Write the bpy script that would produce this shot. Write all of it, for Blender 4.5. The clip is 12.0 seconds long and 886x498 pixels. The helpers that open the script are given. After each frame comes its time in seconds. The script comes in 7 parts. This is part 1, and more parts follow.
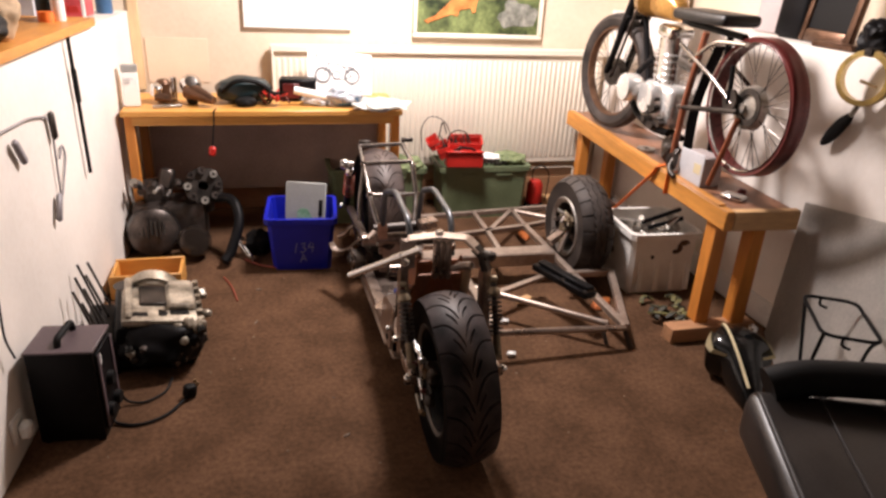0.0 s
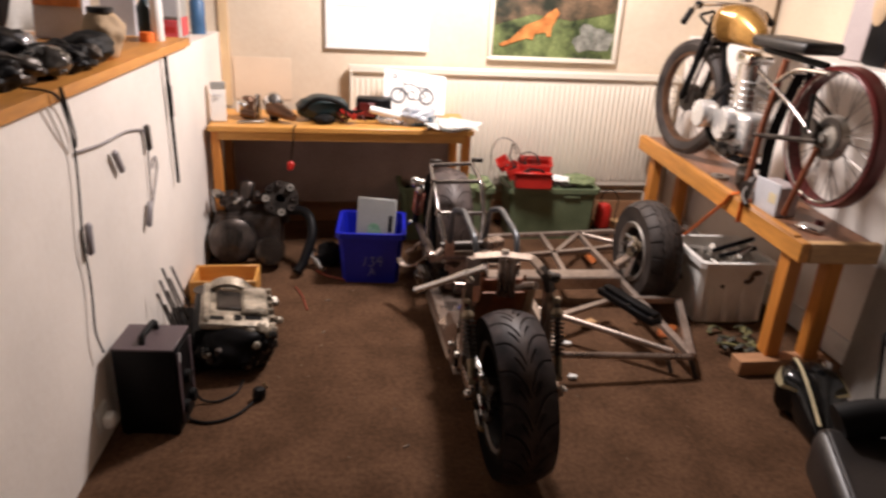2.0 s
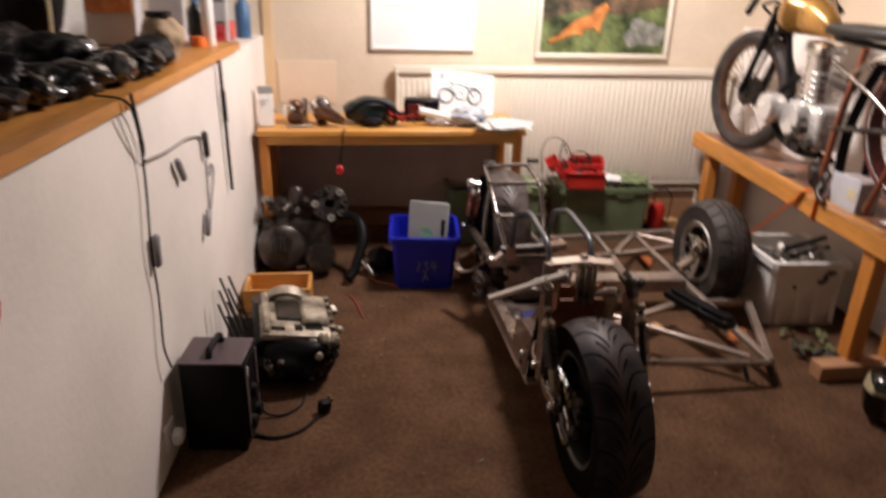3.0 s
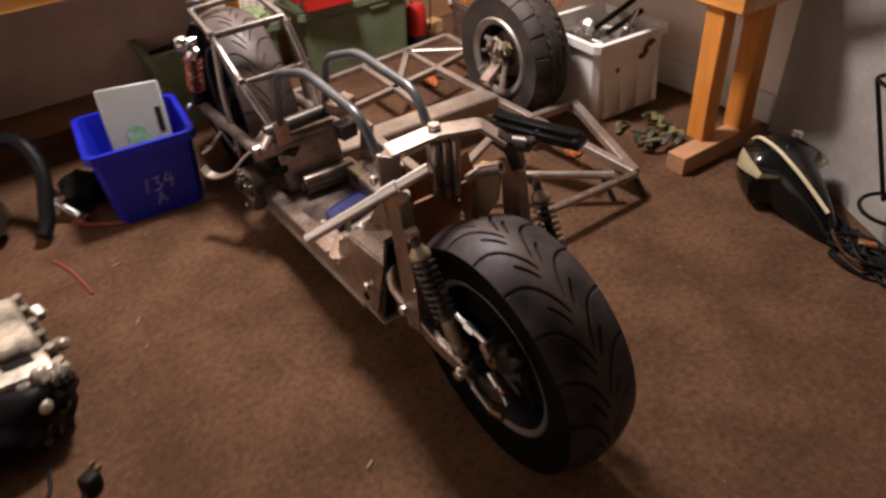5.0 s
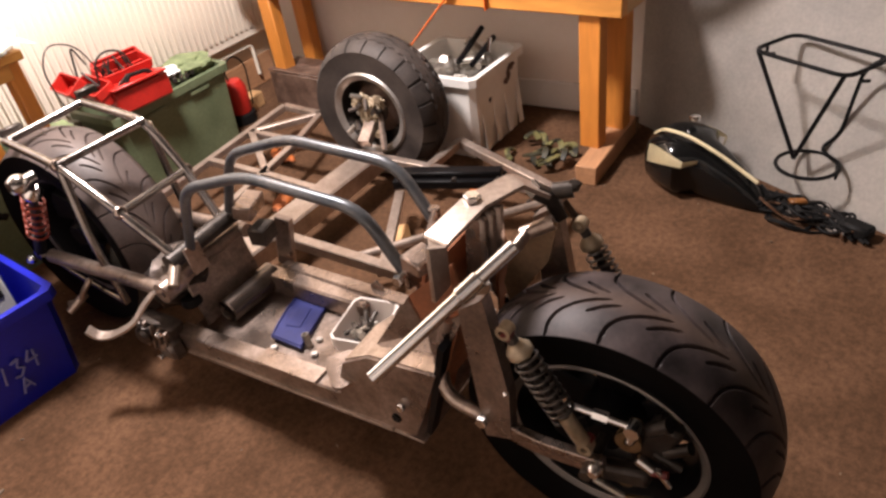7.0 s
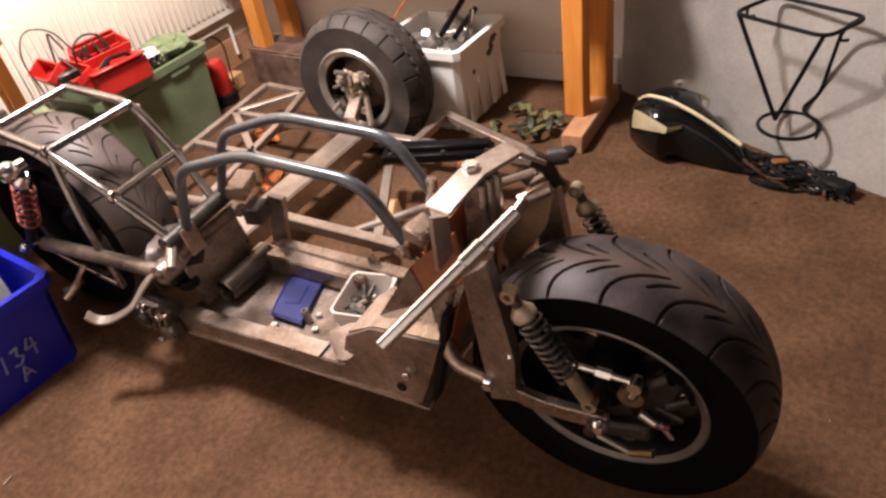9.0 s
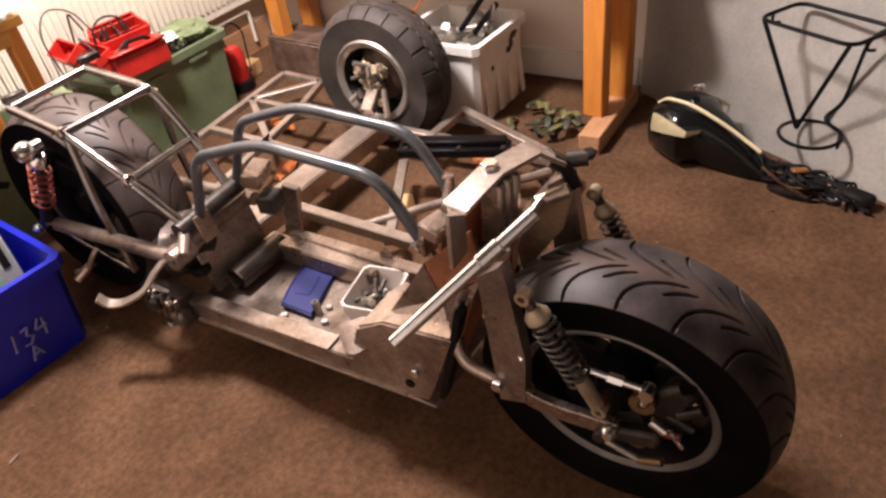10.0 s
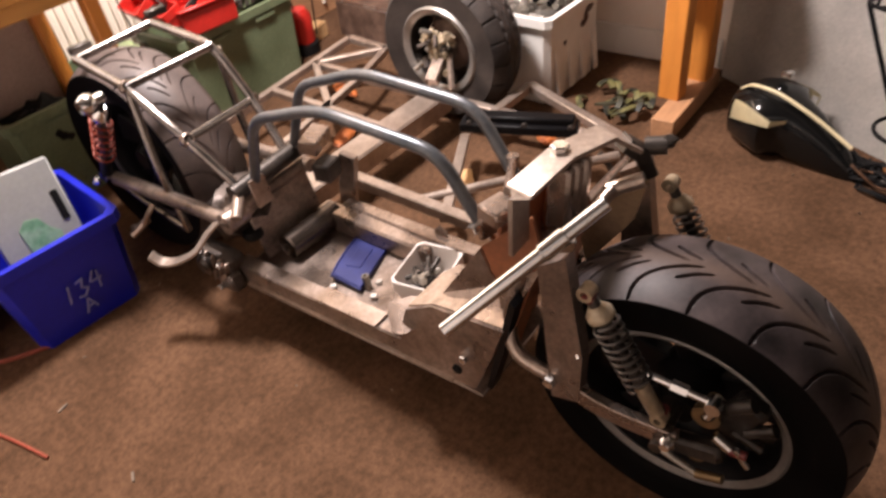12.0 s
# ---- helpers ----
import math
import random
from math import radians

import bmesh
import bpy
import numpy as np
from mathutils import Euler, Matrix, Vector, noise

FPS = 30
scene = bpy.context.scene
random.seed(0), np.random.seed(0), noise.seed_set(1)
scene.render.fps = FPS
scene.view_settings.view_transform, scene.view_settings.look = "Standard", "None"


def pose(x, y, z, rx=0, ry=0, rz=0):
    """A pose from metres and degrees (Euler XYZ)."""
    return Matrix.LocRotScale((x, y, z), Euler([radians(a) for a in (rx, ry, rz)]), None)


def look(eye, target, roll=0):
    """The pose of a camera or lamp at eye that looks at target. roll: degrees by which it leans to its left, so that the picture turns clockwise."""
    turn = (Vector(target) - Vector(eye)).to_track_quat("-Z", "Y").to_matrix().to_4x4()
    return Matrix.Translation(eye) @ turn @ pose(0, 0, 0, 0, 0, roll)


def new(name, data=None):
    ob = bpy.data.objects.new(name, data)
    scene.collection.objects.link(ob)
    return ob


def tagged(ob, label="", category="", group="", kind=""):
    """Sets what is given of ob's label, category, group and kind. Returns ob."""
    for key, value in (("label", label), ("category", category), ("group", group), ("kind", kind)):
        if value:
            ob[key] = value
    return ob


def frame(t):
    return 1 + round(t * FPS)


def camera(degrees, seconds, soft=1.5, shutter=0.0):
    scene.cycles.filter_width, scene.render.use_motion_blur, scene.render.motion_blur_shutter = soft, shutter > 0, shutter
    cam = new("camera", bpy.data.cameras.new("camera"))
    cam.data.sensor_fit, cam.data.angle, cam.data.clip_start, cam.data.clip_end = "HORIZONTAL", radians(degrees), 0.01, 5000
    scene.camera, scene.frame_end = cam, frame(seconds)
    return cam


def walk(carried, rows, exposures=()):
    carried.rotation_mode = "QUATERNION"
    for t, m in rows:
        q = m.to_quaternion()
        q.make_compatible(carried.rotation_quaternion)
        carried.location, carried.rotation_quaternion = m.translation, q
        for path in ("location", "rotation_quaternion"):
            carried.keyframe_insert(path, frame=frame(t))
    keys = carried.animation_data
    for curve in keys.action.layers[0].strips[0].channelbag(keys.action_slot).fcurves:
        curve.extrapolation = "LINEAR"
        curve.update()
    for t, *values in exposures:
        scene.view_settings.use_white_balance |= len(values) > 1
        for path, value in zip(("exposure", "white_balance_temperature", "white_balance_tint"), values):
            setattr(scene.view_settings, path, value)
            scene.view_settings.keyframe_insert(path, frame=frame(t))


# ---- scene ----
cam = camera(65.6, 12.0, soft=2.6, shutter=0.6)
PATH = [
    (0, (0.808, 0.715, 1.527), (1.306, 2.483, 0.737), 3.1),
    (0.5, (0.799, 0.704, 1.538), (1.279, 2.497, 0.794), 2.8),
    (1, (0.796, 0.672, 1.533), (1.212, 2.485, 0.796), 2.6),
    (1.5, (0.798, 0.655, 1.537), (1.201, 2.472, 0.805), 3.3),
    (2, (0.799, 0.67, 1.541), (1.111, 2.499, 0.793), 3.2),
    (2.5, (0.692, 0.717, 1.552), (0.854, 2.586, 0.858), 3.6),
    (3, (0.638, 0.792, 1.513), (0.892, 2.63, 0.765), 1.6),
    (3.2, (0.554, 0.863, 1.48), (0.984, 2.625, 0.639), 2.0),
    (3.5, (0.619, 0.937, 1.423), (1.158, 2.61, 0.468), 0.9),
    (3.7, (0.644, 1.033, 1.394), (1.199, 2.68, 0.403), -1.8),
    (5.3, (0.743, 1.864, 1.304), (1.642, 3.154, 0.068), -6.3),
    (5.5, (0.757, 1.961, 1.297), (1.719, 3.232, 0.089), -8.4),
    (6, (0.717, 2.13, 1.254), (1.854, 3.144, -0.041), -10.3),
    (6.5, (0.6, 2.243, 1.255), (1.857, 3.092, -0.048), -8.3),
    (6.7, (0.577, 2.233, 1.261), (1.889, 3.196, 0.099), -8.7),
    (8.5, (0.512, 2.254, 1.284), (1.807, 3.177, 0.071), -11.0),
    (9, (0.515, 2.251, 1.278), (1.817, 3.151, 0.056), -10.3),
    (9.5, (0.518, 2.262, 1.279), (1.817, 3.154, 0.048), -8.3),
    (10, (0.52, 2.267, 1.279), (1.8, 3.184, 0.046), -8.6),
    (10.5, (0.521, 2.269, 1.279), (1.798, 3.205, 0.057), -8.7),
    (11, (0.525, 2.271, 1.273), (1.796, 3.215, 0.05), -8.5),
    (11.5, (0.54, 2.281, 1.271), (1.781, 3.273, 0.056), -9.2),
    (12, (0.566, 2.311, 1.251), (1.718, 3.333, -0.025), -8.3),
]
walk(cam, [(t, look(eye, target, roll)) for t, eye, target, roll in PATH], exposures=[(0, 0.26), (0.5, 0.06), (1.0, -0.03), (2.4, -0.2), (3.0, -0.36), (3.5, -0.46), (3.7, -0.46), (5.3, 0.5), (6.7, 0.74), (12.0, 0.86)])

# ---- light ----
world = bpy.data.worlds.new("world")
scene.world = world
world.use_nodes = True
world.node_tree.nodes["Background"].inputs[0].default_value = (1.0, 0.85, 0.75, 1)
world.node_tree.nodes["Background"].inputs[1].default_value = 0.005


def lamp(name, where, watts, size, colour):
    data = bpy.data.lights.new(name, "POINT")
    data.energy, data.shadow_soft_size, data.color = watts, size, colour
    ob = new(name, data)
    ob.location = where
    return ob


lamp("ceiling_bulb", (1.66, 3.96, 2.26), 252, 0.17, (1.0, 0.905, 0.90))

# ---- materials ----


def mat(name, col, rough=0.5, metal=0.0, var=0.25, scale=7.0, bump=0.15, bscale=90.0, col2=None, stretch=None, island=False, spec=0.5, alpha=1.0, wear=0.45, speckle=None, rvar=0.12):
    m = bpy.data.materials.new(name)
    m.use_nodes = True
    nt = m.node_tree
    b = nt.nodes["Principled BSDF"]
    co = nt.nodes.new("ShaderNodeTexCoord").outputs["Object"]
    if stretch:
        mp = nt.nodes.new("ShaderNodeMapping")
        mp.inputs["Scale"].default_value = stretch
        nt.links.new(co, mp.inputs[0])
        co = mp.outputs[0]

    def noise_tex(s, detail):
        n = nt.nodes.new("ShaderNodeTexNoise")
        n.inputs["Scale"].default_value, n.inputs["Detail"].default_value = s, detail
        nt.links.new(co, n.inputs["Vector"])
        return n.outputs["Fac"]

    big, fine = noise_tex(scale, 5), noise_tex(bscale, 3)
    ramp = nt.nodes.new("ShaderNodeValToRGB")
    lo = [c * (1 - var) for c in col]
    hi = list(col2) if col2 else [min(1, c * (1 + var)) for c in col]
    ramp.color_ramp.elements[0].position, ramp.color_ramp.elements[1].position = 0.5 - wear / 2, 0.5 + wear / 2
    ramp.color_ramp.elements[0].color, ramp.color_ramp.elements[1].color = (*lo, 1), (*hi, 1)
    nt.links.new(big, ramp.inputs[0])
    mix = nt.nodes.new("ShaderNodeMix")
    mix.data_type, mix.blend_type = "RGBA", "OVERLAY"
    mix.inputs["Factor"].default_value = min(0.6, var * 1.2)
    nt.links.new(ramp.outputs[0], mix.inputs[6])
    nt.links.new(fine, mix.inputs[7])
    out = mix.outputs[2]
    if island:
        hsv = nt.nodes.new("ShaderNodeHueSaturation")
        rnd = nt.nodes.new("ShaderNodeObjectInfo").outputs["Random"]
        mr = nt.nodes.new("ShaderNodeMapRange")
        mr.inputs[3].default_value, mr.inputs[4].default_value = 0.8, 1.2
        nt.links.new(rnd, mr.inputs[0])
        nt.links.new(mr.outputs[0], hsv.inputs["Value"])
        nt.links.new(out, hsv.inputs["Color"])
        out = hsv.outputs[0]
    if speckle:
        sr = nt.nodes.new("ShaderNodeMapRange")
        sr.inputs[1].default_value, sr.inputs[2].default_value = 0.3, 0.7
        sr.inputs[3].default_value, sr.inputs[4].default_value = speckle[1], speckle[2]
        grain = noise_tex(speckle[0], 6)
        grain.node.inputs["Roughness"].default_value = 0.78
        nt.links.new(grain, sr.inputs[0])
        mul = nt.nodes.new("ShaderNodeMix")
        mul.data_type, mul.blend_type = "RGBA", "MULTIPLY"
        mul.inputs["Factor"].default_value = 1.0
        nt.links.new(out, mul.inputs[6])
        nt.links.new(sr.outputs[0], mul.inputs[7])
        out = mul.outputs[2]
    nt.links.new(out, b.inputs["Base Color"])
    rr = nt.nodes.new("ShaderNodeMapRange")
    rr.inputs[3].default_value, rr.inputs[4].default_value = max(0.03, rough - rvar), min(1, rough + rvar)
    nt.links.new(big, rr.inputs[0])
    nt.links.new(rr.outputs[0], b.inputs["Roughness"])
    b.inputs["Metallic"].default_value = metal
    b.inputs["Specular IOR Level"].default_value = spec
    if alpha < 1:
        b.inputs["Transmission Weight"].default_value = 1 - alpha
    if bump:
        bp = nt.nodes.new("ShaderNodeBump")
        bp.inputs["Strength"].default_value, bp.inputs["Distance"].default_value = bump, 0.004
        nt.links.new(fine, bp.inputs["Height"])
        nt.links.new(bp.outputs[0], b.inputs["Normal"])
    return m


CARPET = mat("carpet", (0.089, 0.0462, 0.0244), 0.95, 0, 0.30, 5.0, 0.5, 330, col2=(0.130, 0.0695, 0.0392), spec=0.08, wear=0.52, speckle=(52, 0.56, 1.48))
PLASTER = mat("plaster", (0.80, 0.735, 0.67), 0.75, 0, 0.11, 1.8, 0.25, 45, spec=0.25)
PLASTER_BACK = mat("plaster_back", (0.69, 0.575, 0.44), 0.75, 0, 0.09, 2.2, 0.2, 40, spec=0.25)
# unseen ceiling: albedo kept low to deepen the shade below
CEIL = mat("low_bounce_ceiling", (0.11, 0.09, 0.075), 0.8, 0, 0.12)
# dark colour for the unseen south wall, so it bounces little light
LOW_BOUNCE = mat("low_bounce_brown", (0.06, 0.047, 0.038), 0.8, 0, 0.12)
PINE = mat("pine", (0.56, 0.21, 0.038), 0.45, 0, 0.25, 6, 0.1, 60, stretch=(1, 1, 0.15))
PINE_Y = mat("pine_bench", (0.56, 0.24, 0.05), 0.45, 0, 0.3, 9, 0.12, 60, stretch=(1, 0.12, 1))
PINE_X = mat("pine_desk", (0.60, 0.29, 0.07), 0.4, 0, 0.22, 8, 0.1, 60, stretch=(0.12, 1, 1))
PINE_PALE = mat("pale_wood", (0.50, 0.30, 0.14), 0.6, 0, 0.25, 8, 0.15, 70, stretch=(0.2, 1, 1))
BENCHTOP = mat("stained_benchtop", (0.22, 0.10, 0.055), 0.4, 0, 0.4, 7, 0.1, 50, stretch=(1, 0.3, 1))
RAD = mat("radiator_enamel", (0.78, 0.70, 0.58), 0.4, 0, 0.05, 3, 0.05)
WHITE = mat("white_gloss", (0.82, 0.81, 0.78), 0.3, 0, 0.04, 3, 0.0)
PAPER = mat("paper", (0.85, 0.84, 0.80), 0.8, 0, 0.05, 6, 0.1)
RUBBER = mat("rubber", (0.0030, 0.0028, 0.0030), 0.55, 0, 0.3, 6, 0.03, 140, col2=(0.005, 0.0045, 0.0043), spec=0.05)
TREAD = mat("scuffed_tread", (0.011, 0.0086, 0.0088), 0.48, 0, 0.3, 13, 0.05, 140, col2=(0.056, 0.042, 0.041), spec=0.20, wear=0.35)
TREAD_DUSTY = mat("dusty_tread", (0.048, 0.036, 0.033), 0.52, 0, 0.3, 11, 0.05, 140, col2=(0.115, 0.086, 0.078), spec=0.35, wear=0.6)
CORD_RED = mat("red_rubber", (0.26, 0.05, 0.025), 0.6, 0, 0.2, 14, 0.1)
LINT = mat("lint", (0.20, 0.15, 0.11), 0.8, 0, 0.3, 30, 0.0)
RAG = mat("orange_rag", (0.40, 0.105, 0.02), 0.55, 0, 0.3, 22, 0.3, 120)
RUBBER_OLD = mat("dusty_rubber", (0.024, 0.0195, 0.0180), 0.6, 0, 0.35, 9, 0.08, 140, col2=(0.066, 0.052, 0.045), spec=0.3)
STEEL = mat("raw_steel", (0.25, 0.185, 0.15), 0.30, 0.85, 0.3, 8, 0.03, 130, col2=(0.47, 0.38, 0.325), speckle=(34, 0.74, 1.22), rvar=0.18, wear=0.6)
STEEL_PALE = mat("frame_steel", (0.33, 0.255, 0.205), 0.36, 0.65, 0.22, 7, 0.03, 130, col2=(0.50, 0.41, 0.35), speckle=(34, 0.76, 1.20), rvar=0.16, wear=0.6)
PLATE = mat("dirty_plate", (0.165, 0.118, 0.092), 0.32, 0.7, 0.35, 8, 0.04, 120, col2=(0.42, 0.335, 0.285), speckle=(34, 0.62, 1.30), rvar=0.2, wear=0.6)
RUST = mat("primer_plate", (0.24, 0.085, 0.035), 0.6, 0.2, 0.3, 9, 0.2)
CHROME = mat("chrome_tube", (0.72, 0.71, 0.70), 0.17, 1.0, 0.12, 14, 0.03)
TUBE = mat("bright_steel_tube", (0.24, 0.215, 0.20), 0.22, 0.95, 0.25, 16, 0.05)
BLUE_TUBE = mat("blue_grey_tube", (0.060, 0.076, 0.095), 0.34, 0.5, 0.25, 14, 0.03, col2=(0.125, 0.125, 0.128))
BLACK = mat("black_paint", (0.005, 0.0045, 0.005), 0.45, 0, 0.3, 9, 0.05, spec=0.12)
BLACK_GLOSS = mat("black_gloss", (0.005, 0.005, 0.005), 0.16, 0, 0.2, 9, 0.0, spec=0.4)
BLACK_MATT = mat("black_plastic", (0.007, 0.0065, 0.0065), 0.6, 0, 0.3, 9, 0.1, spec=0.15)
LEATHER = mat("black_leather", (0.014, 0.0125, 0.012), 0.40, 0, 0.35, 14, 0.15, 170, spec=0.4)
LEATHER_WORN = mat("worn_leather", (0.026, 0.021, 0.019), 0.38, 0, 0.3, 10, 0.08, 170, spec=0.35)
DARK = mat("dark_metal", (0.030, 0.025, 0.022), 0.40, 0.6, 0.4, 14, 0.1, col2=(0.085, 0.07, 0.06))
ALLOY = mat("cast_alloy", (0.36, 0.33, 0.29), 0.42, 0.8, 0.4, 16, 0.3, 120, col2=(0.60, 0.56, 0.50))
CASE_FACE = mat("case_face", (0.25, 0.21, 0.155), 0.42, 0.4, 0.5, 14, 0.12, 110, col2=(0.56, 0.49, 0.39), wear=0.35)
BRIGHT = mat("polished_alloy", (0.74, 0.72, 0.69), 0.26, 0.6, 0.15, 12, 0.05)
ALLOY_OLD = mat("oily_alloy", (0.030, 0.025, 0.023), 0.34, 0.7, 0.4, 12, 0.08, 110, col2=(0.16, 0.13, 0.115), wear=0.6)
DARK_GLOSS = mat("polished_dark_cover", (0.12, 0.095, 0.08), 0.2, 0.85, 0.2, 8, 0.0)
RIM_DULL = mat("dull_rim_alloy", (0.185, 0.172, 0.16), 0.5, 0.7, 0.2, 10, 0.05)
RIM = mat("rim_alloy", (0.34, 0.315, 0.29), 0.42, 0.75, 0.2, 10, 0.05)
BEIGE_CAST = mat("beige_cast", (0.27, 0.20, 0.12), 0.42, 0.45, 0.3, 14, 0.1, col2=(0.42, 0.34, 0.24))
RUSTY = mat("rusty_drum", (0.10, 0.055, 0.038), 0.55, 0.3, 0.4, 16, 0.2, 120, col2=(0.21, 0.135, 0.10))
TAN_STEEL = mat("tan_steel", (0.26, 0.165, 0.09), 0.45, 0.35, 0.3, 12, 0.05, col2=(0.38, 0.26, 0.16))
BRASS = mat("dull_brass", (0.20, 0.135, 0.07), 0.45, 0.8, 0.3, 12, 0.1)
SPRING_RED = mat("red_spring", (0.20, 0.030, 0.015), 0.4, 0.1, 0.2, 9, 0.05)
SPRING_DARK = mat("dark_spring", (0.11, 0.10, 0.095), 0.3, 0.8, 0.3, 12, 0.05)
BLUE = mat("blue_plastic", (0.008, 0.014, 0.36), 0.38, 0, 0.15, 5, 0.08)
BLUE_CARD = mat("blue_pouch", (0.006, 0.011, 0.105), 0.45, 0, 0.2, 9, 0.15)
GREEN = mat("green_plastic", (0.115, 0.148, 0.075), 0.5, 0, 0.25, 5, 0.1, col2=(0.165, 0.205, 0.115))
GREEN_CLOTH = mat("green_cloth", (0.17, 0.21, 0.10), 0.9, 0, 0.4, 22, 0.6, 120)
RED = mat("red_enamel", (0.48, 0.020, 0.014), 0.38, 0, 0.2, 8, 0.05)
RED_DARK = mat("dark_red_rim", (0.105, 0.014, 0.013), 0.35, 0.2, 0.3, 9, 0.05)
RED_BROWN = mat("red_brown_paint", (0.22, 0.065, 0.028), 0.4, 0.1, 0.3, 12, 0.1)
GREY_BOARD = mat("grey_sheet", (0.44, 0.405, 0.365), 0.5, 0.05, 0.16, 3.5, 0.03, col2=(0.535, 0.49, 0.44), speckle=(9, 0.9, 1.08))
# grey matched to the shadows that cables throw on the west wall
SHADOW_GREY = mat("cable_shadow_grey", (0.27, 0.245, 0.255), 0.5, 0, 0.1, 5, 0.05)
TAN_TRIM = mat("tan_strip", (0.68, 0.49, 0.28), 0.6, 0, 0.15, 5, 0.08, 60, stretch=(1, 1, 0.2))
HARDBOARD = mat("hardboard", (0.74, 0.595, 0.445), 0.7, 0, 0.08, 3, 0.08)
DESK_BACK = mat("brown_board", (0.36, 0.265, 0.23), 0.7, 0, 0.2, 4, 0.1)
WEST = mat("grey_distemper", (0.50, 0.49, 0.47), 0.8, 0, 0.2, 2, 0.1)
VISOR = mat("smoky_visor", (0.24, 0.24, 0.25), 0.18, 0.5, 0.4, 6, 0.02)
BRASS_BRIGHT = mat("yellow_brass", (0.52, 0.37, 0.13), 0.35, 0.8, 0.25, 12, 0.05)
BLOCK = mat("weathered_block", (0.40, 0.205, 0.10), 0.7, 0, 0.25, 8, 0.15, 70, stretch=(0.2, 1, 1))
GREY = mat("grey_plastic", (0.30, 0.30, 0.28), 0.5, 0, 0.1, 5, 0.05)
GREEN_MARK = mat("green_paint_mark", (0.17, 0.40, 0.22), 0.5, 0, 0.3, 26, 0.0, col2=(0.30, 0.42, 0.30))
TUB_WHITE = mat("white_plastic", (0.82, 0.79, 0.74), 0.45, 0, 0.15, 5, 0.1)
TUB_CLEAR = mat("milky_plastic", (0.80, 0.74, 0.69), 0.35, 0, 0.06, 6, 0.0, alpha=0.75)
ORANGE = mat("orange_strap", (0.75, 0.16, 0.02), 0.6, 0, 0.2, 12, 0.2)
GOLD = mat("gold_paint", (0.20, 0.085, 0.018), 0.26, 0.4, 0.4, 5, 0.0, col2=(0.44, 0.235, 0.06))
CREAM = mat("cream_paint", (0.62, 0.53, 0.33), 0.4, 0, 0.15, 9, 0.05)
STRAP_OLIVE = mat("olive_strap", (0.021, 0.020, 0.007), 0.6, 0, 0.6, 22, 0.2, 120, col2=(0.16, 0.145, 0.05), wear=0.16)
MAUVE = mat("mauve_board", (0.40, 0.34, 0.33), 0.6, 0, 0.1, 5, 0.05)
STRAP_DARK = mat("dark_strap", (0.010, 0.010, 0.006), 0.6, 0, 0.5, 18, 0.2, 120, col2=(0.05, 0.045, 0.02))
BROWN_TAPE = mat("brown_tape", (0.20, 0.075, 0.015), 0.5, 0, 0.3, 20, 0.1)
CARD = mat("cardboard", (0.42, 0.29, 0.17), 0.8, 0, 0.15, 6, 0.2)
TEAL = mat("teal_plastic", (0.010, 0.022, 0.024), 0.35, 0, 0.3, 8, 0.05)
CLEAR_BAG = mat("clear_bag", (0.82, 0.84, 0.86), 0.2, 0, 0.05, 9, 0.4, alpha=0.45)
GLASS_DARK = mat("smoky_glass", (0.05, 0.045, 0.04), 0.12, 0.1, 0.2, 6, 0.02)
INK = mat("grey_ink", (0.10, 0.10, 0.11), 0.7, 0, 0.2, 20, 0.0)
INK_PALE = mat("pale_ink", (0.62, 0.61, 0.62), 0.7, 0, 0.1, 20, 0.0)
CHALK = mat("white_marker", (0.20, 0.21, 0.46), 0.7, 0, 0.1, 20, 0.0)
SHELL = mat("bronze_parts", (0.13, 0.068, 0.040), 0.35, 0.6, 0.4, 14, 0.1)
PAINT_GREEN = mat("painted_foliage", (0.045, 0.085, 0.018), 0.6, 0, 0.75, 9, 0.3, 60, col2=(0.18, 0.22, 0.075), wear=0.3)
PAINT_DARK = mat("painted_shade", (0.030, 0.040, 0.018), 0.6, 0, 0.6, 9, 0.3, 60, col2=(0.16, 0.10, 0.055), wear=0.3)
PAINT_GREY = mat("painted_rock", (0.16, 0.17, 0.13), 0.6, 0, 0.5, 18, 0.3, 60, col2=(0.34, 0.33, 0.28))
PAINT_ORANGE = mat("painted_orange", (0.50, 0.15, 0.03), 0.6, 0, 0.35, 18, 0.3, 60, col2=(0.68, 0.27, 0.07))
PURPLE = mat("purple_grey_panel", (0.085, 0.058, 0.064), 0.5, 0, 0.2, 9, 0.05)
LILAC = mat("pale_box_front", (0.50, 0.50, 0.52), 0.5, 0, 0.1, 6, 0.0)
PINK_RED = mat("red_print", (0.55, 0.06, 0.07), 0.5, 0, 0.3, 15, 0.0)
BLUE_PRINT = mat("blue_print", (0.05, 0.13, 0.26), 0.45, 0, 0.2, 12, 0.0)



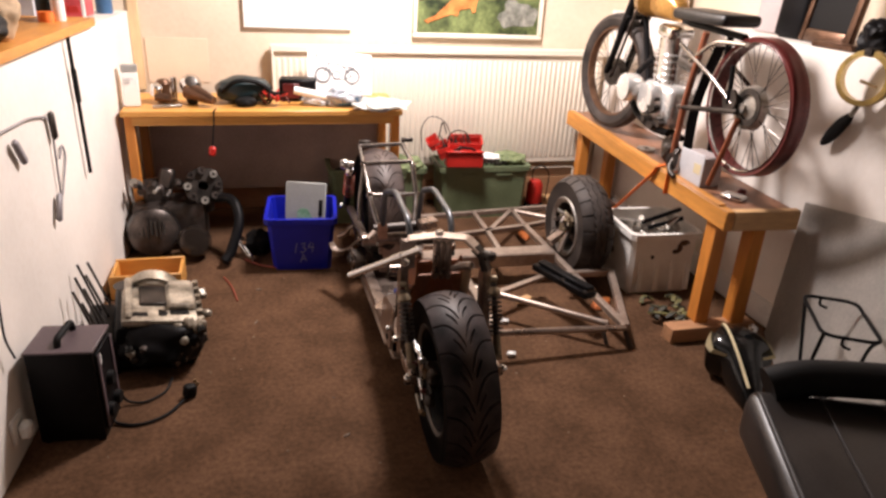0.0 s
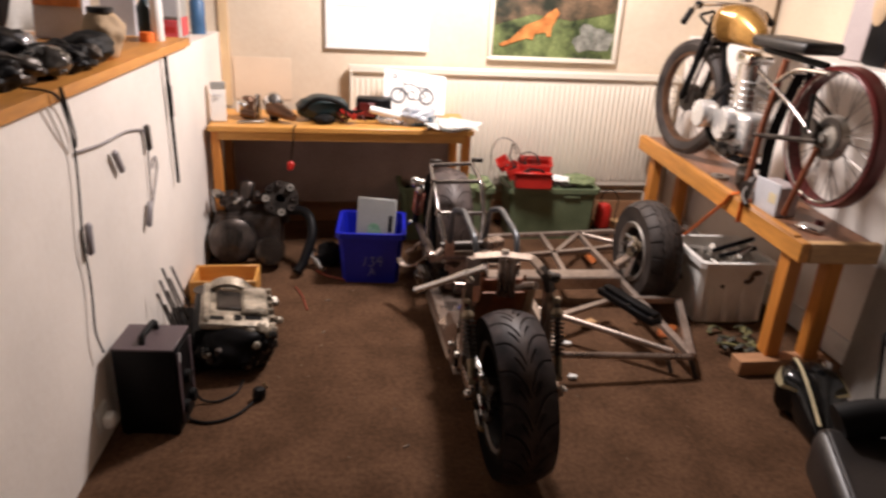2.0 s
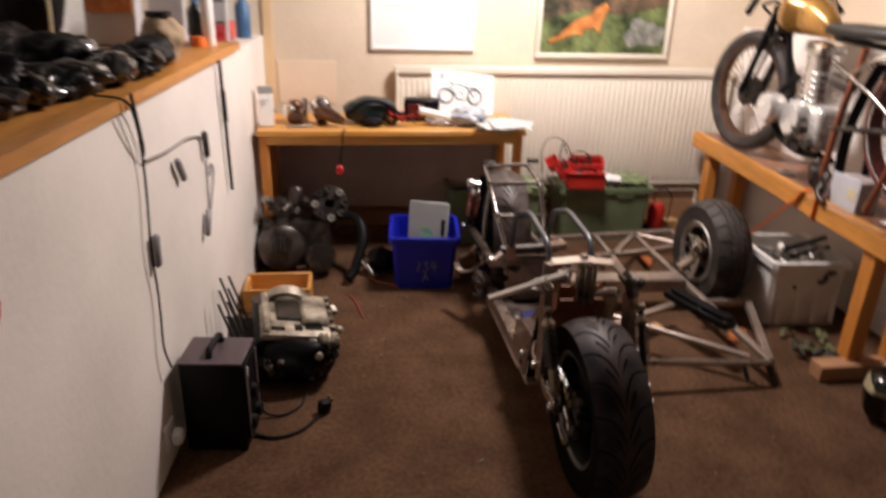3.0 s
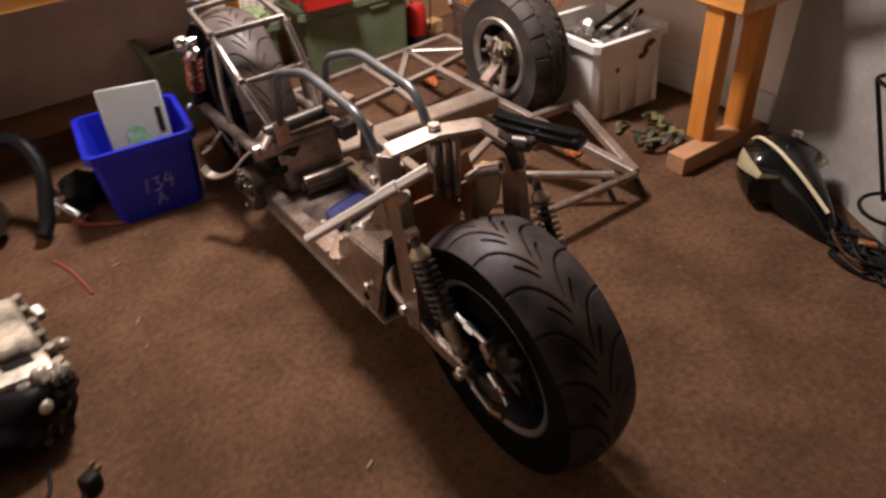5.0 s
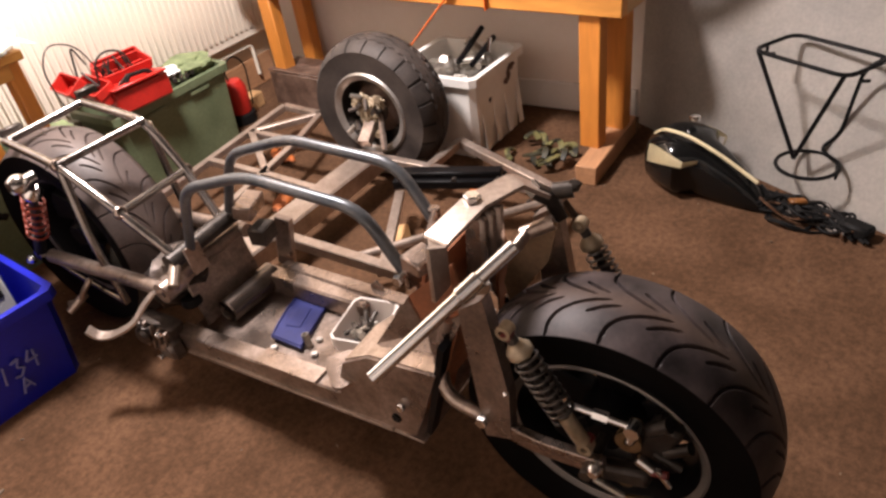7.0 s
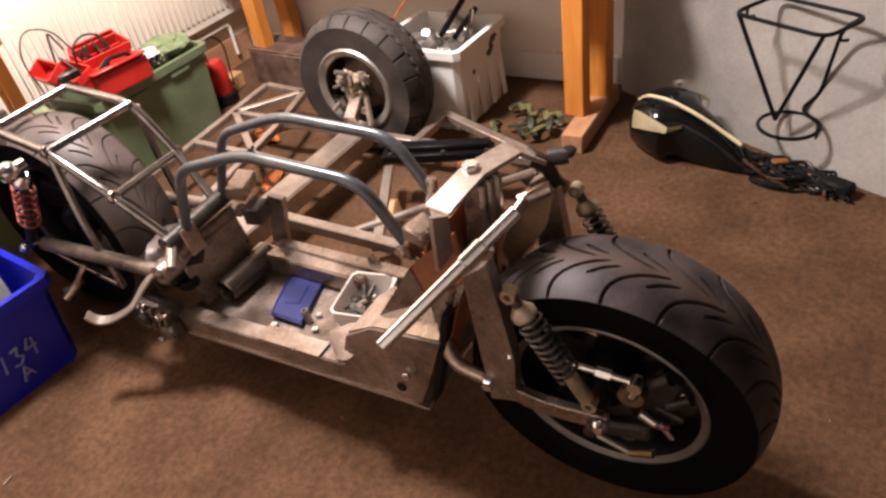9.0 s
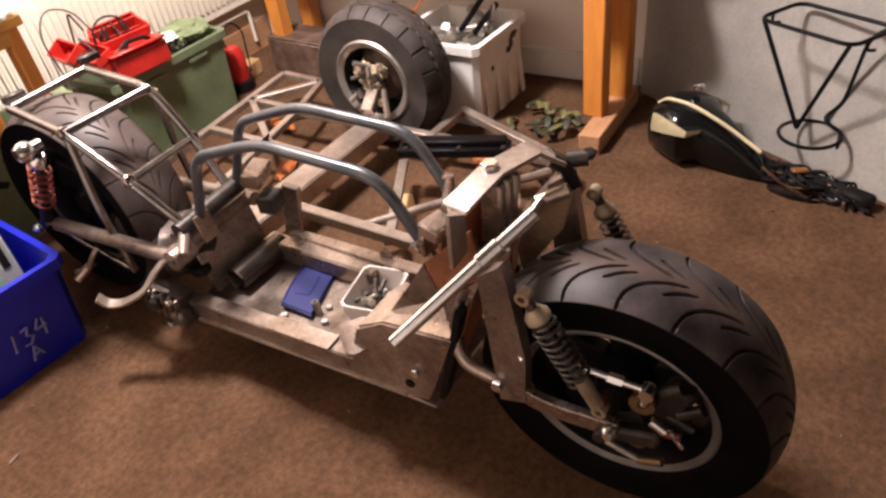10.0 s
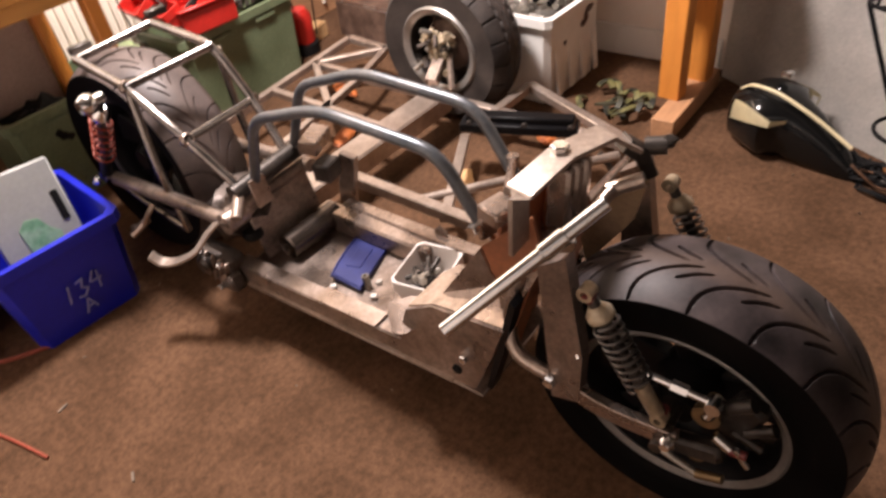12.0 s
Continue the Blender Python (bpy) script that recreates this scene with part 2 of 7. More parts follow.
def dusty_band(m, half, dust):
    """A worn, dusty strip along the middle of a tread (x runs across the tyre)."""
    nt = m.node_tree
    b = nt.nodes["Principled BSDF"]
    was = b.inputs["Base Color"].links[0].from_socket
    co = nt.nodes.new("ShaderNodeTexCoord").outputs["Object"]
    sep = nt.nodes.new("ShaderNodeSeparateXYZ")
    nt.links.new(co, sep.inputs[0])
    side = nt.nodes.new("ShaderNodeMath")
    side.operation = "ABSOLUTE"
    nt.links.new(sep.outputs[0], side.inputs[0])
    fade = nt.nodes.new("ShaderNodeMapRange")
    fade.interpolation_type = "SMOOTHSTEP"
    fade.inputs[1].default_value, fade.inputs[2].default_value = 0.0, half
    fade.inputs[3].default_value, fade.inputs[4].default_value = 1.0, 0.0
    nt.links.new(side.outputs[0], fade.inputs[0])
    patch = nt.nodes.new("ShaderNodeTexNoise")
    patch.inputs["Scale"].default_value, patch.inputs["Detail"].default_value = 14, 6
    nt.links.new(co, patch.inputs["Vector"])
    amount = nt.nodes.new("ShaderNodeMath")
    amount.operation = "MULTIPLY"
    nt.links.new(fade.outputs[0], amount.inputs[0])
    nt.links.new(patch.outputs["Fac"], amount.inputs[1])
    mix = nt.nodes.new("ShaderNodeMix")
    mix.data_type = "RGBA"
    nt.links.new(amount.outputs[0], mix.inputs["Factor"])
    nt.links.new(was, mix.inputs[6])
    mix.inputs[7].default_value = (*dust, 1)
    nt.links.new(mix.outputs[2], b.inputs["Base Color"])


dusty_band(TREAD, 0.035, (0.085, 0.055, 0.040))
dusty_band(TREAD_DUSTY, 0.05, (0.13, 0.095, 0.08))

# ---- building helpers ----
V = Vector


def shade(me):
    me.polygons.foreach_set("use_smooth", np.ones(len(me.polygons), dtype=bool))
    me.set_sharp_from_angle(angle=radians(38))


def mesh_of(bm, name, material):
    bmesh.ops.recalc_face_normals(bm, faces=bm.faces)
    me = bpy.data.meshes.new(name)
    bm.to_mesh(me)
    bm.free()
    shade(me)
    for m in material if isinstance(material, (list, tuple)) else [material]:
        me.materials.append(m)
    return me


def thing(name, base, label, category, group=""):
    """An empty at the base of a thing."""
    ob = new(name)
    ob.empty_display_size = 0.05
    ob.location = base
    return tagged(ob, label, category, group)


def part(name, bm, material, parent, label=""):
    ob = new(name, mesh_of(bm, name, material))
    ob.parent = parent
    if parent.type == "EMPTY":
        ob.matrix_parent_inverse = Matrix.Translation(-V(parent.location))
    return tagged(ob, label)


def solo(name, bm, material, label, category, group="", kind=""):
    return tagged(new(name, mesh_of(bm, name, material)), label, category, group, kind)


def nb():
    return bmesh.new()


def box(bm, c, s, rot=(0, 0, 0), bevel=0.003, seg=1, taper=1.0):
    m = pose(*c, *rot)
    vs = bmesh.ops.create_cube(bm, size=1.0)["verts"]
    for v in vs:
        k = taper if v.co.z < 0 else 1.0
        v.co = V((v.co.x * s[0] * k, v.co.y * s[1] * k, v.co.z * s[2]))
    if bevel > 0:
        es = list({e for v in vs for e in v.link_edges})
        r = bmesh.ops.bevel(bm, geom=es, offset=min(bevel, min(s) * 0.45), segments=seg, affect="EDGES", profile=0.5)
        vs = list({v for f in r["faces"] for v in f.verts} | {v for v in vs if v.is_valid})
    for v in vs:
        v.co = m @ v.co
    return bm


def rounded(pts, corner, n=5):
    pts = [V(p) for p in pts]
    if corner <= 0 or len(pts) < 3:
        return pts
    out = [pts[0]]
    for a, b, c in zip(pts, pts[1:], pts[2:]):
        d1, d2 = (a - b), (c - b)
        k = min(corner, d1.length * 0.48, d2.length * 0.48)
        p, q = b + d1.normalized() * k, b + d2.normalized() * k
        for i in range(n + 1):
            t = i / n
            out.append(p * (1 - t) ** 2 + b * 2 * t * (1 - t) + q * t * t)
    out.append(pts[-1])
    return out


def sweep(bm, pts, r, seg=10, corner=0.0, section=None, taper=None, closed=False):
    """A round bar (radius r), or one with the given cross-section (width, height), along the points."""
    pts = rounded(pts, corner)
    n = len(pts)
    rings = []
    last = None
    for i, p in enumerate(pts):
        if closed:
            t = (pts[(i + 1) % n] - pts[i - 1]).normalized()
        else:
            t = (pts[min(i + 1, n - 1)] - pts[max(i - 1, 0)]).normalized()
        if section:
            ref = V((0, 0, 1)) if abs(t.z) < 0.93 else V((0, 1, 0))
            side = t.cross(ref).normalized()
        elif last is None:
            ref = V((0, 0, 1)) if abs(t.z) < 0.9 else V((1, 0, 0))
            side = t.cross(ref).normalized()
        else:
            side = (last - t * last.dot(t)).normalized()
        last = side
        up = side.cross(t)
        k = taper[0] + (taper[1] - taper[0]) * i / (n - 1) if taper else 1.0
        if section:
            w, h = section[0] / 2 * k, section[1] / 2 * k
            c = min(w, h) * 0.18
            prof = [(w, h - c), (w - c, h), (c - w, h), (-w, h - c), (-w, c - h), (c - w, -h), (w - c, -h), (w, c - h)]
            rings.append([bm.verts.new(p + side * a + up * b) for a, b in prof])
        else:
            rings.append([bm.verts.new(p + side * math.cos(2 * math.pi * j / seg) * r * k + up * math.sin(2 * math.pi * j / seg) * r * k) for j in range(seg)])
    m = len(rings[0])
    pairs = list(zip(rings, rings[1:])) + ([(rings[-1], rings[0])] if closed else [])
    for a, b in pairs:
        for j in range(m):
            bm.faces.new((a[j], a[(j + 1) % m], b[(j + 1) % m], b[j]))
    if not closed:
        bm.faces.new(rings[0])
        bm.faces.new(rings[-1])
    return bm


def cyl(bm, a, b, r, seg=16, r2=None):
    return sweep(bm, [a, b], r, seg, taper=(1.0, (r2 / r) if r2 is not None else 1.0))


def basis(axis):
    axis = V(axis).normalized()
    ref = V((0, 0, 1)) if abs(axis.z) < 0.9 else V((0, 1, 0))
    s = axis.cross(ref).normalized()
    return axis, s, s.cross(axis)


def lathe(bm, prof, c, axis, seg=32, closed=False):
    """Turns (radius, height along the axis) pairs round an axis through c."""
    a, s, u = basis(axis)
    c = V(c)
    rings = []
    for r, h in prof:
        if r < 1e-6:
            rings.append([bm.verts.new(c + a * h)])
        else:
            rings.append([bm.verts.new(c + a * h + s * math.cos(2 * math.pi * j / seg) * r + u * math.sin(2 * math.pi * j / seg) * r) for j in range(seg)])
    pairs = list(zip(rings, rings[1:])) + ([(rings[-1], rings[0])] if closed else [])
    for p, q in pairs:
        for j in range(seg):
            k = (j + 1) % seg
            if len(p) == 1 and len(q) == 1:
                continue
            if len(p) == 1:
                bm.faces.new((p[0], q[k], q[j]))
            elif len(q) == 1:
                bm.faces.new((p[j], p[k], q[0]))
            else:
                bm.faces.new((p[j], p[k], q[k], q[j]))
    return bm


def plate(bm, pts, t, axis=None):
    """A flat plate of thickness t with the outline pts."""
    pts = [V(p) for p in pts]
    n = V(axis).normalized() if axis else (pts[1] - pts[0]).cross(pts[2] - pts[0]).normalized()
    a = [bm.verts.new(p - n * t / 2) for p in pts]
    b = [bm.verts.new(p + n * t / 2) for p in pts]
    bm.faces.new(a)
    bm.faces.new(b)
    for i in range(len(pts)):
        j = (i + 1) % len(pts)
        bm.faces.new((a[i], a[j], b[j], b[i]))
    return bm


def coil(bm, a, b, radius, wire, turns, seg=7):
    a, b = V(a), V(b)
    ax, s, u = basis(b - a)
    n = int(turns * 14)
    pts = [a + (b - a) * i / n + s * math.cos(2 * math.pi * turns * i / n) * radius + u * math.sin(2 * math.pi * turns * i / n) * radius for i in range(n + 1)]
    return sweep(bm, pts, wire, seg)


def blob(bm, c, s, seed=0, rough=0.25, freq=2.5, sub=3, rot=(0, 0, 0)):
    """A lumpy, uneven solid, for cloth, bags and castings."""
    m = pose(*c, *rot)
    vs = bmesh.ops.create_icosphere(bm, subdivisions=sub, radius=1.0)["verts"]
    for v in vs:
        d = 1 + rough * noise.fractal(v.co * freq * 0.8 + V((seed * 3.7, seed * 1.3, 0)), 1.0, 2.0, 2)
        v.co = m @ V((v.co.x * s[0] * d, v.co.y * s[1] * d, v.co.z * s[2] * d))
    return bm


def loft(bm, rings):
    """A skin over rings of points, closed at both ends."""
    rs = [[bm.verts.new(p) for p in ring] for ring in rings]
    m = len(rs[0])
    for a, b in zip(rs, rs[1:]):
        for j in range(m):
            bm.faces.new((a[j], a[(j + 1) % m], b[(j + 1) % m], b[j]))
    bm.faces.new(rs[0])
    bm.faces.new(rs[-1])
    return bm


def hexbolt(bm, c, axis, r, h):
    a, s, u = basis(axis)
    return lathe(bm, [(0, 0), (r, 0), (r, h * 0.85), (r * 0.85, h), (0, h)], c, axis, 6)


def crate(bm, x0, x1, y0, y1, z0, z1, wall=0.006, taper=0.90, lip=0.012, rot=0.0, c=0.02):
    """An open plastic crate: floor, sloping walls, a turned-out lip."""
    cx, cy, w, d = (x0 + x1) / 2, (y0 + y1) / 2, (x1 - x0) / 2, (y1 - y0) / 2
    m = pose(cx, cy, 0, 0, 0, rot)

    def ring(k, off, z):
        a, b = w * k + off, d * k + off
        q = [(a, b - c), (a - c, b), (c - a, b), (-a, b - c), (-a, c - b), (c - a, -b), (a - c, -b), (a, c - b)]
        return [m @ V((x, y, z)) for x, y in q]

    seq = [ring(taper, 0, z0), ring(1 - (1 - taper) * 0.08, 0, z1 - 0.03), ring(1, lip, z1 - 0.03), ring(1, lip, z1), ring(1, -wall, z1), ring(taper, -wall, z0 + wall)]
    return loft(bm, seq)


def bars(bm, origin, right, up, rows, t=0.0015):
    """Strokes that stand for writing: each row is (x, y, length, angle, width) on a flat face."""
    r, u = V(right).normalized(), V(up).normalized()
    n = r.cross(u)
    for x, y, l, ang, w in rows:
        d = r * math.cos(radians(ang)) + u * math.sin(radians(ang))
        e = n.cross(d)
        p = V(origin) + r * x + u * y
        plate(bm, [p - e * w / 2, p + d * l - e * w / 2, p + d * l + e * w / 2, p + e * w / 2], t)
    return bm


def strokes(bm, origin, right, up, lines, w=0.004, t=0.0015):
    """Pen lines, each a list of (x, y) on a flat face."""
    r, u = V(right).normalized(), V(up).normalized()
    n = r.cross(u)
    for line in lines:
        for (ax, ay), (bx, by) in zip(line, line[1:]):
            p, q = V(origin) + r * ax + u * ay, V(origin) + r * bx + u * by
            e = n.cross((q - p).normalized())
            plate(bm, [p - e * w / 2, q - e * w / 2, q + e * w / 2, p + e * w / 2], t)
    return bm


# ---- the room ----
def wall_piece(name, c, s, material, label, rot=0.0):
    return solo(name, box(nb(), c, s, (0, 0, rot), 0), material, label, "wall", kind="structure")



def left_x(y):
    """The face of the low wall along the ledge."""
    return 0.02 + 0.0528 * (y - 2.5)


bm = nb()
box(bm, (1.3, 2.2, -0.05), (4.6, 6.0, 0.1), bevel=0)
solo("floor", bm, CARPET, "worn brown short-pile carpet with dark stains", "floor", kind="structure")
wall_piece("wall_north", (1.3, 5.06, 1.2), (4.6, 0.2, 2.4), PLASTER_BACK, "cream plastered wall behind the radiator and the desk")
# south wall is out of view; its dark colour only reduces fill
wall_piece("wall_south", (1.3, -0.75, 1.2), (4.6, 0.2, 2.4), LOW_BOUNCE, "plain unseen end wall, coloured dark to hold back bounced light")
wall_piece("wall_west", (-0.85, 2.2, 1.2), (0.2, 5.72, 2.4), WEST, "grey wall behind the ledge")
wall_piece("wall_east", (3.75, 2.2, 1.2), (0.2, 5.72, 2.4), PLASTER_BACK, "cream wall behind the high ledge")
solo("ceiling", box(nb(), (1.3, 2.2, 2.45), (4.6, 6.0, 0.1), bevel=0), CEIL, "plain unseen ceiling, coloured dark to weaken its bounce", "ceiling", kind="structure")
# the low wall with the ledge
bm = nb()
plate(bm, [(left_x(-0.65), -0.65, 0.577), (left_x(4.96), 4.96, 0.577), (-0.75, 4.96, 0.577), (-0.75, -0.65, 0.577)], 1.154, (0, 0, 1))
solo("wall_ledge_west", bm, PLASTER, "white-painted low wall carrying a ledge, scuffed near the floor", "wall", kind="structure")
bm = nb()
box(bm, (3.35, 2.155, 0.6225), (0.6, 5.61, 1.245), bevel=0.004)
solo("wall_ledge_east", bm, PLASTER, "white-painted low wall with a ledge beside the bench", "wall", kind="structure")
bm = nb()
box(bm, (3.043, 3.98, 0.06), (0.014, 1.94, 0.12), bevel=0.003)
solo("baseboard", bm, WHITE, "white painted skirting board along the wall", "baseboard", kind="structure")
bm = nb()
box(bm, (1.6, 4.952, 0.07), (2.85, 0.016, 0.14), bevel=0.003)
solo("baseboard", bm, BLOCK, "brown wooden skirting board below the radiator", "baseboard", kind="structure")
# wooden board on the ledge
bm = nb()
y0, y1 = -0.55, 4.19
plate(bm, [(left_x(y0) + 0.022, y0, 1.172), (left_x(y1) + 0.022, y1, 1.172), (-0.70, y1, 1.172), (-0.70, y0, 1.172)], 0.034, (0, 0, 1))
solo("ledge_board", bm, PINE_Y, "orange-brown wooden board laid along the ledge", "shelf board")
# narrow tan strip up the corner
bm = nb()
box(bm, (0.178, 4.953, 1.565), (0.052, 0.014, 1.668), bevel=0.002)
solo("trim", bm, TAN_TRIM, "narrow tan strip up the corner of the wall", "trim", kind="structure")
bm = nb()
box(bm, (0.385, 4.957, 0.895), (0.33, 0.005, 0.245), bevel=0.001)
solo("hardboard_panel", bm, HARDBOARD, "pale tan hardboard panel on the wall behind the desk", "panel")
# radiator
rad = thing("radiator", (1.95, 4.92, 0.25), "long cream ribbed panel radiator on the wall", "radiator")
bm = nb()
box(bm, (1.95, 4.915, 0.625), (2.10, 0.03, 0.73), bevel=0.006)
part("panel", bm, RAD, rad)
bm = nb()
for i in range(62):
    box(bm, (0.935 + i * 0.0333, 4.899, 0.61), (0.020, 0.013, 0.62), bevel=0.005)
tagged(part("ribs", bm, RAD, rad), kind="stuff")
part("top_cover", box(nb(), (1.95, 4.906, 0.978), (2.12, 0.056, 0.045), bevel=0.008), RAD, rad)
part("side_cover", box(nb(), (0.905, 4.905, 0.62), (0.012, 0.06, 0.70), bevel=0.003), RAD, rad)
part("pipe", sweep(nb(), [(0.93, 4.93, 0.215), (2.9, 4.93, 0.215), (2.9, 4.93, 0.06)], 0.009, 8, 0.03), RAD, rad)
# whiteboard
wb = thing("whiteboard", (1.06, 4.95, 1.085), "white dry-wipe board with faint handwriting on the wall", "whiteboard")
part("board", box(nb(), (1.06, 4.95, 1.42), (0.575, 0.014, 0.645), bevel=0.002), WHITE, wb)
bm = nb()
for c, s in (((1.06, 4.946, 1.093), (0.61, 0.024, 0.018)), ((1.06, 4.946, 1.747), (0.61, 0.024, 0.018)), ((0.764, 4.946, 1.42), (0.018, 0.024, 0.636)), ((1.356, 4.946, 1.42), (0.018, 0.024, 0.636))):
    box(bm, c, s, bevel=0.003)
part("frame", bm, WHITE, wb)
bm = nb()
for i in range(7):
    bars(bm, (0.80, 4.941, 1.66 - i * 0.055), (1, 0, 0), (0, 0, 1), [(0.02 + (i % 3) * 0.01, 0, 0.16 + 0.05 * ((i * 7) % 4), 0, 0.006), (0.30 + 0.02 * (i % 2), 0, 0.09 + 0.03 * (i % 3), 0, 0.006)])
part("handwriting", bm, INK_PALE, wb, "faint grey lines of writing")
# painting
pt = thing("painting", (2.148, 4.94, 1.05), "oil painting of green woodland in a cream frame", "painting")
part("canvas", box(nb(), (2.148, 4.945, 1.39), (0.78, 0.012, 0.63), bevel=0), PAINT_GREEN, pt)
bm = nb()
for c, s in (((2.148, 4.94, 1.064), (0.83, 0.03, 0.028)), ((2.148, 4.94, 1.716), (0.83, 0.03, 0.028)), ((1.747, 4.94, 1.39), (0.028, 0.03, 0.624)), ((2.549, 4.94, 1.39), (0.028, 0.03, 0.624))):
    box(bm, c, s, bevel=0.006)
part("frame", bm, RAD, pt)
bm = nb()
plate(bm, [(1.77, 4.9375, 1.26), (2.0, 4.9375, 1.33), (2.25, 4.9375, 1.30), (2.53, 4.9375, 1.36), (2.53, 4.9375, 1.69), (1.77, 4.9375, 1.69)], 0.002)
part("painted_wood", bm, PAINT_DARK, pt)
bm = nb()
blob(bm, (2.40, 4.936, 1.20), (0.12, 0.002, 0.07), 3, 0.5, 2.0)
part("painted_bank", bm, PAINT_GREY, pt)
bm = nb()
plate(bm, [(1.80, 4.934, 1.15), (1.87, 4.934, 1.18), (1.96, 4.934, 1.265), (2.05, 4.934, 1.30), (2.10, 4.934, 1.345), (2.145, 4.934, 1.37), (2.165, 4.934, 1.34), (2.145, 4.934, 1.30), (2.125, 4.934, 1.26), (2.12, 4.934, 1.205), (2.10, 4.934, 1.20), (2.09, 4.934, 1.23), (2.02, 4.934, 1.215), (2.01, 4.934, 1.18), (1.97, 4.934, 1.19), (1.90, 4.934, 1.165), (1.82, 4.934, 1.135)], 0.002)
part("painted_shape", bm, PAINT_ORANGE, pt, "orange brush strokes")


# ---- the vehicle under construction ----
def tyre_mesh(name, material, radius, half, crown, bead, groove, nu=720, nv=140, power=2.2, inner=0.55):
    """A tyre about the x axis, its tread cut by groove(arc length, -1..1 across) in metres of depth."""
    v = np.linspace(-1, 1, nv)
    prof = [(half * inner, bead - 0.008), (half * (inner + 0.12), bead + 0.002), (half * 0.95, bead + (radius - crown - bead) * 0.5), (half * 1.0, radius - crown - 0.005), (half * 1.012, radius - crown - 0.001)]
    xs = np.concatenate([[-a for a, _ in prof], half * v, [a for a, _ in prof[::-1]]])
    rs = np.concatenate([[b for _, b in prof], radius - crown * np.abs(v) ** power, [b for _, b in prof[::-1]]])
    n = len(xs)
    ang = np.linspace(0, 2 * math.pi, nu, endpoint=False)
    A, X = np.meshgrid(ang, xs, indexing="ij")
    Rr = np.tile(rs, (nu, 1))
    k = len(prof)
    d = groove(A[:, k:n - k] * radius, X[:, k:n - k] / half)
    Rr[:, k:n - k] -= d
    co = np.stack([X, Rr * np.cos(A), Rr * np.sin(A)], -1).reshape(-1, 3)
    i, j = np.meshgrid(np.arange(nu), np.arange(n - 1), indexing="ij")
    i2 = (i + 1) % nu
    faces = np.stack([i * n + j, i2 * n + j, i2 * n + j + 1, i * n + j + 1], -1).reshape(-1, 4)
    me = bpy.data.meshes.new(name)
    me.from_pydata(co.tolist(), [], faces.tolist())
    shade(me)
    tread, side = material if isinstance(material, tuple) else (material, RUBBER)
    me.materials.append(tread)
    me.materials.append(side)
    me.polygons.foreach_set("material_index", np.where((j < k) | (j >= n - k - 1), 1, 0).reshape(-1))
    return me


def soft(x):
    x = np.clip(x, 0, 1)
    return x * x * (3 - 2 * x)


def sport_groove(radius, half, count=18, amp=0.098 / 0.28, cut=0.0034):
    """Grooves that leave the shoulder square and sweep round towards the middle, with a short one beside each."""
    step = 2 * math.pi / count

    def depth(s, v):
        w = np.abs(v)
        out = np.zeros_like(s)
        lag = np.where(v > 0, -0.25, 0.0)
        bend = amp * (1 - w) ** 3
        slope = 3 * amp * (1 - w) ** 2 * radius / half
        for start, lo, hi, width in ((0.5, 0.03, 1.0, cut), (0.95, 0.13, 0.44, cut)):
            u = (s / radius - bend) / step - start - lag
            dist = np.abs(u - np.round(u)) * step * radius / np.sqrt(1 + slope ** 2)
            fade = soft((w - lo) / 0.06) * soft((hi - w) / 0.05)
            out = np.maximum(out, 0.0075 * soft((width * (0.5 + 0.5 * fade) - dist) / 0.0016) * (fade > 0.02))
        return out
    return depth


def road_groove(s, v, pitch=2 * math.pi * 0.28 / 22):
    """Shoulder cuts and two zigzag ribs."""
    w = np.abs(v)
    u = s / pitch - np.where(v > 0, 0, 0.5)
    f = np.abs(u - np.round(u)) * pitch
    cut = (f < 0.005) & (w > 0.45)
    zig = 0.38 + 0.09 * (np.abs((s / pitch * 2) % 1.0 - 0.5) * 2 - 0.5)
    rib = np.abs(w - zig) < 0.045
    mid = np.abs(v - 0.05 * np.sign(np.sin(s / pitch * 2 * math.pi))) < 0.035
    return np.where(cut | rib | mid, 0.006, 0.0)


SPORT = tyre_mesh("tyre", (TREAD, RUBBER), 0.278, 0.082, 0.021, 0.184, sport_groove(0.278, 0.082), nu=960, power=1.9, inner=0.78)
SPORT_BIG = tyre_mesh("tyre", (TREAD_DUSTY, RUBBER), 0.298, 0.092, 0.030, 0.190, sport_groove(0.298, 0.092, cut=0.0026), nu=960, power=2.0, inner=0.70)
ROAD = tyre_mesh("tyre", (RUBBER_OLD, RUBBER_OLD), 0.263, 0.083, 0.032, 0.148, road_groove, inner=0.80, power=2.6, nu=600, nv=96)


def tyre_part(me, c, parent, label):
    ob = new("tyre", me)
    ob.parent = parent
    ob.matrix_parent_inverse = Matrix.Translation(-V(parent.location)) if parent.type == "EMPTY" else Matrix()
    ob.location = c
    return tagged(ob, label)


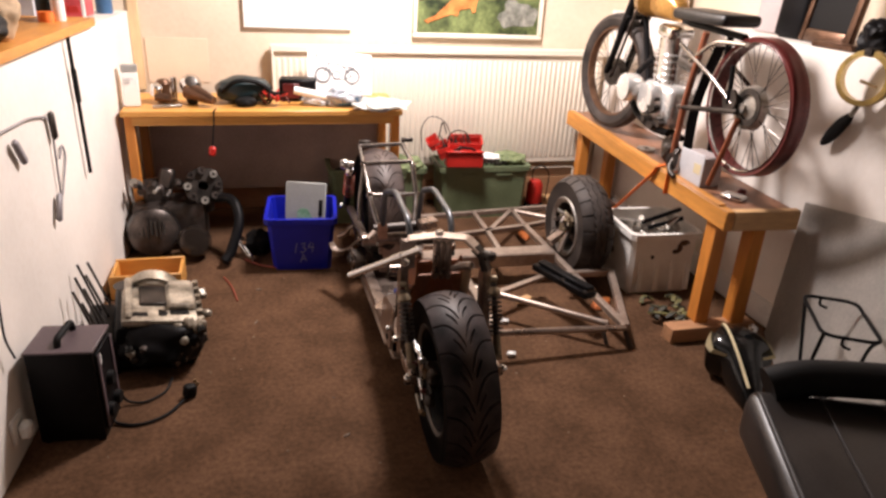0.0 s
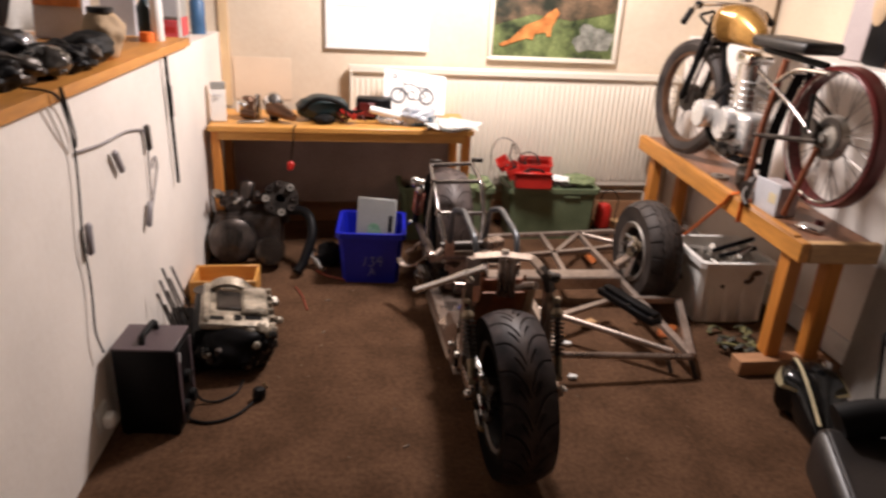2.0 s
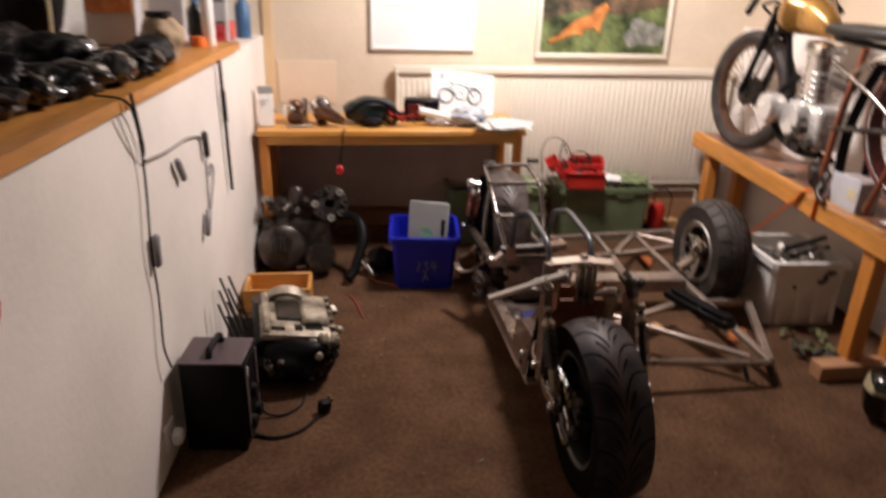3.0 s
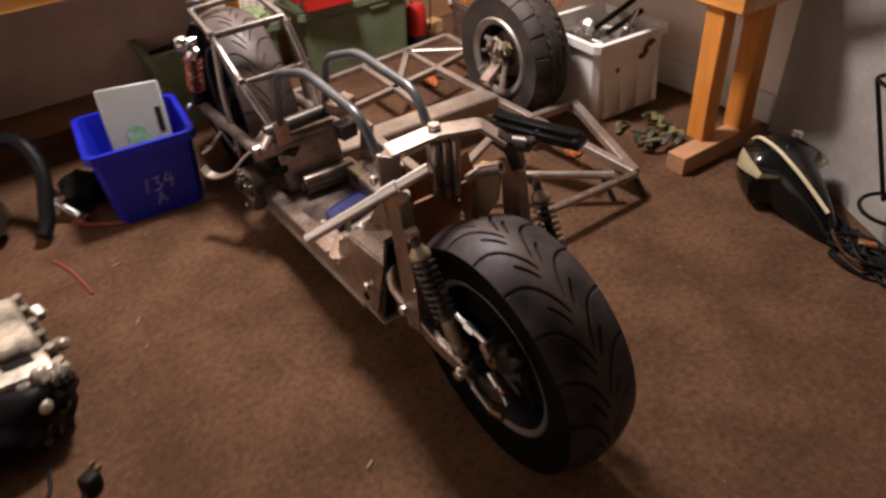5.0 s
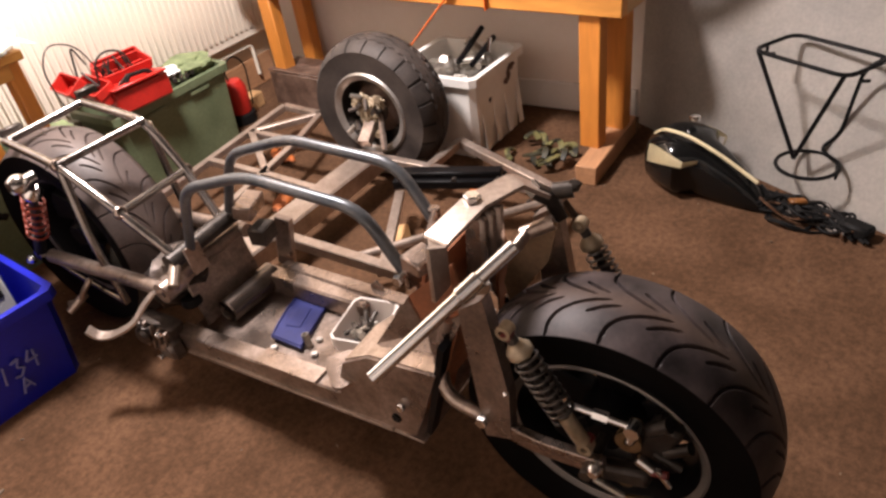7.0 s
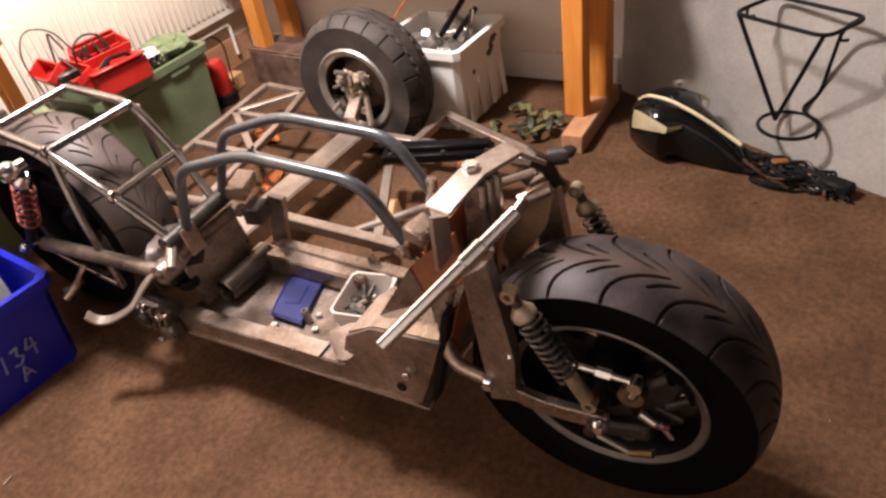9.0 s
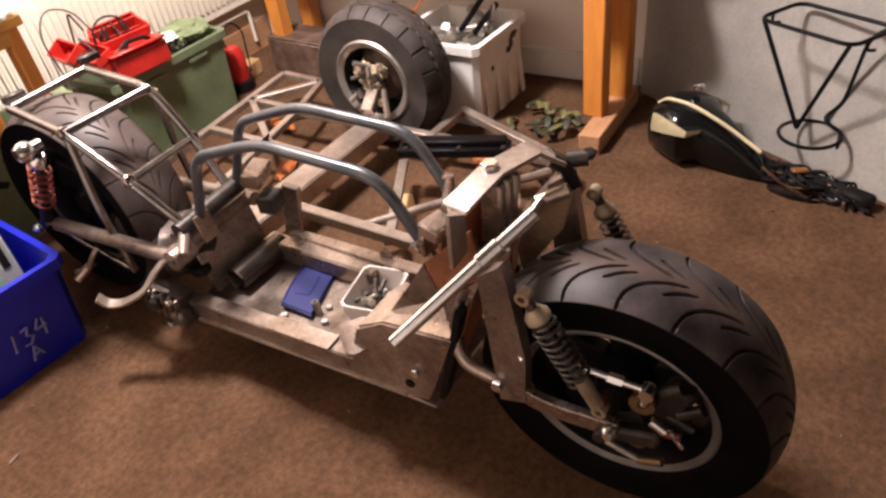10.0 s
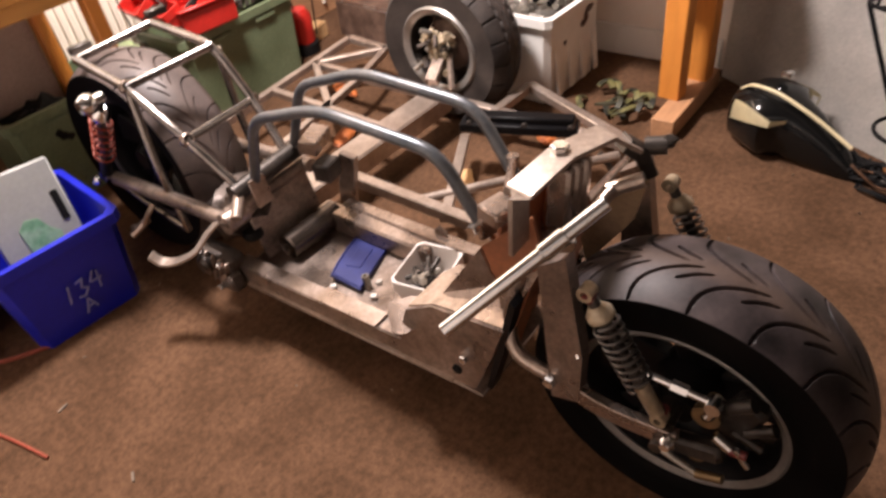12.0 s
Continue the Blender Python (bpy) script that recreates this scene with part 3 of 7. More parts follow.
def sport_wheel(parent, c, name, b=0.172, out=0.0):
    """Alloy rim with five forked spokes, hub and disc, and its tyre."""
    c = V(c)
    bm = nb()
    lathe(bm, [(b - 0.015, -0.053 - out), (b - 0.004, -0.060 - out), (b + 0.004, -0.056 - out), (b + 0.002, -0.050 - out), (b - 0.010, -0.046 - out)], c, (1, 0, 0), 72, closed=True)
    rim = part(name, bm, RIM_DULL, parent, "wheel with a dull grey alloy rim")
    # rim barrel coloured black to stand for the shade inside the wheel
    bm = nb()
    lathe(bm, [(b - 0.012, -0.048 - out), (b - 0.004, -0.046 - out), (b - 0.016, -0.03), (b - 0.016, 0.03), (b - 0.006, 0.044), (b + 0.004, 0.056), (b - 0.006, 0.060), (b - 0.020, 0.052), (b - 0.028, 0.03), (b - 0.028, -0.03)], c, (1, 0, 0), 72, closed=True)
    part("rim_barrel", bm, BLACK, rim, "inside of the rim, blacked in for the shade there")
    for i in range(5):
        a = radians(72 * i + 18)
        bm = nb()
        for da in (-9, 9):
            a2 = a + radians(da)
            p = c + V((0.02, math.cos(a) * 0.035, math.sin(a) * 0.035))
            q = c + V((0.0, math.cos(a2) * (b - 0.031), math.sin(a2) * (b - 0.031)))
            sweep(bm, [p, q], 0.01, 6, section=(0.032, 0.046))
        part("spoke", bm, BLACK, rim, "black spoke")
    bm = nb()
    lathe(bm, [(0, -0.06), (0.03, -0.06), (0.034, -0.05), (0.06, -0.01), (0.065, 0.02), (0.05, 0.06), (0, 0.06)], c, (1, 0, 0), 28)
    part("hub", bm, BLACK, rim)
    bm = nb()
    lathe(bm, [(0.085, 0.045), (0.132, 0.045), (0.132, 0.050), (0.085, 0.050)], c, (1, 0, 0), 48, closed=True)
    part("brake_disc", bm, BLACK, rim)
    return rim


bike3 = thing("sidecar_outfit_chassis", (1.37, 3.2, 0.0), "half-built three-wheeled sidecar chassis of bare welded steel", "vehicle chassis")
FW, RW, SW = V((1.362, 2.501, 0.278)), V((1.388, 4.062, 0.298)), V((2.392, 3.742, 0.263))
fw = sport_wheel(bike3, FW, "front_wheel", 0.181, 0.011)
tyre_part(SPORT, FW, fw, "wide black tyre with swept tread grooves")
fw.matrix_basis = Matrix.Translation(FW) @ pose(0, 0, 0, 0, -2.9, 0) @ Matrix.Translation(-FW)
rw = sport_wheel(bike3, RW, "rear_wheel", 0.190, 0.006)
tyre_part(SPORT_BIG, RW, rw, "wide black tyre with swept tread grooves")
bm = nb()
b = 0.147
lathe(bm, [(b - 0.008, -0.088), (b + 0.002, -0.092), (b + 0.006, -0.086), (b - 0.004, -0.07), (b - 0.014, -0.05), (b - 0.014, 0.06), (b + 0.004, 0.086), (b - 0.012, 0.086), (b - 0.022, 0.06), (b - 0.022, -0.05), (b - 0.014, -0.074)], SW, (1, 0, 0), 64, closed=True)
sw = part("sidecar_wheel", bm, DARK, bike3, "dirty steel wheel with a pale lip")
bm = nb()
lathe(bm, [(b - 0.021, -0.084), (b - 0.014, -0.0905), (b + 0.002, -0.096), (b + 0.008, -0.089), (b + 0.004, -0.082), (b - 0.016, -0.078)], SW, (1, 0, 0), 64, closed=True)
part("rim_lip", bm, RIM, sw, "pale grey rim lip")
tyre_part(ROAD, SW + V((-0.012, 0, 0)), sw, "dusty road tyre with blocky tread")
bm = nb()
lathe(bm, [(0, 0.03), (0.10, 0.03), (0.122, 0.05), (0.122, 0.056), (0, 0.056)], SW, (1, 0, 0), 48)
part("wheel_disc", bm, DARK, sw)
bm = nb()
lathe(bm, [(0, -0.075), (0.03, -0.075), (0.034, -0.06), (0.05, -0.05), (0.055, 0.03), (0, 0.03)], SW, (1, 0, 0), 24)
for i in range(5):
    a = radians(72 * i)
    cyl(bm, SW + V((-0.07, 0.038 * math.cos(a), 0.038 * math.sin(a))), SW + V((-0.04, 0.038 * math.cos(a), 0.038 * math.sin(a))), 0.008, 8)
part("stub_axle", bm, ALLOY_OLD, sw, "greasy cast stub axle and hub")
part("brake_drum", lathe(nb(), [(0, -0.045), (0.070, -0.045), (0.092, -0.030), (0.096, 0.0), (0.096, 0.030), (0, 0.030)], SW, (1, 0, 0), 40), RUSTY, sw, "rusty brown brake drum")
bm = nb()
blob(bm, SW + V((-0.075, 0.035, 0.030)), (0.022, 0.038, 0.034), 4, 0.45, 3.2, 4)
blob(bm, SW + V((-0.080, -0.030, 0.040)), (0.020, 0.034, 0.026), 6, 0.5, 3.5, 4)
blob(bm, SW + V((-0.085, 0.0, -0.015)), (0.024, 0.040, 0.045), 9, 0.45, 3.4, 4)
part("caliper_casting", bm, BEIGE_CAST, sw, "grimy beige alloy casting")
random.seed(44)
for i in range(22):
    bm = nb()
    p = SW + V((random.uniform(-0.105, -0.07), random.uniform(-0.07, 0.07), random.uniform(-0.06, 0.075)))
    cyl(bm, p, p + V((random.uniform(-0.03, 0.0), random.uniform(-0.03, 0.03), random.uniform(-0.03, 0.03))), random.uniform(0.006, 0.015), 9)
    part("hub_fitting", bm, (ALLOY_OLD, BEIGE_CAST, DARK, ALLOY)[i % 4], sw)
bm = nb()
sweep(bm, [SW + V((-0.06, 0, -0.01)), (2.22, 3.72, 0.19)], 0.02, 10, section=(0.045, 0.036))
sweep(bm, [(2.25, 3.66, 0.16), (2.31, 3.70, 0.26)], 0.012, 8)
part("axle_arm", bm, PLATE, bike3)

# --- sidecar frame ---
Z = 0.147
frame_pts = dict(B1=(2.465, 4.335, Z), B2=(2.445, 4.12, Z), J1=(2.225, 4.30, Z), J2=(2.215, 4.05, Z), L1=(1.987, 4.28, Z), L2=(1.977, 3.985, Z), L0=(1.53, 4.25, Z), F0=(1.56, 3.93, Z), BL=(1.60, 3.715, Z), BR=(2.21, 3.71, Z), S1=(2.45, 3.47, 0.12), SI=(2.208, 3.48, 0.12), S2=(2.285, 3.0, 0.09), IN=(1.70, 3.02, Z), IB=(1.735, 3.70, Z))
T = 0.026


def frame_bar(name, a, b, s=(T, T)):
    p = frame_pts.get(a, a) if isinstance(a, str) else a
    q = frame_pts.get(b, b) if isinstance(b, str) else b
    part(name, sweep(nb(), [p, q], 0.01, section=s), STEEL_PALE, bike3)


for a, b in (("L0", "B1"), ("B1", "B2"), ("J1", "B2"), ("J1", "L2"), ("L1", "L2"), ("F0", "J2"), ("J2", "B2"), ("J1", "J2")):
    frame_bar("frame_tube", a, b)
frame_bar("frame_tube", "J2", "S2", (0.03, 0.03))
frame_bar("frame_tube", "S1", "S2", (0.032, 0.03))
frame_bar("frame_tube", "SI", "S1", (0.03, 0.03))
frame_bar("frame_tube", (1.70, 3.69, Z), (1.68, 3.0, Z), (0.034, 0.036))
frame_bar("frame_tube", (1.977, 3.985, Z), (1.96, 3.75, Z))
frame_bar("frame_tube", (1.70, 3.295, 0.11), (2.10, 3.505, 0.10), (0.03, 0.02))
part("cross_beam", sweep(nb(), [(1.54, 3.72, Z - 0.02), (2.23, 3.70, Z - 0.02)], 0.02, section=(0.10, 0.07)), STEEL_PALE, bike3, "wide box-section cross beam")
part("brace_tube", cyl(nb(), (1.70, 3.43, 0.12), (2.21, 3.025, 0.10), 0.014, 12), STEEL_PALE, bike3)
part("brace_tube", cyl(nb(), (1.56, 3.0, 0.125), (2.28, 2.995, 0.09), 0.014, 12), STEEL, bike3)
bm = nb()
cyl(bm, (2.285, 3.0, 0.075), (2.31, 2.97, 0.0), 0.011, 10)
cyl(bm, (2.20, 3.08, 0.10), (2.22, 3.02, 0.0), 0.009, 10)
part("stand_leg", bm, DARK, bike3)

# --- main frame ---
part("floor_pan", box(nb(), (1.385, 3.24, 0.135), (0.29, 0.76, 0.006), bevel=0.002), PLATE, bike3, "dirty steel floor pan")
part("side_rail", box(nb(), (1.252, 3.32, 0.172), (0.045, 0.56, 0.05), (-3, 0, 0), 0.004), PLATE, bike3)
part("side_rail", box(nb(), (1.512, 3.37, 0.17), (0.05, 0.38, 0.06), bevel=0.006), STEEL, bike3, "worn steel tunnel rail")
part("rail_edge", box(nb(), (1.228, 3.24, 0.150), (0.012, 0.64, 0.008), (-2.5, 0, 0), 0.001), STEEL_PALE, bike3)
bm = nb()
plate(bm, [(1.232, 3.06, 0.15), (1.232, 3.045, 0.245), (1.232, 3.02, 0.31), (1.232, 2.95, 0.355), (1.232, 2.79, 0.372), (1.232, 2.83, 0.26), (1.232, 2.866, 0.17)], 0.006, (1, 0, 0))
part("side_plate", bm, PLATE, bike3, "dirty welded steel side plate with drilled holes")
bm = nb()
lathe(bm, [(0, -0.004), (0.011, -0.004), (0.011, 0.0), (0, 0.0)], (1.2285, 2.906, 0.205), (1, 0, 0), 16)
part("drilled_hole", bm, BLACK_MATT, bike3)
bm = nb()
hexbolt(bm, (1.229, 2.883, 0.252), (-1, 0, 0), 0.010, 0.012)
part("bolt", bm, CHROME, bike3)
bm = nb()
outline = [(1.30, 3.07), (1.32, 3.02), (1.30, 2.975)]
for cx, cy in ((1.262, 2.985), (1.222, 3.03)):
    a0 = math.atan2(cy - 3.06, cx - 1.30)
    outline += [(cx + 0.022 * math.cos(a0 + d), cy + 0.022 * math.sin(a0 + d)) for d in (1.2, 0.6, 0.0, -0.6, -1.2)]
outline += [(1.235, 3.08), (1.262, 3.10)]
plate(bm, [(x, y, 0.262) for x, y in outline], 0.007, (0, 0, 1))
part("bracket", bm, STEEL, bike3, "flame-cut steel bracket")
bm = nb()
plate(bm, [(1.225, 3.30, 0.206), (1.27, 3.30, 0.206), (1.27, 3.12, 0.212), (1.225, 3.12, 0.212)], 0.006, (0, 0, 1))
part("bracket", bm, STEEL, bike3)
bm = nb()
plate(bm, [(1.235, 2.945, 0.357), (1.235, 2.79, 0.372), (1.30, 2.79, 0.40), (1.33, 2.95, 0.38), (1.33, 3.0, 0.335), (1.24, 3.02, 0.312)], 0.006, (0, 0, 1))
part("top_plate", bm, STEEL, bike3)
for s in (-1, 1):
    k = 1.375
    bm = nb()
    plate(bm, [(k + s * 0.075, 2.765, 0.585), (k + s * 0.082, 2.865, 0.49), (k + s * 0.085, 2.835, 0.42), (k + s * 0.085, 2.74, 0.50)], 0.006, (1, 0, 0))
    part("gusset", bm, RUST, bike3, "red-brown primed steel gusset")
    bm = nb()
    plate(bm, [(k + s * 0.084, 2.868, 0.486), (k + s * 0.11, 2.945, 0.365), (k + s * 0.125, 2.80, 0.355), (k + s * 0.09, 2.742, 0.497), (k + s * 0.087, 2.835, 0.417)], 0.006, (1, 0, 0))
    part("gusset", bm, STEEL, bike3)
bm = nb()
plate(bm, [(1.25, 2.90, 0.14), (1.52, 2.90, 0.14), (1.46, 2.83, 0.54), (1.30, 2.83, 0.54)], 0.006)
part("bulkhead", bm, RUST, bike3)
for s in (-1, 1):
    bm = nb()
    plate(bm, [(1.375 + s * 0.03, 2.745, 0.53), (1.375 + s * 0.075, 2.745, 0.53), (1.375 + s * 0.13, 2.79, 0.33), (1.375 + s * 0.10, 2.79, 0.30)], 0.005)
    part("front_plate", bm, RUST, bike3)
bm = nb()
box(bm, (1.30, 2.83, 0.575), (0.055, 0.05, 0.03), (0, 0, -15), 0.004)
box(bm, (1.315, 2.862, 0.53), (0.045, 0.012, 0.06), (0, 0, -15), 0.003)
part("head_bracket", bm, STEEL, bike3)
part("right_rail", sweep(nb(), [(1.55, 3.5, 0.18), (1.53, 2.85, 0.20), (1.49, 2.75, 0.34)], 0.02, section=(0.035, 0.045), corner=0.04), STEEL, bike3)
# bulkhead behind the floor and the boxes round it
bm = nb()
box(bm, (1.415, 3.588, 0.232), (0.21, 0.008, 0.17), (-13, 0, 0), 0.003)
part("seat_plate", bm, PLATE, bike3)
part("cross_tube", cyl(nb(), (1.285, 3.585, 0.362), (1.52, 3.585, 0.372), 0.023, 18), DARK, bike3)
part("cross_tube", cyl(nb(), (1.26, 3.60, 0.312), (1.53, 3.60, 0.312), 0.020, 16), PLATE, bike3)
bm = nb()
lathe(bm, [(0.032, 0), (0.035, 0.003), (0.035, 0.172), (0.032, 0.175), (0.030, 0.172), (0.030, 0.003)], (1.350, 3.532, 0.174), (1, -0.06, 0), 28, closed=True)
part("pivot_sleeve", bm, DARK_GLOSS, bike3, "dark steel sleeve lying across the floor")
bm = nb()
lathe(bm, [(0, 0), (0.026, 0), (0.028, 0.006), (0.024, 0.022), (0, 0.024)], (1.31, 3.60, 0.215), (0, 0, 1), 20)
part("filler_cap", bm, BLACK_MATT, bike3, "round black plastic cap")
bm = nb()
box(bm, (1.312, 3.505, 0.385), (0.045, 0.006, 0.07), (-10, 0, 0), 0.001)
part("bracket", bm, STEEL, bike3)
bm = nb()
box(bm, (1.505, 3.49, 0.335), (0.06, 0.05, 0.05), (0, 0, 12), 0.004)
part("bracket", bm, DARK, bike3)
bm = nb()
box(bm, (1.575, 3.50, 0.26), (0.02, 0.05, 0.16), (12, 0, 10), 0.003)
part("bracket", bm, STEEL, bike3)
bm = nb()
box(bm, (1.52, 3.53, 0.40), (0.09, 0.05, 0.04), (10, 0, 20), 0.004)
part("bracket", bm, STEEL, bike3)
bm = nb()
plate(bm, [(1.545, 3.16, 0.14), (1.545, 3.20, 0.14), (1.545, 3.195, 0.225), (1.545, 3.18, 0.24), (1.545, 3.16, 0.225)], 0.006, (1, 0, 0))
part("tab", bm, STEEL, bike3)

# --- hoops over the seat ---
for name, pts in (("hoop", [(1.315, 3.52, 0.40), (1.308, 3.44, 0.59), (1.315, 3.24, 0.655), (1.303, 2.945, 0.65), (1.312, 2.875, 0.515)]), ("hoop", [(1.485, 3.565, 0.40), (1.482, 3.485, 0.575), (1.476, 3.27, 0.652), (1.472, 2.985, 0.642), (1.455, 2.895, 0.525)])):
    part(name, sweep(nb(), pts, 0.0118, 14, 0.05), BLUE_TUBE, bike3, "bent blue-grey steel hoop")
bm = nb()
cyl(bm, (1.318, 2.872, 0.52), (1.318, 2.855, 0.485), 0.008, 10)
cyl(bm, (1.28, 2.87, 0.535), (1.34, 2.87, 0.535), 0.007, 10)
hexbolt(bm, (1.28, 2.87, 0.535), (-1, 0, 0), 0.011, 0.01)
part("hoop_mount", bm, CHROME, bike3)
bm = nb()
cyl(bm, (1.455, 2.90, 0.56), (1.33, 2.83, 0.595), 0.008, 12)
lathe(bm, [(0, 0), (0.012, 0), (0.012, 0.02), (0, 0.022)], (1.458, 2.902, 0.548), (0, 0, 1), 16)
part("hoop_stay", bm, STEEL, bike3)

# --- rear cage ---
cage_l = [(1.292, 4.09, 0.611), (1.28, 3.865, 0.587), (1.283, 3.69, 0.488), (1.31, 3.575, 0.36)]
cage_r = [(1.50, 4.045, 0.633), (1.50, 3.80, 0.612), (1.508, 3.715, 0.478), (1.47, 3.59, 0.375)]
for pts in (cage_l, cage_r):
    part("cage_tube", sweep(nb(), pts, 0.0115, 12, 0.05), TUBE, bike3)
for a, b in ((cage_l[0], cage_r[0]), (cage_l[1], cage_r[1]), (cage_l[2], cage_r[2])):
    part("cage_bar", cyl(nb(), a, b, 0.0105, 12), TUBE, bike3)
part("cage_strut", sweep(nb(), [(1.28, 3.86, 0.58), (1.255, 3.83, 0.40), (1.25, 3.80, 0.20)], 0.0105, 12, 0.04), TUBE, bike3)
part("cage_strut", sweep(nb(), [(1.25, 3.80, 0.20), (1.25, 3.98, 0.235), (1.25, 4.08, 0.27)], 0.009, 10, 0.04), TUBE, bike3)
part("cage_strut", sweep(nb(), [(1.51, 3.80, 0.60), (1.53, 3.83, 0.40), (1.53, 3.80, 0.20)], 0.0105, 12, 0.04), TUBE, bike3)
for p in (cage_l[0], cage_r[0]):
    bm = nb()
    box(bm, (p[0] + 0.03, p[1] + 0.015, p[2] + 0.016), (0.06, 0.018, 0.02), (0, 0, -8), 0.003)
    part("clip", bm, DARK, bike3)
for p in (cage_l[2], cage_r[2], cage_l[1]):
    bm = nb()
    lathe(bm, [(0.012, -0.012), (0.016, -0.008), (0.016, 0.008), (0.012, 0.012)], p, (0, 1, -0.5), 12, closed=True)
    part("joint", bm, STEEL, bike3)
# swinging arm
for x in (1.25, 1.52):
    part("swing_arm", cyl(nb(), (x, 3.57, 0.312), (x - 0.008, 4.06, 0.29), 0.019, 16), PLATE, bike3)
bm = nb()
lathe(bm, [(0.014, -0.03), (0.027, -0.03), (0.027, 0.03), (0.014, 0.03)], (1.262, 3.575, 0.314), (1, 0, 0), 20, closed=True)
part("pivot_boss", bm, STEEL, bike3)


def shock(name, top, bottom, radius, spring, turns, cap, lower):
    """A spring-over damper with eyes at both ends."""
    top, bottom = V(top), V(bottom)
    d = (bottom - top)
    bm = nb()
    cyl(bm, top + d * 0.04, bottom - d * 0.05, radius * 0.45, 14)
    body = part(name, bm, DARK, bike3, "coil-over damper")
    part("spring", coil(nb(), top + d * 0.22, top + d * 0.72, radius, radius * 0.14, turns), spring, body)
    bm = nb()
    lathe(bm, [(0, 0), (radius * 0.55, 0), (radius * 1.02, d.length * 0.05), (radius * 1.02, d.length * 0.09), (radius * 0.7, d.length * 0.12), (0, d.length * 0.12)], top + d * 0.10, d, 20)
    part("cap", bm, cap, body)
    bm = nb()
    lathe(bm, [(radius * 0.3, -0.011), (radius * 0.6, -0.011), (radius * 0.6, 0.011), (radius * 0.3, 0.011)], top, (1, 0, 0), 18, closed=True)
    part("eye", bm, cap, body)
    bm = nb()
    lathe(bm, [(radius * 0.3, -0.011), (radius * 0.6, -0.011), (radius * 0.6, 0.011), (radius * 0.3, 0.011)], bottom, (1, 0, 0), 18, closed=True)
    part("eye", bm, cap, body)
    bm = nb()
    cyl(bm, top + d * 0.72, bottom - d * 0.04, radius * 0.62, 18)
    part("lower_body", bm, lower, body)
    return body


shock("rear_shock", (1.225, 3.905, 0.575), (1.225, 4.075, 0.305), 0.025, SPRING_RED, 6, CHROME, BLACK)
bm = nb()
lathe(bm, [(0, -0.01), (0.022, -0.01), (0.026, 0.0), (0.025, 0.012), (0.017, 0.026), (0, 0.032)], (1.20, 3.905, 0.575), (-1, 0, 0), 18)
part("dome_nut", bm, CHROME, bike3)
bm = nb()
lathe(bm, [(0, 0), (0.012, 0), (0.013, 0.008), (0, 0.02)], (1.20, 4.075, 0.305), (-1, 0, 0), 18)
part("dome_nut", bm, CHROME, bike3)
bm = nb()
sweep(bm, [(1.235, 3.60, 0.315), (1.21, 3.624, 0.287), (1.17, 3.651, 0.238), (1.14, 3.708, 0.209), (1.12, 3.738, 0.211), (1.11, 3.752, 0.238)], 0.012, 8, 0.03, section=(0.030, 0.006))
part("lever", bm, STEEL_PALE, bike3, "bright curved steel lever")
bm = nb()
sweep(bm, [(1.235, 3.90, 0.26), (1.21, 3.912, 0.235), (1.20, 3.925, 0.202), (1.18, 3.96, 0.197)], 0.008, 8, 0.02)
cyl(bm, (1.215, 3.925, 0.215), (1.165, 3.945, 0.185), 0.011, 12)
part("footpeg", bm, STEEL, bike3)
part("linkage", cyl(nb(), (1.30, 3.58, 0.36), (1.25, 3.545, 0.33), 0.014, 12), STEEL_PALE, bike3)
part("linkage", cyl(nb(), (1.19, 3.60, 0.16), (1.26, 3.60, 0.16), 0.011, 12), STEEL_PALE, bike3)
bm = nb()
box(bm, (1.225, 3.635, 0.185), (0.05, 0.11, 0.075), (12, 0, 8), 0.012, 2)
box(bm, (1.21, 3.60, 0.145), (0.04, 0.07, 0.05), (-15, 0, -5), 0.008)
lathe(bm, [(0, 0), (0.026, 0), (0.026, 0.018), (0.016, 0.026), (0, 0.026)], (1.20, 3.655, 0.19), (-1, 0, 0), 16)
casting = part("linkage_casting", bm, ALLOY_OLD, bike3, "oily ribbed casting below the pivot")
for k in range(5):
    part("rib", box(nb(), (1.196, 3.585 + 0.024 * k, 0.175 + 0.004 * k), (0.012, 0.007, 0.085), (14, 0, 0), 0.002), PLATE, casting)
for y, z in ((3.585, 0.215), (3.66, 0.235), (3.62, 0.13)):
    bm = nb()
    hexbolt(bm, (1.19, y, z), (-1, 0, 0), 0.009, 0.012)
    part("bolt", bm, CHROME, casting)
bm = nb()
blob(bm, (1.36, 3.68, 0.25), (0.10, 0.09, 0.07), 12, 0.35)
blob(bm, (1.47, 3.66, 0.22), (0.06, 0.07, 0.06), 13, 0.35)
part("gearbox_casting", bm, ALLOY_OLD, bike3)

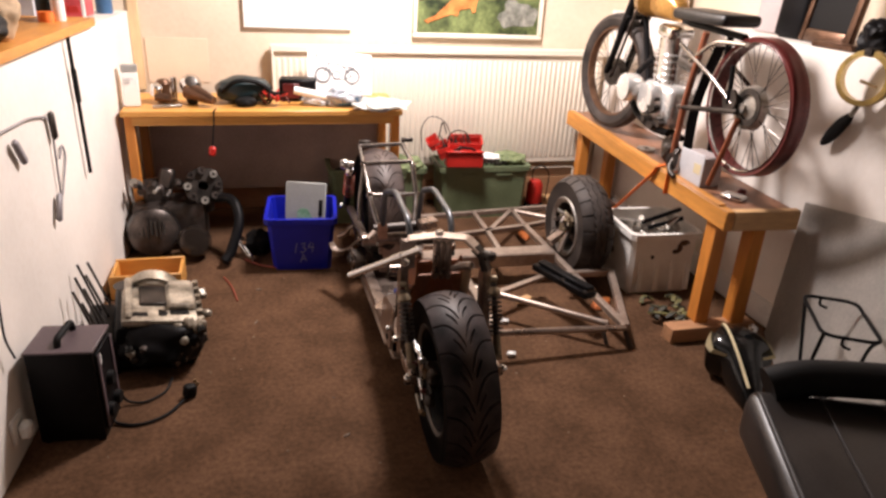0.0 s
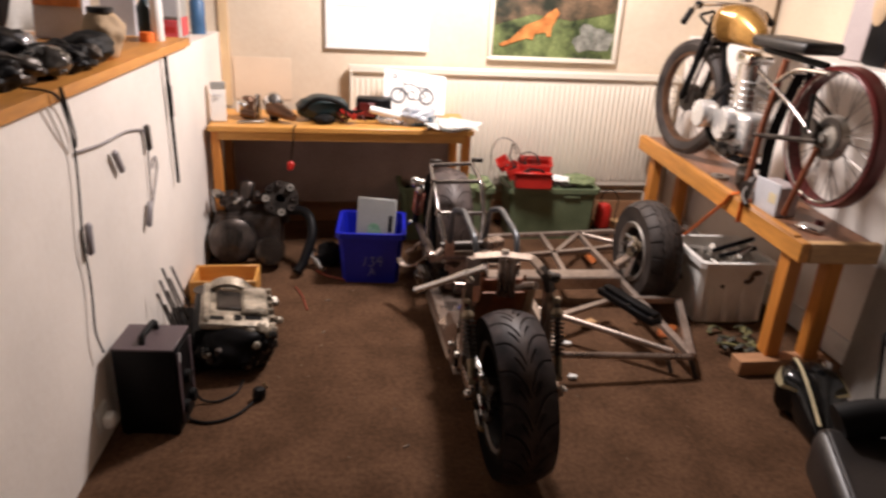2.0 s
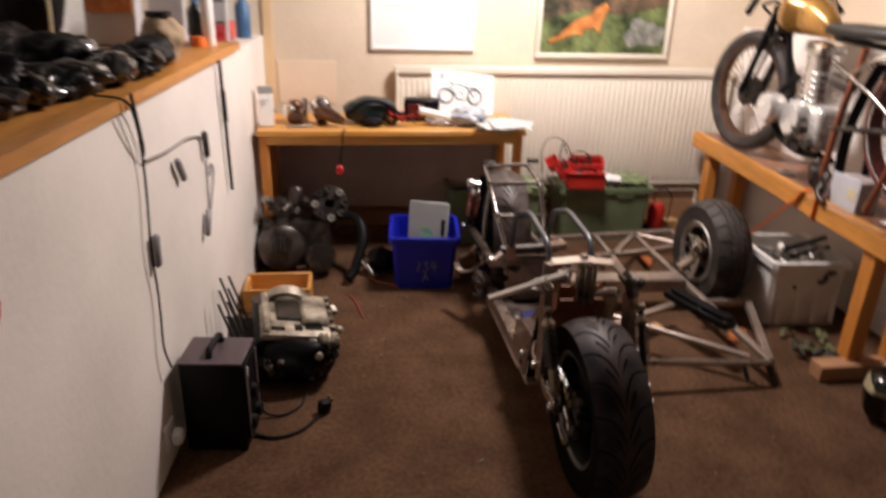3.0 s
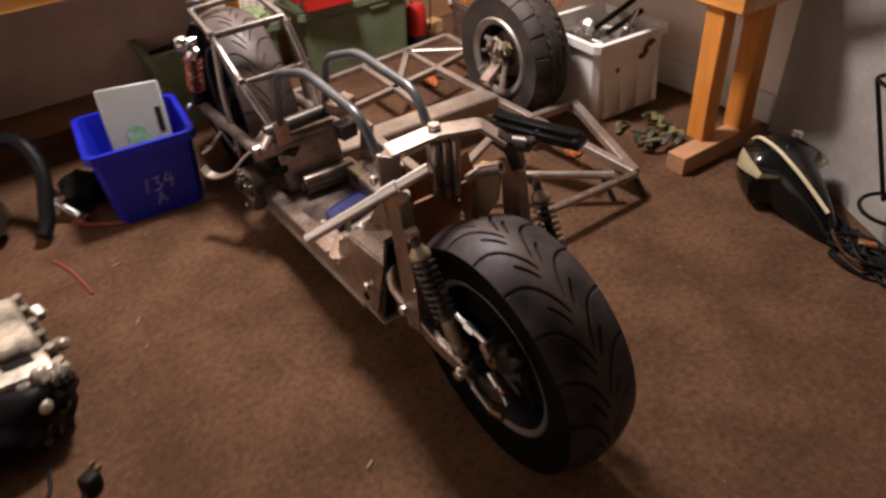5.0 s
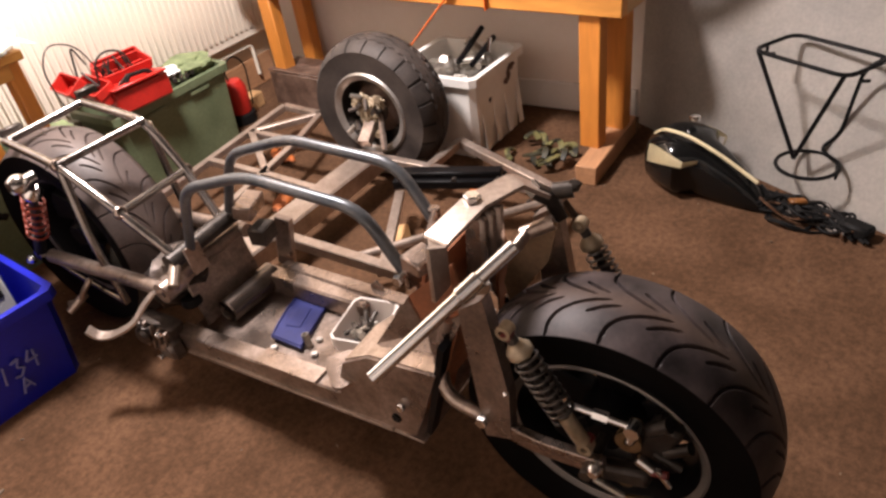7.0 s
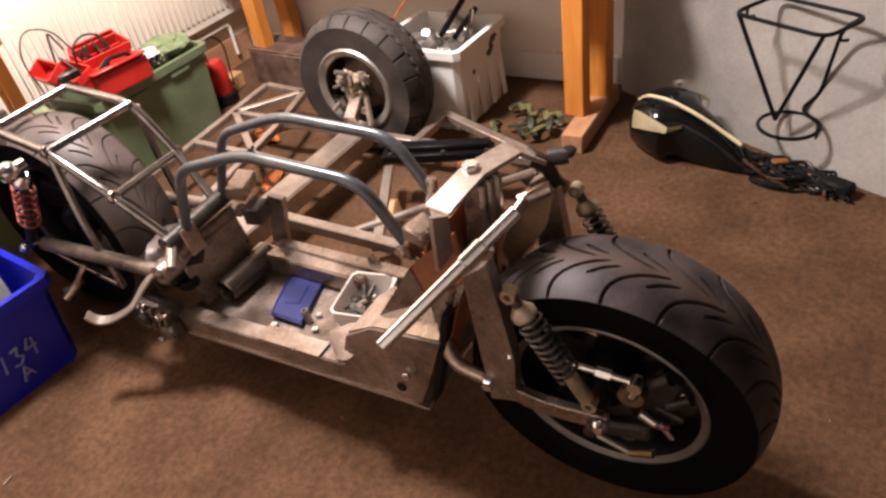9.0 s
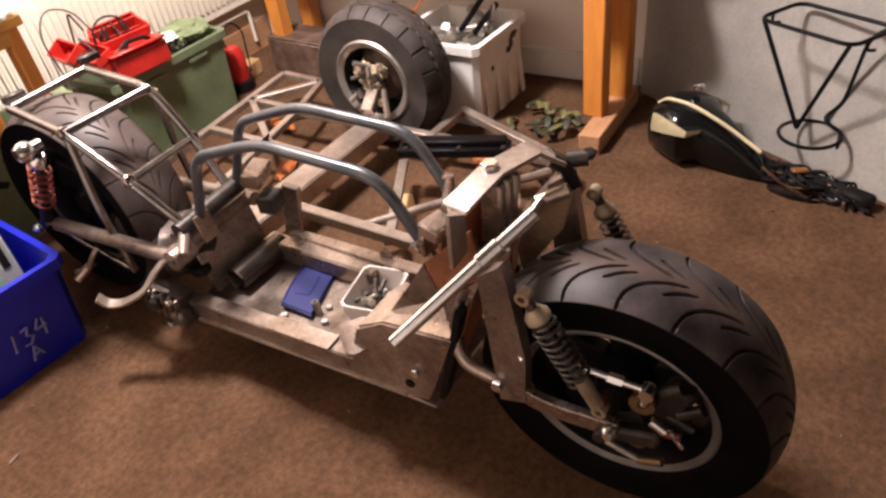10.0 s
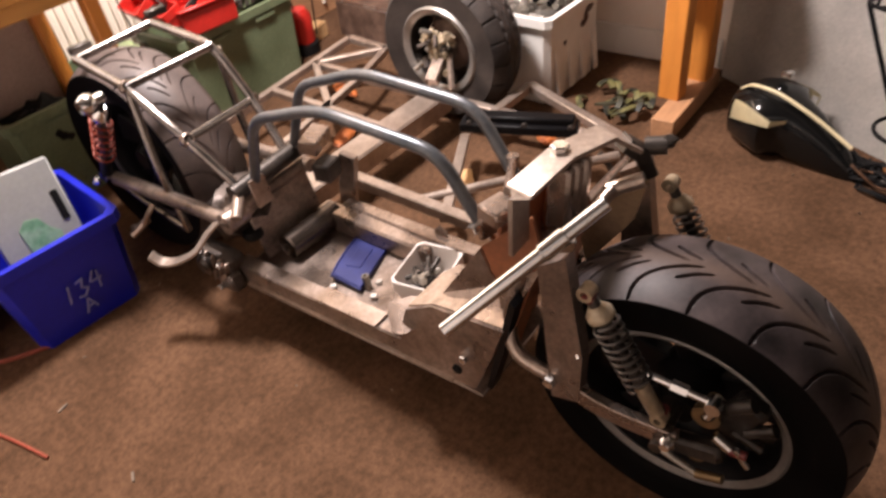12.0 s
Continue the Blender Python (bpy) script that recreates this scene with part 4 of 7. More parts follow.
# --- front end ---
for s, x in ((-1, 1.233), (1, 1.512)):
    bm = nb()
    plate(bm, [(x, 2.712, 0.565), (x, 2.665, 0.60), (x, 2.635, 0.40), (x, 2.64, 0.29), (x, 2.69, 0.275), (x, 2.70, 0.40)], 0.026, (1, 0, 0))
    part("fork_leg", bm, PLATE, bike3, "dark steel fork leg plate")
    bm = nb()
    sweep(bm, [(x, 2.70, 0.315), (x + s * 0.003, 2.60, 0.29), (x - s * 0.0, 2.475, 0.295)], 0.012, 8, 0.04, section=(0.018, 0.034))
    part("trailing_arm", bm, STEEL, bike3)
    shock("front_shock", (x + s * 0.012, 2.63, 0.552), (x + s * 0.004, 2.505, 0.335), 0.021, SPRING_DARK, 9, BEIGE_CAST, BEIGE_CAST)
    bm = nb()
    lathe(bm, [(0, 0), (0.014, 0), (0.014, 0.01), (0.008, 0.018), (0, 0.018)], (x + s * 0.012, 2.485, 0.30), (s, 0, 0), 14)
    part("arm_bolt", bm, CHROME, bike3)
    bm = nb()
    hexbolt(bm, (x + s * 0.014, 2.69, 0.32), (s, 0, 0), 0.012, 0.014)
    part("arm_bolt", bm, CHROME, bike3)
    bm = nb()
    sweep(bm, [(x, 2.70, 0.31), (x - s * 0.0, 2.775, 0.325), (x - s * 0.03, 2.80, 0.38), (x - s * 0.05, 2.78, 0.47)], 0.013, 12, 0.05)
    part("stay_tube", bm, STEEL, bike3)
part("axle", cyl(nb(), (1.21, FW.y, FW.z), (1.535, FW.y, FW.z), 0.011, 12), DARK, bike3)
bm = nb()
sweep(bm, [(1.266, 2.772, 0.545), (1.264, 2.766, 0.655), (1.365, 2.750, 0.668), (1.452, 2.716, 0.668), (1.492, 2.685, 0.630)], 0.02, 8, 0.008, section=(0.050, 0.008))
part("head_yoke", bm, STEEL_PALE, bike3, "welded channel-steel steering head")
bm = nb()
for dx in (-0.021, 0, 0.021):
    box(bm, (1.378 + dx, 2.745 - dx * 0.2, 0.585), (0.019, 0.045, 0.14), (4, 0, -12), 0.006)
part("head_column", bm, STEEL, bike3)
bm = nb()
hexbolt(bm, (1.368, 2.755, 0.668), (0, 0, 1), 0.015, 0.015)
part("head_nut", bm, CHROME, bike3)
bm = nb()
sweep(bm, [(1.478, 2.70, 0.64), (1.50, 2.68, 0.615), (1.512, 2.665, 0.57)], 0.02, section=(0.034, 0.026))
part("yoke_arm", bm, DARK, bike3)
bm = nb()
cyl(bm, (1.073, 2.782, 0.526), (1.275, 2.632, 0.674), 0.0115, 14)
part("handlebar_stub", bm, CHROME, bike3, "polished steel handlebar stub")
bm = nb()
lathe(bm, [(0.011, -0.022), (0.0142, -0.020), (0.0142, 0.020), (0.011, 0.022)], (1.212, 2.679, 0.628), (0.202, -0.15, 0.148), 18, closed=True)
box(bm, (1.235, 2.672, 0.612), (0.028, 0.014, 0.024), (0, 20, -35), 0.004)
part("clamp", bm, CHROME, bike3)
bm = nb()
lathe(bm, [(0.009, 0), (0.0135, 0), (0.0135, 0.06), (0.009, 0.06)], (1.43, 2.70, 0.575), (0.35, -0.75, 0.35), 18, closed=True)
sweep(bm, [(1.40, 2.70, 0.565), (1.435, 2.69, 0.582), (1.45, 2.655, 0.592)], 0.011, 10, 0.015)
part("handlebar_socket", bm, STEEL, bike3)
bm = nb()
lathe(bm, [(0.008, -0.015), (0.016, -0.015), (0.016, 0.02), (0.008, 0.02)], (1.512, 2.66, 0.625), (0.3, -0.8, 0.1), 16, closed=True)
blob(bm, (1.52, 2.64, 0.635), (0.012, 0.014, 0.012), 3, 0.3, sub=2)
part("clamp", bm, DARK, bike3)
bm = nb()
plate(bm, [(1.45, 2.715, 0.573), (1.45, 2.642, 0.60), (1.45, 2.660, 0.515), (1.45, 2.745, 0.382), (1.45, 2.757, 0.437)], 0.005, (1, 0, 0))
part("front_plate", bm, TAN_STEEL, bike3, "tan-coloured steel plate between the fork legs")
# hub links and brake parts
bm = nb()
cyl(bm, (1.243, 2.545, 0.405), (1.248, 2.44, 0.395), 0.0065, 10)
lathe(bm, [(0, -0.012), (0.012, -0.012), (0.012, 0.012), (0, 0.012)], (1.247, 2.435, 0.393), (1, 0, 0), 14)
cyl(bm, (1.245, 2.50, 0.401), (1.247, 2.475, 0.398), 0.010, 6)
cyl(bm, (1.248, 2.43, 0.392), (1.25, 2.44, 0.36), 0.009, 10)
part("torque_link", bm, CHROME, bike3, "chrome rod-ended link")
bm = nb()
lathe(bm, [(0.008, 0), (0.022, 0), (0.022, 0.012), (0.014, 0.018), (0.012, 0.045), (0.008, 0.045)], (1.255, 2.445, 0.345), (1, 0, 0), 26)
part("hub_boss", bm, BRASS, bike3, "brassy machined hub boss")
bm = nb()
lathe(bm, [(0.006, 0), (0.016, 0), (0.016, 0.02), (0.006, 0.02)], (1.262, 2.45, 0.235), (1, 0, 0), 22)
part("hub_boss", bm, BRASS, bike3, "brassy machined hub boss")
bm = nb()
box(bm, (1.275, 2.40, 0.36), (0.035, 0.05, 0.09), (20, 0, 0), 0.008)
box(bm, (1.275, 2.455, 0.24), (0.03, 0.09, 0.04), (-15, 0, 0), 0.008)
cyl(bm, (1.262, 2.405, 0.335), (1.262, 2.36, 0.32), 0.008, 10)
part("brake_caliper", bm, DARK, bike3)
bm = nb()
plate(bm, [(1.247, 2.84, 0.19), (1.247, 2.80, 0.35), (1.247, 2.775, 0.45), (1.247, 2.765, 0.44), (1.247, 2.79, 0.33), (1.247, 2.83, 0.185)], 0.03, (1, 0, 0))
part("mudguard_flap", bm, BLACK, bike3, "thin black strip")
for p, q, r, m in (((1.240, 2.425, 0.335), (1.240, 2.400, 0.320), 0.009, CHROME), ((1.238, 2.400, 0.318), (1.238, 2.375, 0.322), 0.007, RED_DARK), ((1.236, 2.392, 0.330), (1.236, 2.370, 0.300), 0.005, CHROME), ((1.246, 2.505, 0.340), (1.230, 2.505, 0.340), 0.010, RED_DARK), ((1.225, 2.625, 0.548), (1.210, 2.625, 0.548), 0.009, RED_DARK), ((1.250, 2.50, 0.225), (1.250, 2.44, 0.205), 0.006, ALLOY), ((1.250, 2.44, 0.205), (1.250, 2.40, 0.222), 0.008, BRASS), ((1.236, 2.655, 0.415), (1.222, 2.640, 0.400), 0.007, CHROME), ((1.262, 2.415, 0.385), (1.262, 2.385, 0.410), 0.012, DARK), ((1.262, 2.385, 0.345), (1.262, 2.350, 0.375), 0.010, DARK)):
    part("hub_fitting", cyl(nb(), p, q, r, 12), m, bike3)
# things resting on the chassis
PZ = pose(1.42, 3.352, 0.148, 2, 2, 17)
edge = [(-0.085, -0.048), (0.075, -0.050), (0.086, -0.02), (0.088, 0.015), (0.080, 0.050), (0.02, 0.054), (-0.04, 0.052), (-0.083, 0.046)]
pouch = thing("pouch", (1.42, 3.352, 0.139), "small blue flat plastic pouch on the chassis floor", "pouch")
bm = nb()
plate(bm, [PZ @ V((x + 0.3 * y, y, 0)) for x, y in edge], 0.008, (0, 0, 1))
part("body", bm, BLUE_CARD, pouch)
bm = nb()
sweep(bm, [PZ @ V((0.94 * (x + 0.3 * y), 0.94 * y, 0.0045)) for x, y in edge], 0.003, 6, closed=True)
part("seam", bm, BLUE_CARD, pouch)
bm = nb()
box(bm, PZ @ V((0.01, 0.005, 0.0045)), (0.075, 0.040, 0.003), (2, 2, 17), 0.001)
part("flap", bm, BLUE_CARD, pouch)
tray = thing("parts_tray", (1.443, 3.145, 0.139), "small milky plastic tub holding loose bolts", "tray")
part("tub", crate(nb(), 1.368, 1.518, 3.085, 3.205, 0.139, 0.205, 0.003, 0.86, 0.0015, 10, 0.012), TUB_CLEAR, tray)
random.seed(5)
for i in range(16):
    bm = nb()
    p = V((1.405 + random.random() * 0.075, 3.105 + random.random() * 0.065, 0.150 + random.random() * 0.045))
    d = V((random.uniform(-1, 1), random.uniform(-1, 1), random.uniform(-0.3, 0.6))).normalized()
    cyl(bm, p, p + d * 0.03, 0.006, 10)
    hexbolt(bm, p, -d, 0.011, 0.01)
    part("bolt", bm, (DARK, ALLOY, DARK)[i % 3], tray)
for p, s in (((1.321, 3.351, 0.144), 0.014), ((1.390, 3.262, 0.144), 0.013), ((1.344, 3.240, 0.144), 0.014)):
    bm = nb()
    box(bm, p, (s, s * 1.2, 0.009), (0, 0, 30), 0.002)
    solo("nut", bm, BRIGHT, "small bright steel nut on the chassis floor", "nut", "loose nuts")
bm = nb()
lathe(bm, [(0.006, 0), (0.010, 0), (0.010, 0.035), (0.006, 0.035)], (1.365, 3.276, 0.139), (0.1, 0.2, 1), 14, closed=True)
solo("spacer", bm, ALLOY, "short steel tube spacer on the chassis floor", "spacer")
# black jack lying across the sidecar frame
jack = thing("scissor_jack", (2.12, 3.30, 0.16), "black folded steel jack lying across the frame tubes", "jack")
bm = nb()
box(bm, (2.118, 3.31, 0.178), (0.068, 0.36, 0.030), (0, 0, 19.5), 0.004)
part("arm", bm, BLACK, jack)
bm = nb()
box(bm, (2.125, 3.31, 0.202), (0.044, 0.33, 0.022), (0, 0, 19.5), 0.004)
part("arm", bm, BLACK, jack)
for k in (-0.16, -0.02, 0.15):
    bm = nb()
    c = pose(2.12, 3.31, 0.19, 0, 0, 19.5) @ V((0, k, 0))
    d = pose(0, 0, 0, 0, 0, 19.5) @ V((1, 0, 0))
    cyl(bm, c - d * 0.034, c + d * 0.034, 0.010, 12)
    part("pin", bm, DARK, jack)
bm = nb()
plate(bm, [(1.96, 3.47, 0.012), (2.03, 3.50, 0.012), (2.055, 3.46, 0.012), (2.00, 3.41, 0.012), (1.95, 3.42, 0.012)], 0.006, (0, 0, 1))
solo("wood_scrap", bm, PINE_PALE, "pale curled wood scrap on the carpet", "scrap")
for p, r in (((2.03, 4.0, 0.03), 20), ((2.30, 4.25, 0.03), 70), ((2.36, 3.36, 0.03), 40)):
    bm = nb()
    blob(bm, (p[0], p[1], 0.012), (0.075, 0.032, 0.014), r, 0.28, 2.6, 4, (0, 0, r))
    solo("orange_rag", bm, RAG, "crumpled orange rag on the carpet", "rag", "rags")
for p in ((1.835, 3.27), (1.770, 3.00)):
    bm = nb()
    blob(bm, (p[0], p[1], 0.012), (0.022, 0.014, 0.012), 3, 0.4, 2.5, 2)
    solo("paper_scrap", bm, PAPER, "small white scrap on the carpet", "scrap", "scraps")


# ---- desk against the back wall ----
desk = thing("desk", (0.86, 4.65, 0.0), "orange pine desk with square legs, cluttered with parts", "desk")
part("desktop", box(nb(), (0.858, 4.622, 0.715), (1.425, 0.49, 0.03), bevel=0.004), PINE_X, desk)
part("apron", box(nb(), (0.858, 4.40, 0.677), (1.33, 0.018, 0.046), bevel=0.002), PINE_X, desk)
for x in (0.18, 1.535):
    for y in (4.42, 4.83):
        part("leg", box(nb(), (x, y, 0.35), (0.046, 0.046, 0.70), bevel=0.004), PINE, desk)
part("back_panel", box(nb(), (0.858, 4.852, 0.43), (1.30, 0.012, 0.54), bevel=0.001), DESK_BACK, desk, "brown board closing the back of the desk")


def bottle(name, x, y, z, r, h, body, cap, label):
    t = thing(name, (x, y, z), label, "bottle")
    part("body", lathe(nb(), [(0, 0), (r * 0.95, 0), (r, 0.006), (r, h * 0.68), (r * 0.5, h * 0.82), (r * 0.42, h * 0.84), (0, h * 0.84)], (x, y, z), (0, 0, 1), 24), body, t)
    part("cap", lathe(nb(), [(0, h * 0.84), (r * 0.46, h * 0.84), (r * 0.42, h), (0, h)], (x, y, z), (0, 0, 1), 18), cap, t)
    return t


carton = thing("carton", (0.19, 4.55, 0.73), "tall white carton with a grey lid on the desk", "carton")
part("body", box(nb(), (0.19, 4.52, 0.815), (0.075, 0.06, 0.17), (-4, 0, 8), 0.003), PAPER, carton)
part("lid", box(nb(), (0.19, 4.526, 0.918), (0.077, 0.062, 0.035), (-4, 0, 8), 0.003), GREY, carton)
part("print_bar", bars(nb(), (0.165, 4.4865, 0.87), (1, 0, 0), (0, 0, 1), [(0, 0, 0.045, 0, 0.008), (0, -0.02, 0.03, 0, 0.006)]), INK_PALE, carton)

mugs = thing("carburettor", (0.36, 4.60, 0.73), "chromed and bronze carburettor parts on the desk", "engine part")
bm = nb()
lathe(bm, [(0, 0), (0.035, 0), (0.04, 0.03), (0.03, 0.06), (0.04, 0.10), (0.025, 0.12), (0, 0.125)], (0.335, 4.60, 0.73), (0, 0, 1), 20)
cyl(bm, (0.30, 4.55, 0.77), (0.38, 4.53, 0.76), 0.022, 16)
part("body", bm, SHELL, mugs)
bm = nb()
lathe(bm, [(0, 0), (0.03, 0), (0.03, 0.05), (0.02, 0.06), (0, 0.06)], (0.30, 4.57, 0.775), (0.2, -0.3, 1), 18)
cyl(bm, (0.385, 4.62, 0.73), (0.385, 4.62, 0.86), 0.016, 14)
part("cap", bm, CHROME, mugs)
bm = nb()
box(bm, (0.36, 4.47, 0.737), (0.14, 0.03, 0.014), (0, 0, 15), 0.003)
solo("spanner", bm, ALLOY, "flat steel spanner on the desk", "spanner")

lamp_unit = thing("headlamp", (0.475, 4.56, 0.73), "round chrome headlamp with a dark tapered shell on the desk", "headlamp")
part("shell", lathe(nb(), [(0, 0), (0.02, 0), (0.032, 0.05), (0.045, 0.14), (0.05, 0.16), (0, 0.165)], (0.59, 4.46, 0.765), (-0.75, 0.55, 0.25), 24), SHELL, lamp_unit)
part("lens", lathe(nb(), [(0, 0.05), (0.03, 0.045), (0.05, 0.02), (0.055, 0.0), (0.045, -0.02), (0, -0.03)], (0.475, 4.56, 0.83), (0.1, -0.8, 0.5), 28), CHROME, lamp_unit)
part("bracket", box(nb(), (0.475, 4.57, 0.765), (0.05, 0.05, 0.07), (0, 0, 20), 0.006), DARK, lamp_unit)

helm = thing("vacuum_motor", (0.74, 4.60, 0.73), "dark teal rounded motor casing lying on the desk", "motor casing")
bm = nb()
blob(bm, (0.74, 4.60, 0.80), (0.15, 0.10, 0.075), 2, 0.12, 1.6, 4)
part("casing", bm, TEAL, helm)
part("hose", sweep(nb(), [(0.63, 4.52, 0.80), (0.70, 4.48, 0.87), (0.82, 4.50, 0.86), (0.90, 4.52, 0.78)], 0.012, 10, 0.06), BLACK_MATT, helm)
bm = nb()
blob(bm, (0.75, 4.48, 0.755), (0.06, 0.03, 0.028), 5, 0.2, 2, 3)
part("foot", bm, BLACK_MATT, helm)
cab = thing("cable_tangle", (0.88, 4.50, 0.73), "tangle of red and black cables on the desk", "cables")
random.seed(11)
for i in range(7):
    pts = []
    for k in range(6):
        pts.append((0.84 + 0.022 * k + random.uniform(-0.03, 0.03), 4.50 + random.uniform(-0.05, 0.05), 0.742 + random.random() * 0.07))
    part("cable", sweep(nb(), pts, 0.005, 7, 0.03), (RED, BLACK_MATT, RED_DARK)[i % 3], cab)
part("hanging_lead", sweep(nb(), [(0.60, 4.40, 0.737), (0.59, 4.365, 0.735), (0.585, 4.36, 0.66), (0.57, 4.362, 0.55)], 0.004, 7, 0.02), BLACK_MATT, cab)
bm = nb()
box(bm, (0.568, 4.362, 0.525), (0.035, 0.025, 0.05), (0, 10, 0), 0.008)
part("clamp", bm, RED, cab, "red clamp on the lead's end")
bb = thing("black_case", (1.03, 4.70, 0.73), "black open instrument case on the desk", "case")
part("body", box(nb(), (1.03, 4.67, 0.79), (0.20, 0.11, 0.12), (0, 0, -6), 0.008), BLACK, bb)
part("panel", box(nb(), (0.99, 4.605, 0.79), (0.09, 0.012, 0.08), (0, 0, -6), 0.004), RED_DARK, bb)
bag = thing("plastic_bag", (1.27, 4.50, 0.73), "clear plastic bag of blue parts on the desk", "bag")
bm = nb()
blob(bm, (1.27, 4.50, 0.775), (0.085, 0.062, 0.050), 21, 0.25, 2.4, 4)
part("contents", bm, BLUE_PRINT, bag)
bm = nb()
blob(bm, (1.265, 4.495, 0.788), (0.10, 0.066, 0.053), 22, 0.25, 2.8, 4)
part("film", bm, CLEAR_BAG, bag)
solo("plastic_bag", blob(nb(), (1.13, 4.53, 0.765), (0.085, 0.06, 0.035), 31, 0.35, 2.8, 4), CLEAR_BAG, "crumpled clear plastic bag on the desk", "bag")
bm = nb()
lathe(bm, [(0, 0), (0.02, 0), (0.022, 0.16), (0.016, 0.18), (0, 0.18)], (1.00, 4.50, 0.815), (1, -0.1, -0.2), 18)
solo("roll", bm, PAPER, "white paper roll lying on parts", "paper roll")
papers = thing("paper_sheets", (1.42, 4.48, 0.73), "loose white sheets hanging over the desk edge", "paper")
random.seed(3)
for i in range(4):
    bm = nb()
    c = V((1.43 + 0.05 * (i % 2), 4.49 - 0.02 * i, 0.736 + 0.008 * i))
    m = pose(*c, random.uniform(-3, 3), random.uniform(-4, 4), random.uniform(-40, 40))
    grid = [[bm.verts.new(m @ V((x * 0.021 - 0.105, y * 0.03 - 0.15, 0.012 * math.sin(x * 0.7 + i) * math.cos(y * 0.5)))) for y in range(11)] for x in range(11)]
    for a in range(10):
        for b in range(10):
            bm.faces.new((grid[a][b], grid[a + 1][b], grid[a + 1][b + 1], grid[a][b + 1]))
    bmesh.ops.solidify(bm, geom=bm.faces[:], thickness=0.0015)
    part("sheet", bm, PAPER, papers)
poster = thing("motorcycle_print", (1.24, 4.75, 0.73), "white sheet with a line drawing of a motorcycle, propped up", "print")
PO = V((1.085, 4.70, 0.765))
PR, PU = V((1, 0.08, -0.06)).normalized(), V((0.05, 0.35, 0.94)).normalized()
part("sheet", plate(nb(), [PO, PO + PR * 0.37, PO + PR * 0.37 + PU * 0.23, PO + PU * 0.25], 0.003), PAPER, poster)


def ring_line(cx, cy, r, n=18):
    return [(cx + r * math.cos(2 * math.pi * i / n), cy + r * math.sin(2 * math.pi * i / n)) for i in range(n + 1)]


dr = [ring_line(0.085, 0.10, 0.045), ring_line(0.085, 0.10, 0.036), ring_line(0.255, 0.10, 0.045), ring_line(0.255, 0.10, 0.036), ring_line(0.165, 0.105, 0.022), [(0.085, 0.10), (0.12, 0.17), (0.10, 0.19)], [(0.12, 0.165), (0.16, 0.17), (0.20, 0.155), (0.27, 0.15)], [(0.12, 0.15), (0.15, 0.08), (0.20, 0.08), (0.255, 0.10)], [(0.20, 0.155), (0.255, 0.10)], ring_line(0.06, 0.21, 0.012)]
part("drawing", strokes(nb(), PO - PR.cross(PU) * -0.003, PR, PU, dr, 0.006), INK, poster)

# ---- under the desk ----
bc = thing("blue_crate", (0.99, 4.17, 0.0), "blue stacking crate with marker writing holding a grey panel", "crate")
bcb = part("crate", crate(nb(), 0.83, 1.165, 3.955, 4.30, 0.0, 0.285, 0.006, 0.86, 0.012, -5), BLUE, bc)
fp, fr, fu = V((0.93, 3.967, 0.10)), V((1, -0.085, 0)), V((0.0, -0.09, 1))
dig = [[(0.02, 0.0), (0.03, 0.055)], [(0.05, 0.05), (0.07, 0.055), (0.06, 0.03), (0.075, 0.02), (0.06, 0.0), (0.045, 0.005)], [(0.10, 0.06), (0.085, 0.03), (0.115, 0.03)], [(0.11, 0.055), (0.105, 0.0)], [(0.045, -0.055), (0.06, -0.01), (0.075, -0.05)], [(0.05, -0.038), (0.072, -0.034)]]
part("marker_writing", strokes(nb(), fp, fr, fu, dig, 0.005, 0.004), CHALK, bcb, "white marker figures and a letter")
gp = thing("plastic_sheet", (1.0, 4.13, 0.02), "grey plastic sheet with green smear and slot in the crate", "panel")
PM = pose(1.015, 4.13, 0.225, -12, 3, -8)
bm = nb()
box(bm, (0, 0, 0), (0.205, 0.014, 0.37), bevel=0.005)
for v in bm.verts:
    v.co = PM @ v.co
part("panel", bm, GREY, gp)
bm = nb()
plate(bm, [(0.045, -0.0085, -0.075), (-0.035, -0.0085, -0.07), (-0.042, -0.0085, 0.03), (-0.02, -0.0085, 0.052), (0.012, -0.0085, 0.045), (0.03, -0.0085, 0.01), (0.05, -0.0085, -0.01)], 0.002)
for v in bm.verts:
    v.co = PM @ v.co
part("green_smear", bm, GREEN_MARK, gp)
bm = nb()
box(bm, (0.077, -0.008, 0.055), (0.02, 0.004, 0.085), bevel=0.002)
for v in bm.verts:
    v.co = PM @ v.co
part("slot", bm, BLACK_MATT, gp)

for nm, x0, x1, lab in (("green_crate", 1.87, 2.43, "green plastic storage box heaped with tools and cloth"), ("green_crate", 1.20, 1.76, "green plastic storage box standing open")):
    g = thing(nm, ((x0 + x1) / 2, 4.7, 0), lab, "storage box", "green boxes")
    body = part("body", crate(nb(), x0, x1, 4.585, 4.86, 0.0, 0.335, 0.006, 0.93, 0.014), GREEN, g)
    for k in (0, 1):
        part("grip_recess", box(nb(), (x0 + (x1 - x0) * (0.3 + 0.4 * k), 4.578, 0.285), (0.10, 0.006, 0.018), (-2, 0, 0), 0.002), GREEN, body)
bm = nb()
blob(bm, (2.33, 4.70, 0.345), (0.11, 0.10, 0.045), 41, 0.4, 2.6, 4)
solo("green_cloth", bm, GREEN_CLOTH, "crumpled green cloth in the storage box", "cloth")
bm = nb()
blob(bm, (1.66, 4.66, 0.335), (0.10, 0.09, 0.05), 43, 0.4, 2.6, 4)
solo("green_cloth", bm, GREEN_CLOTH, "crumpled green cloth in the storage box", "cloth")
bm = nb()
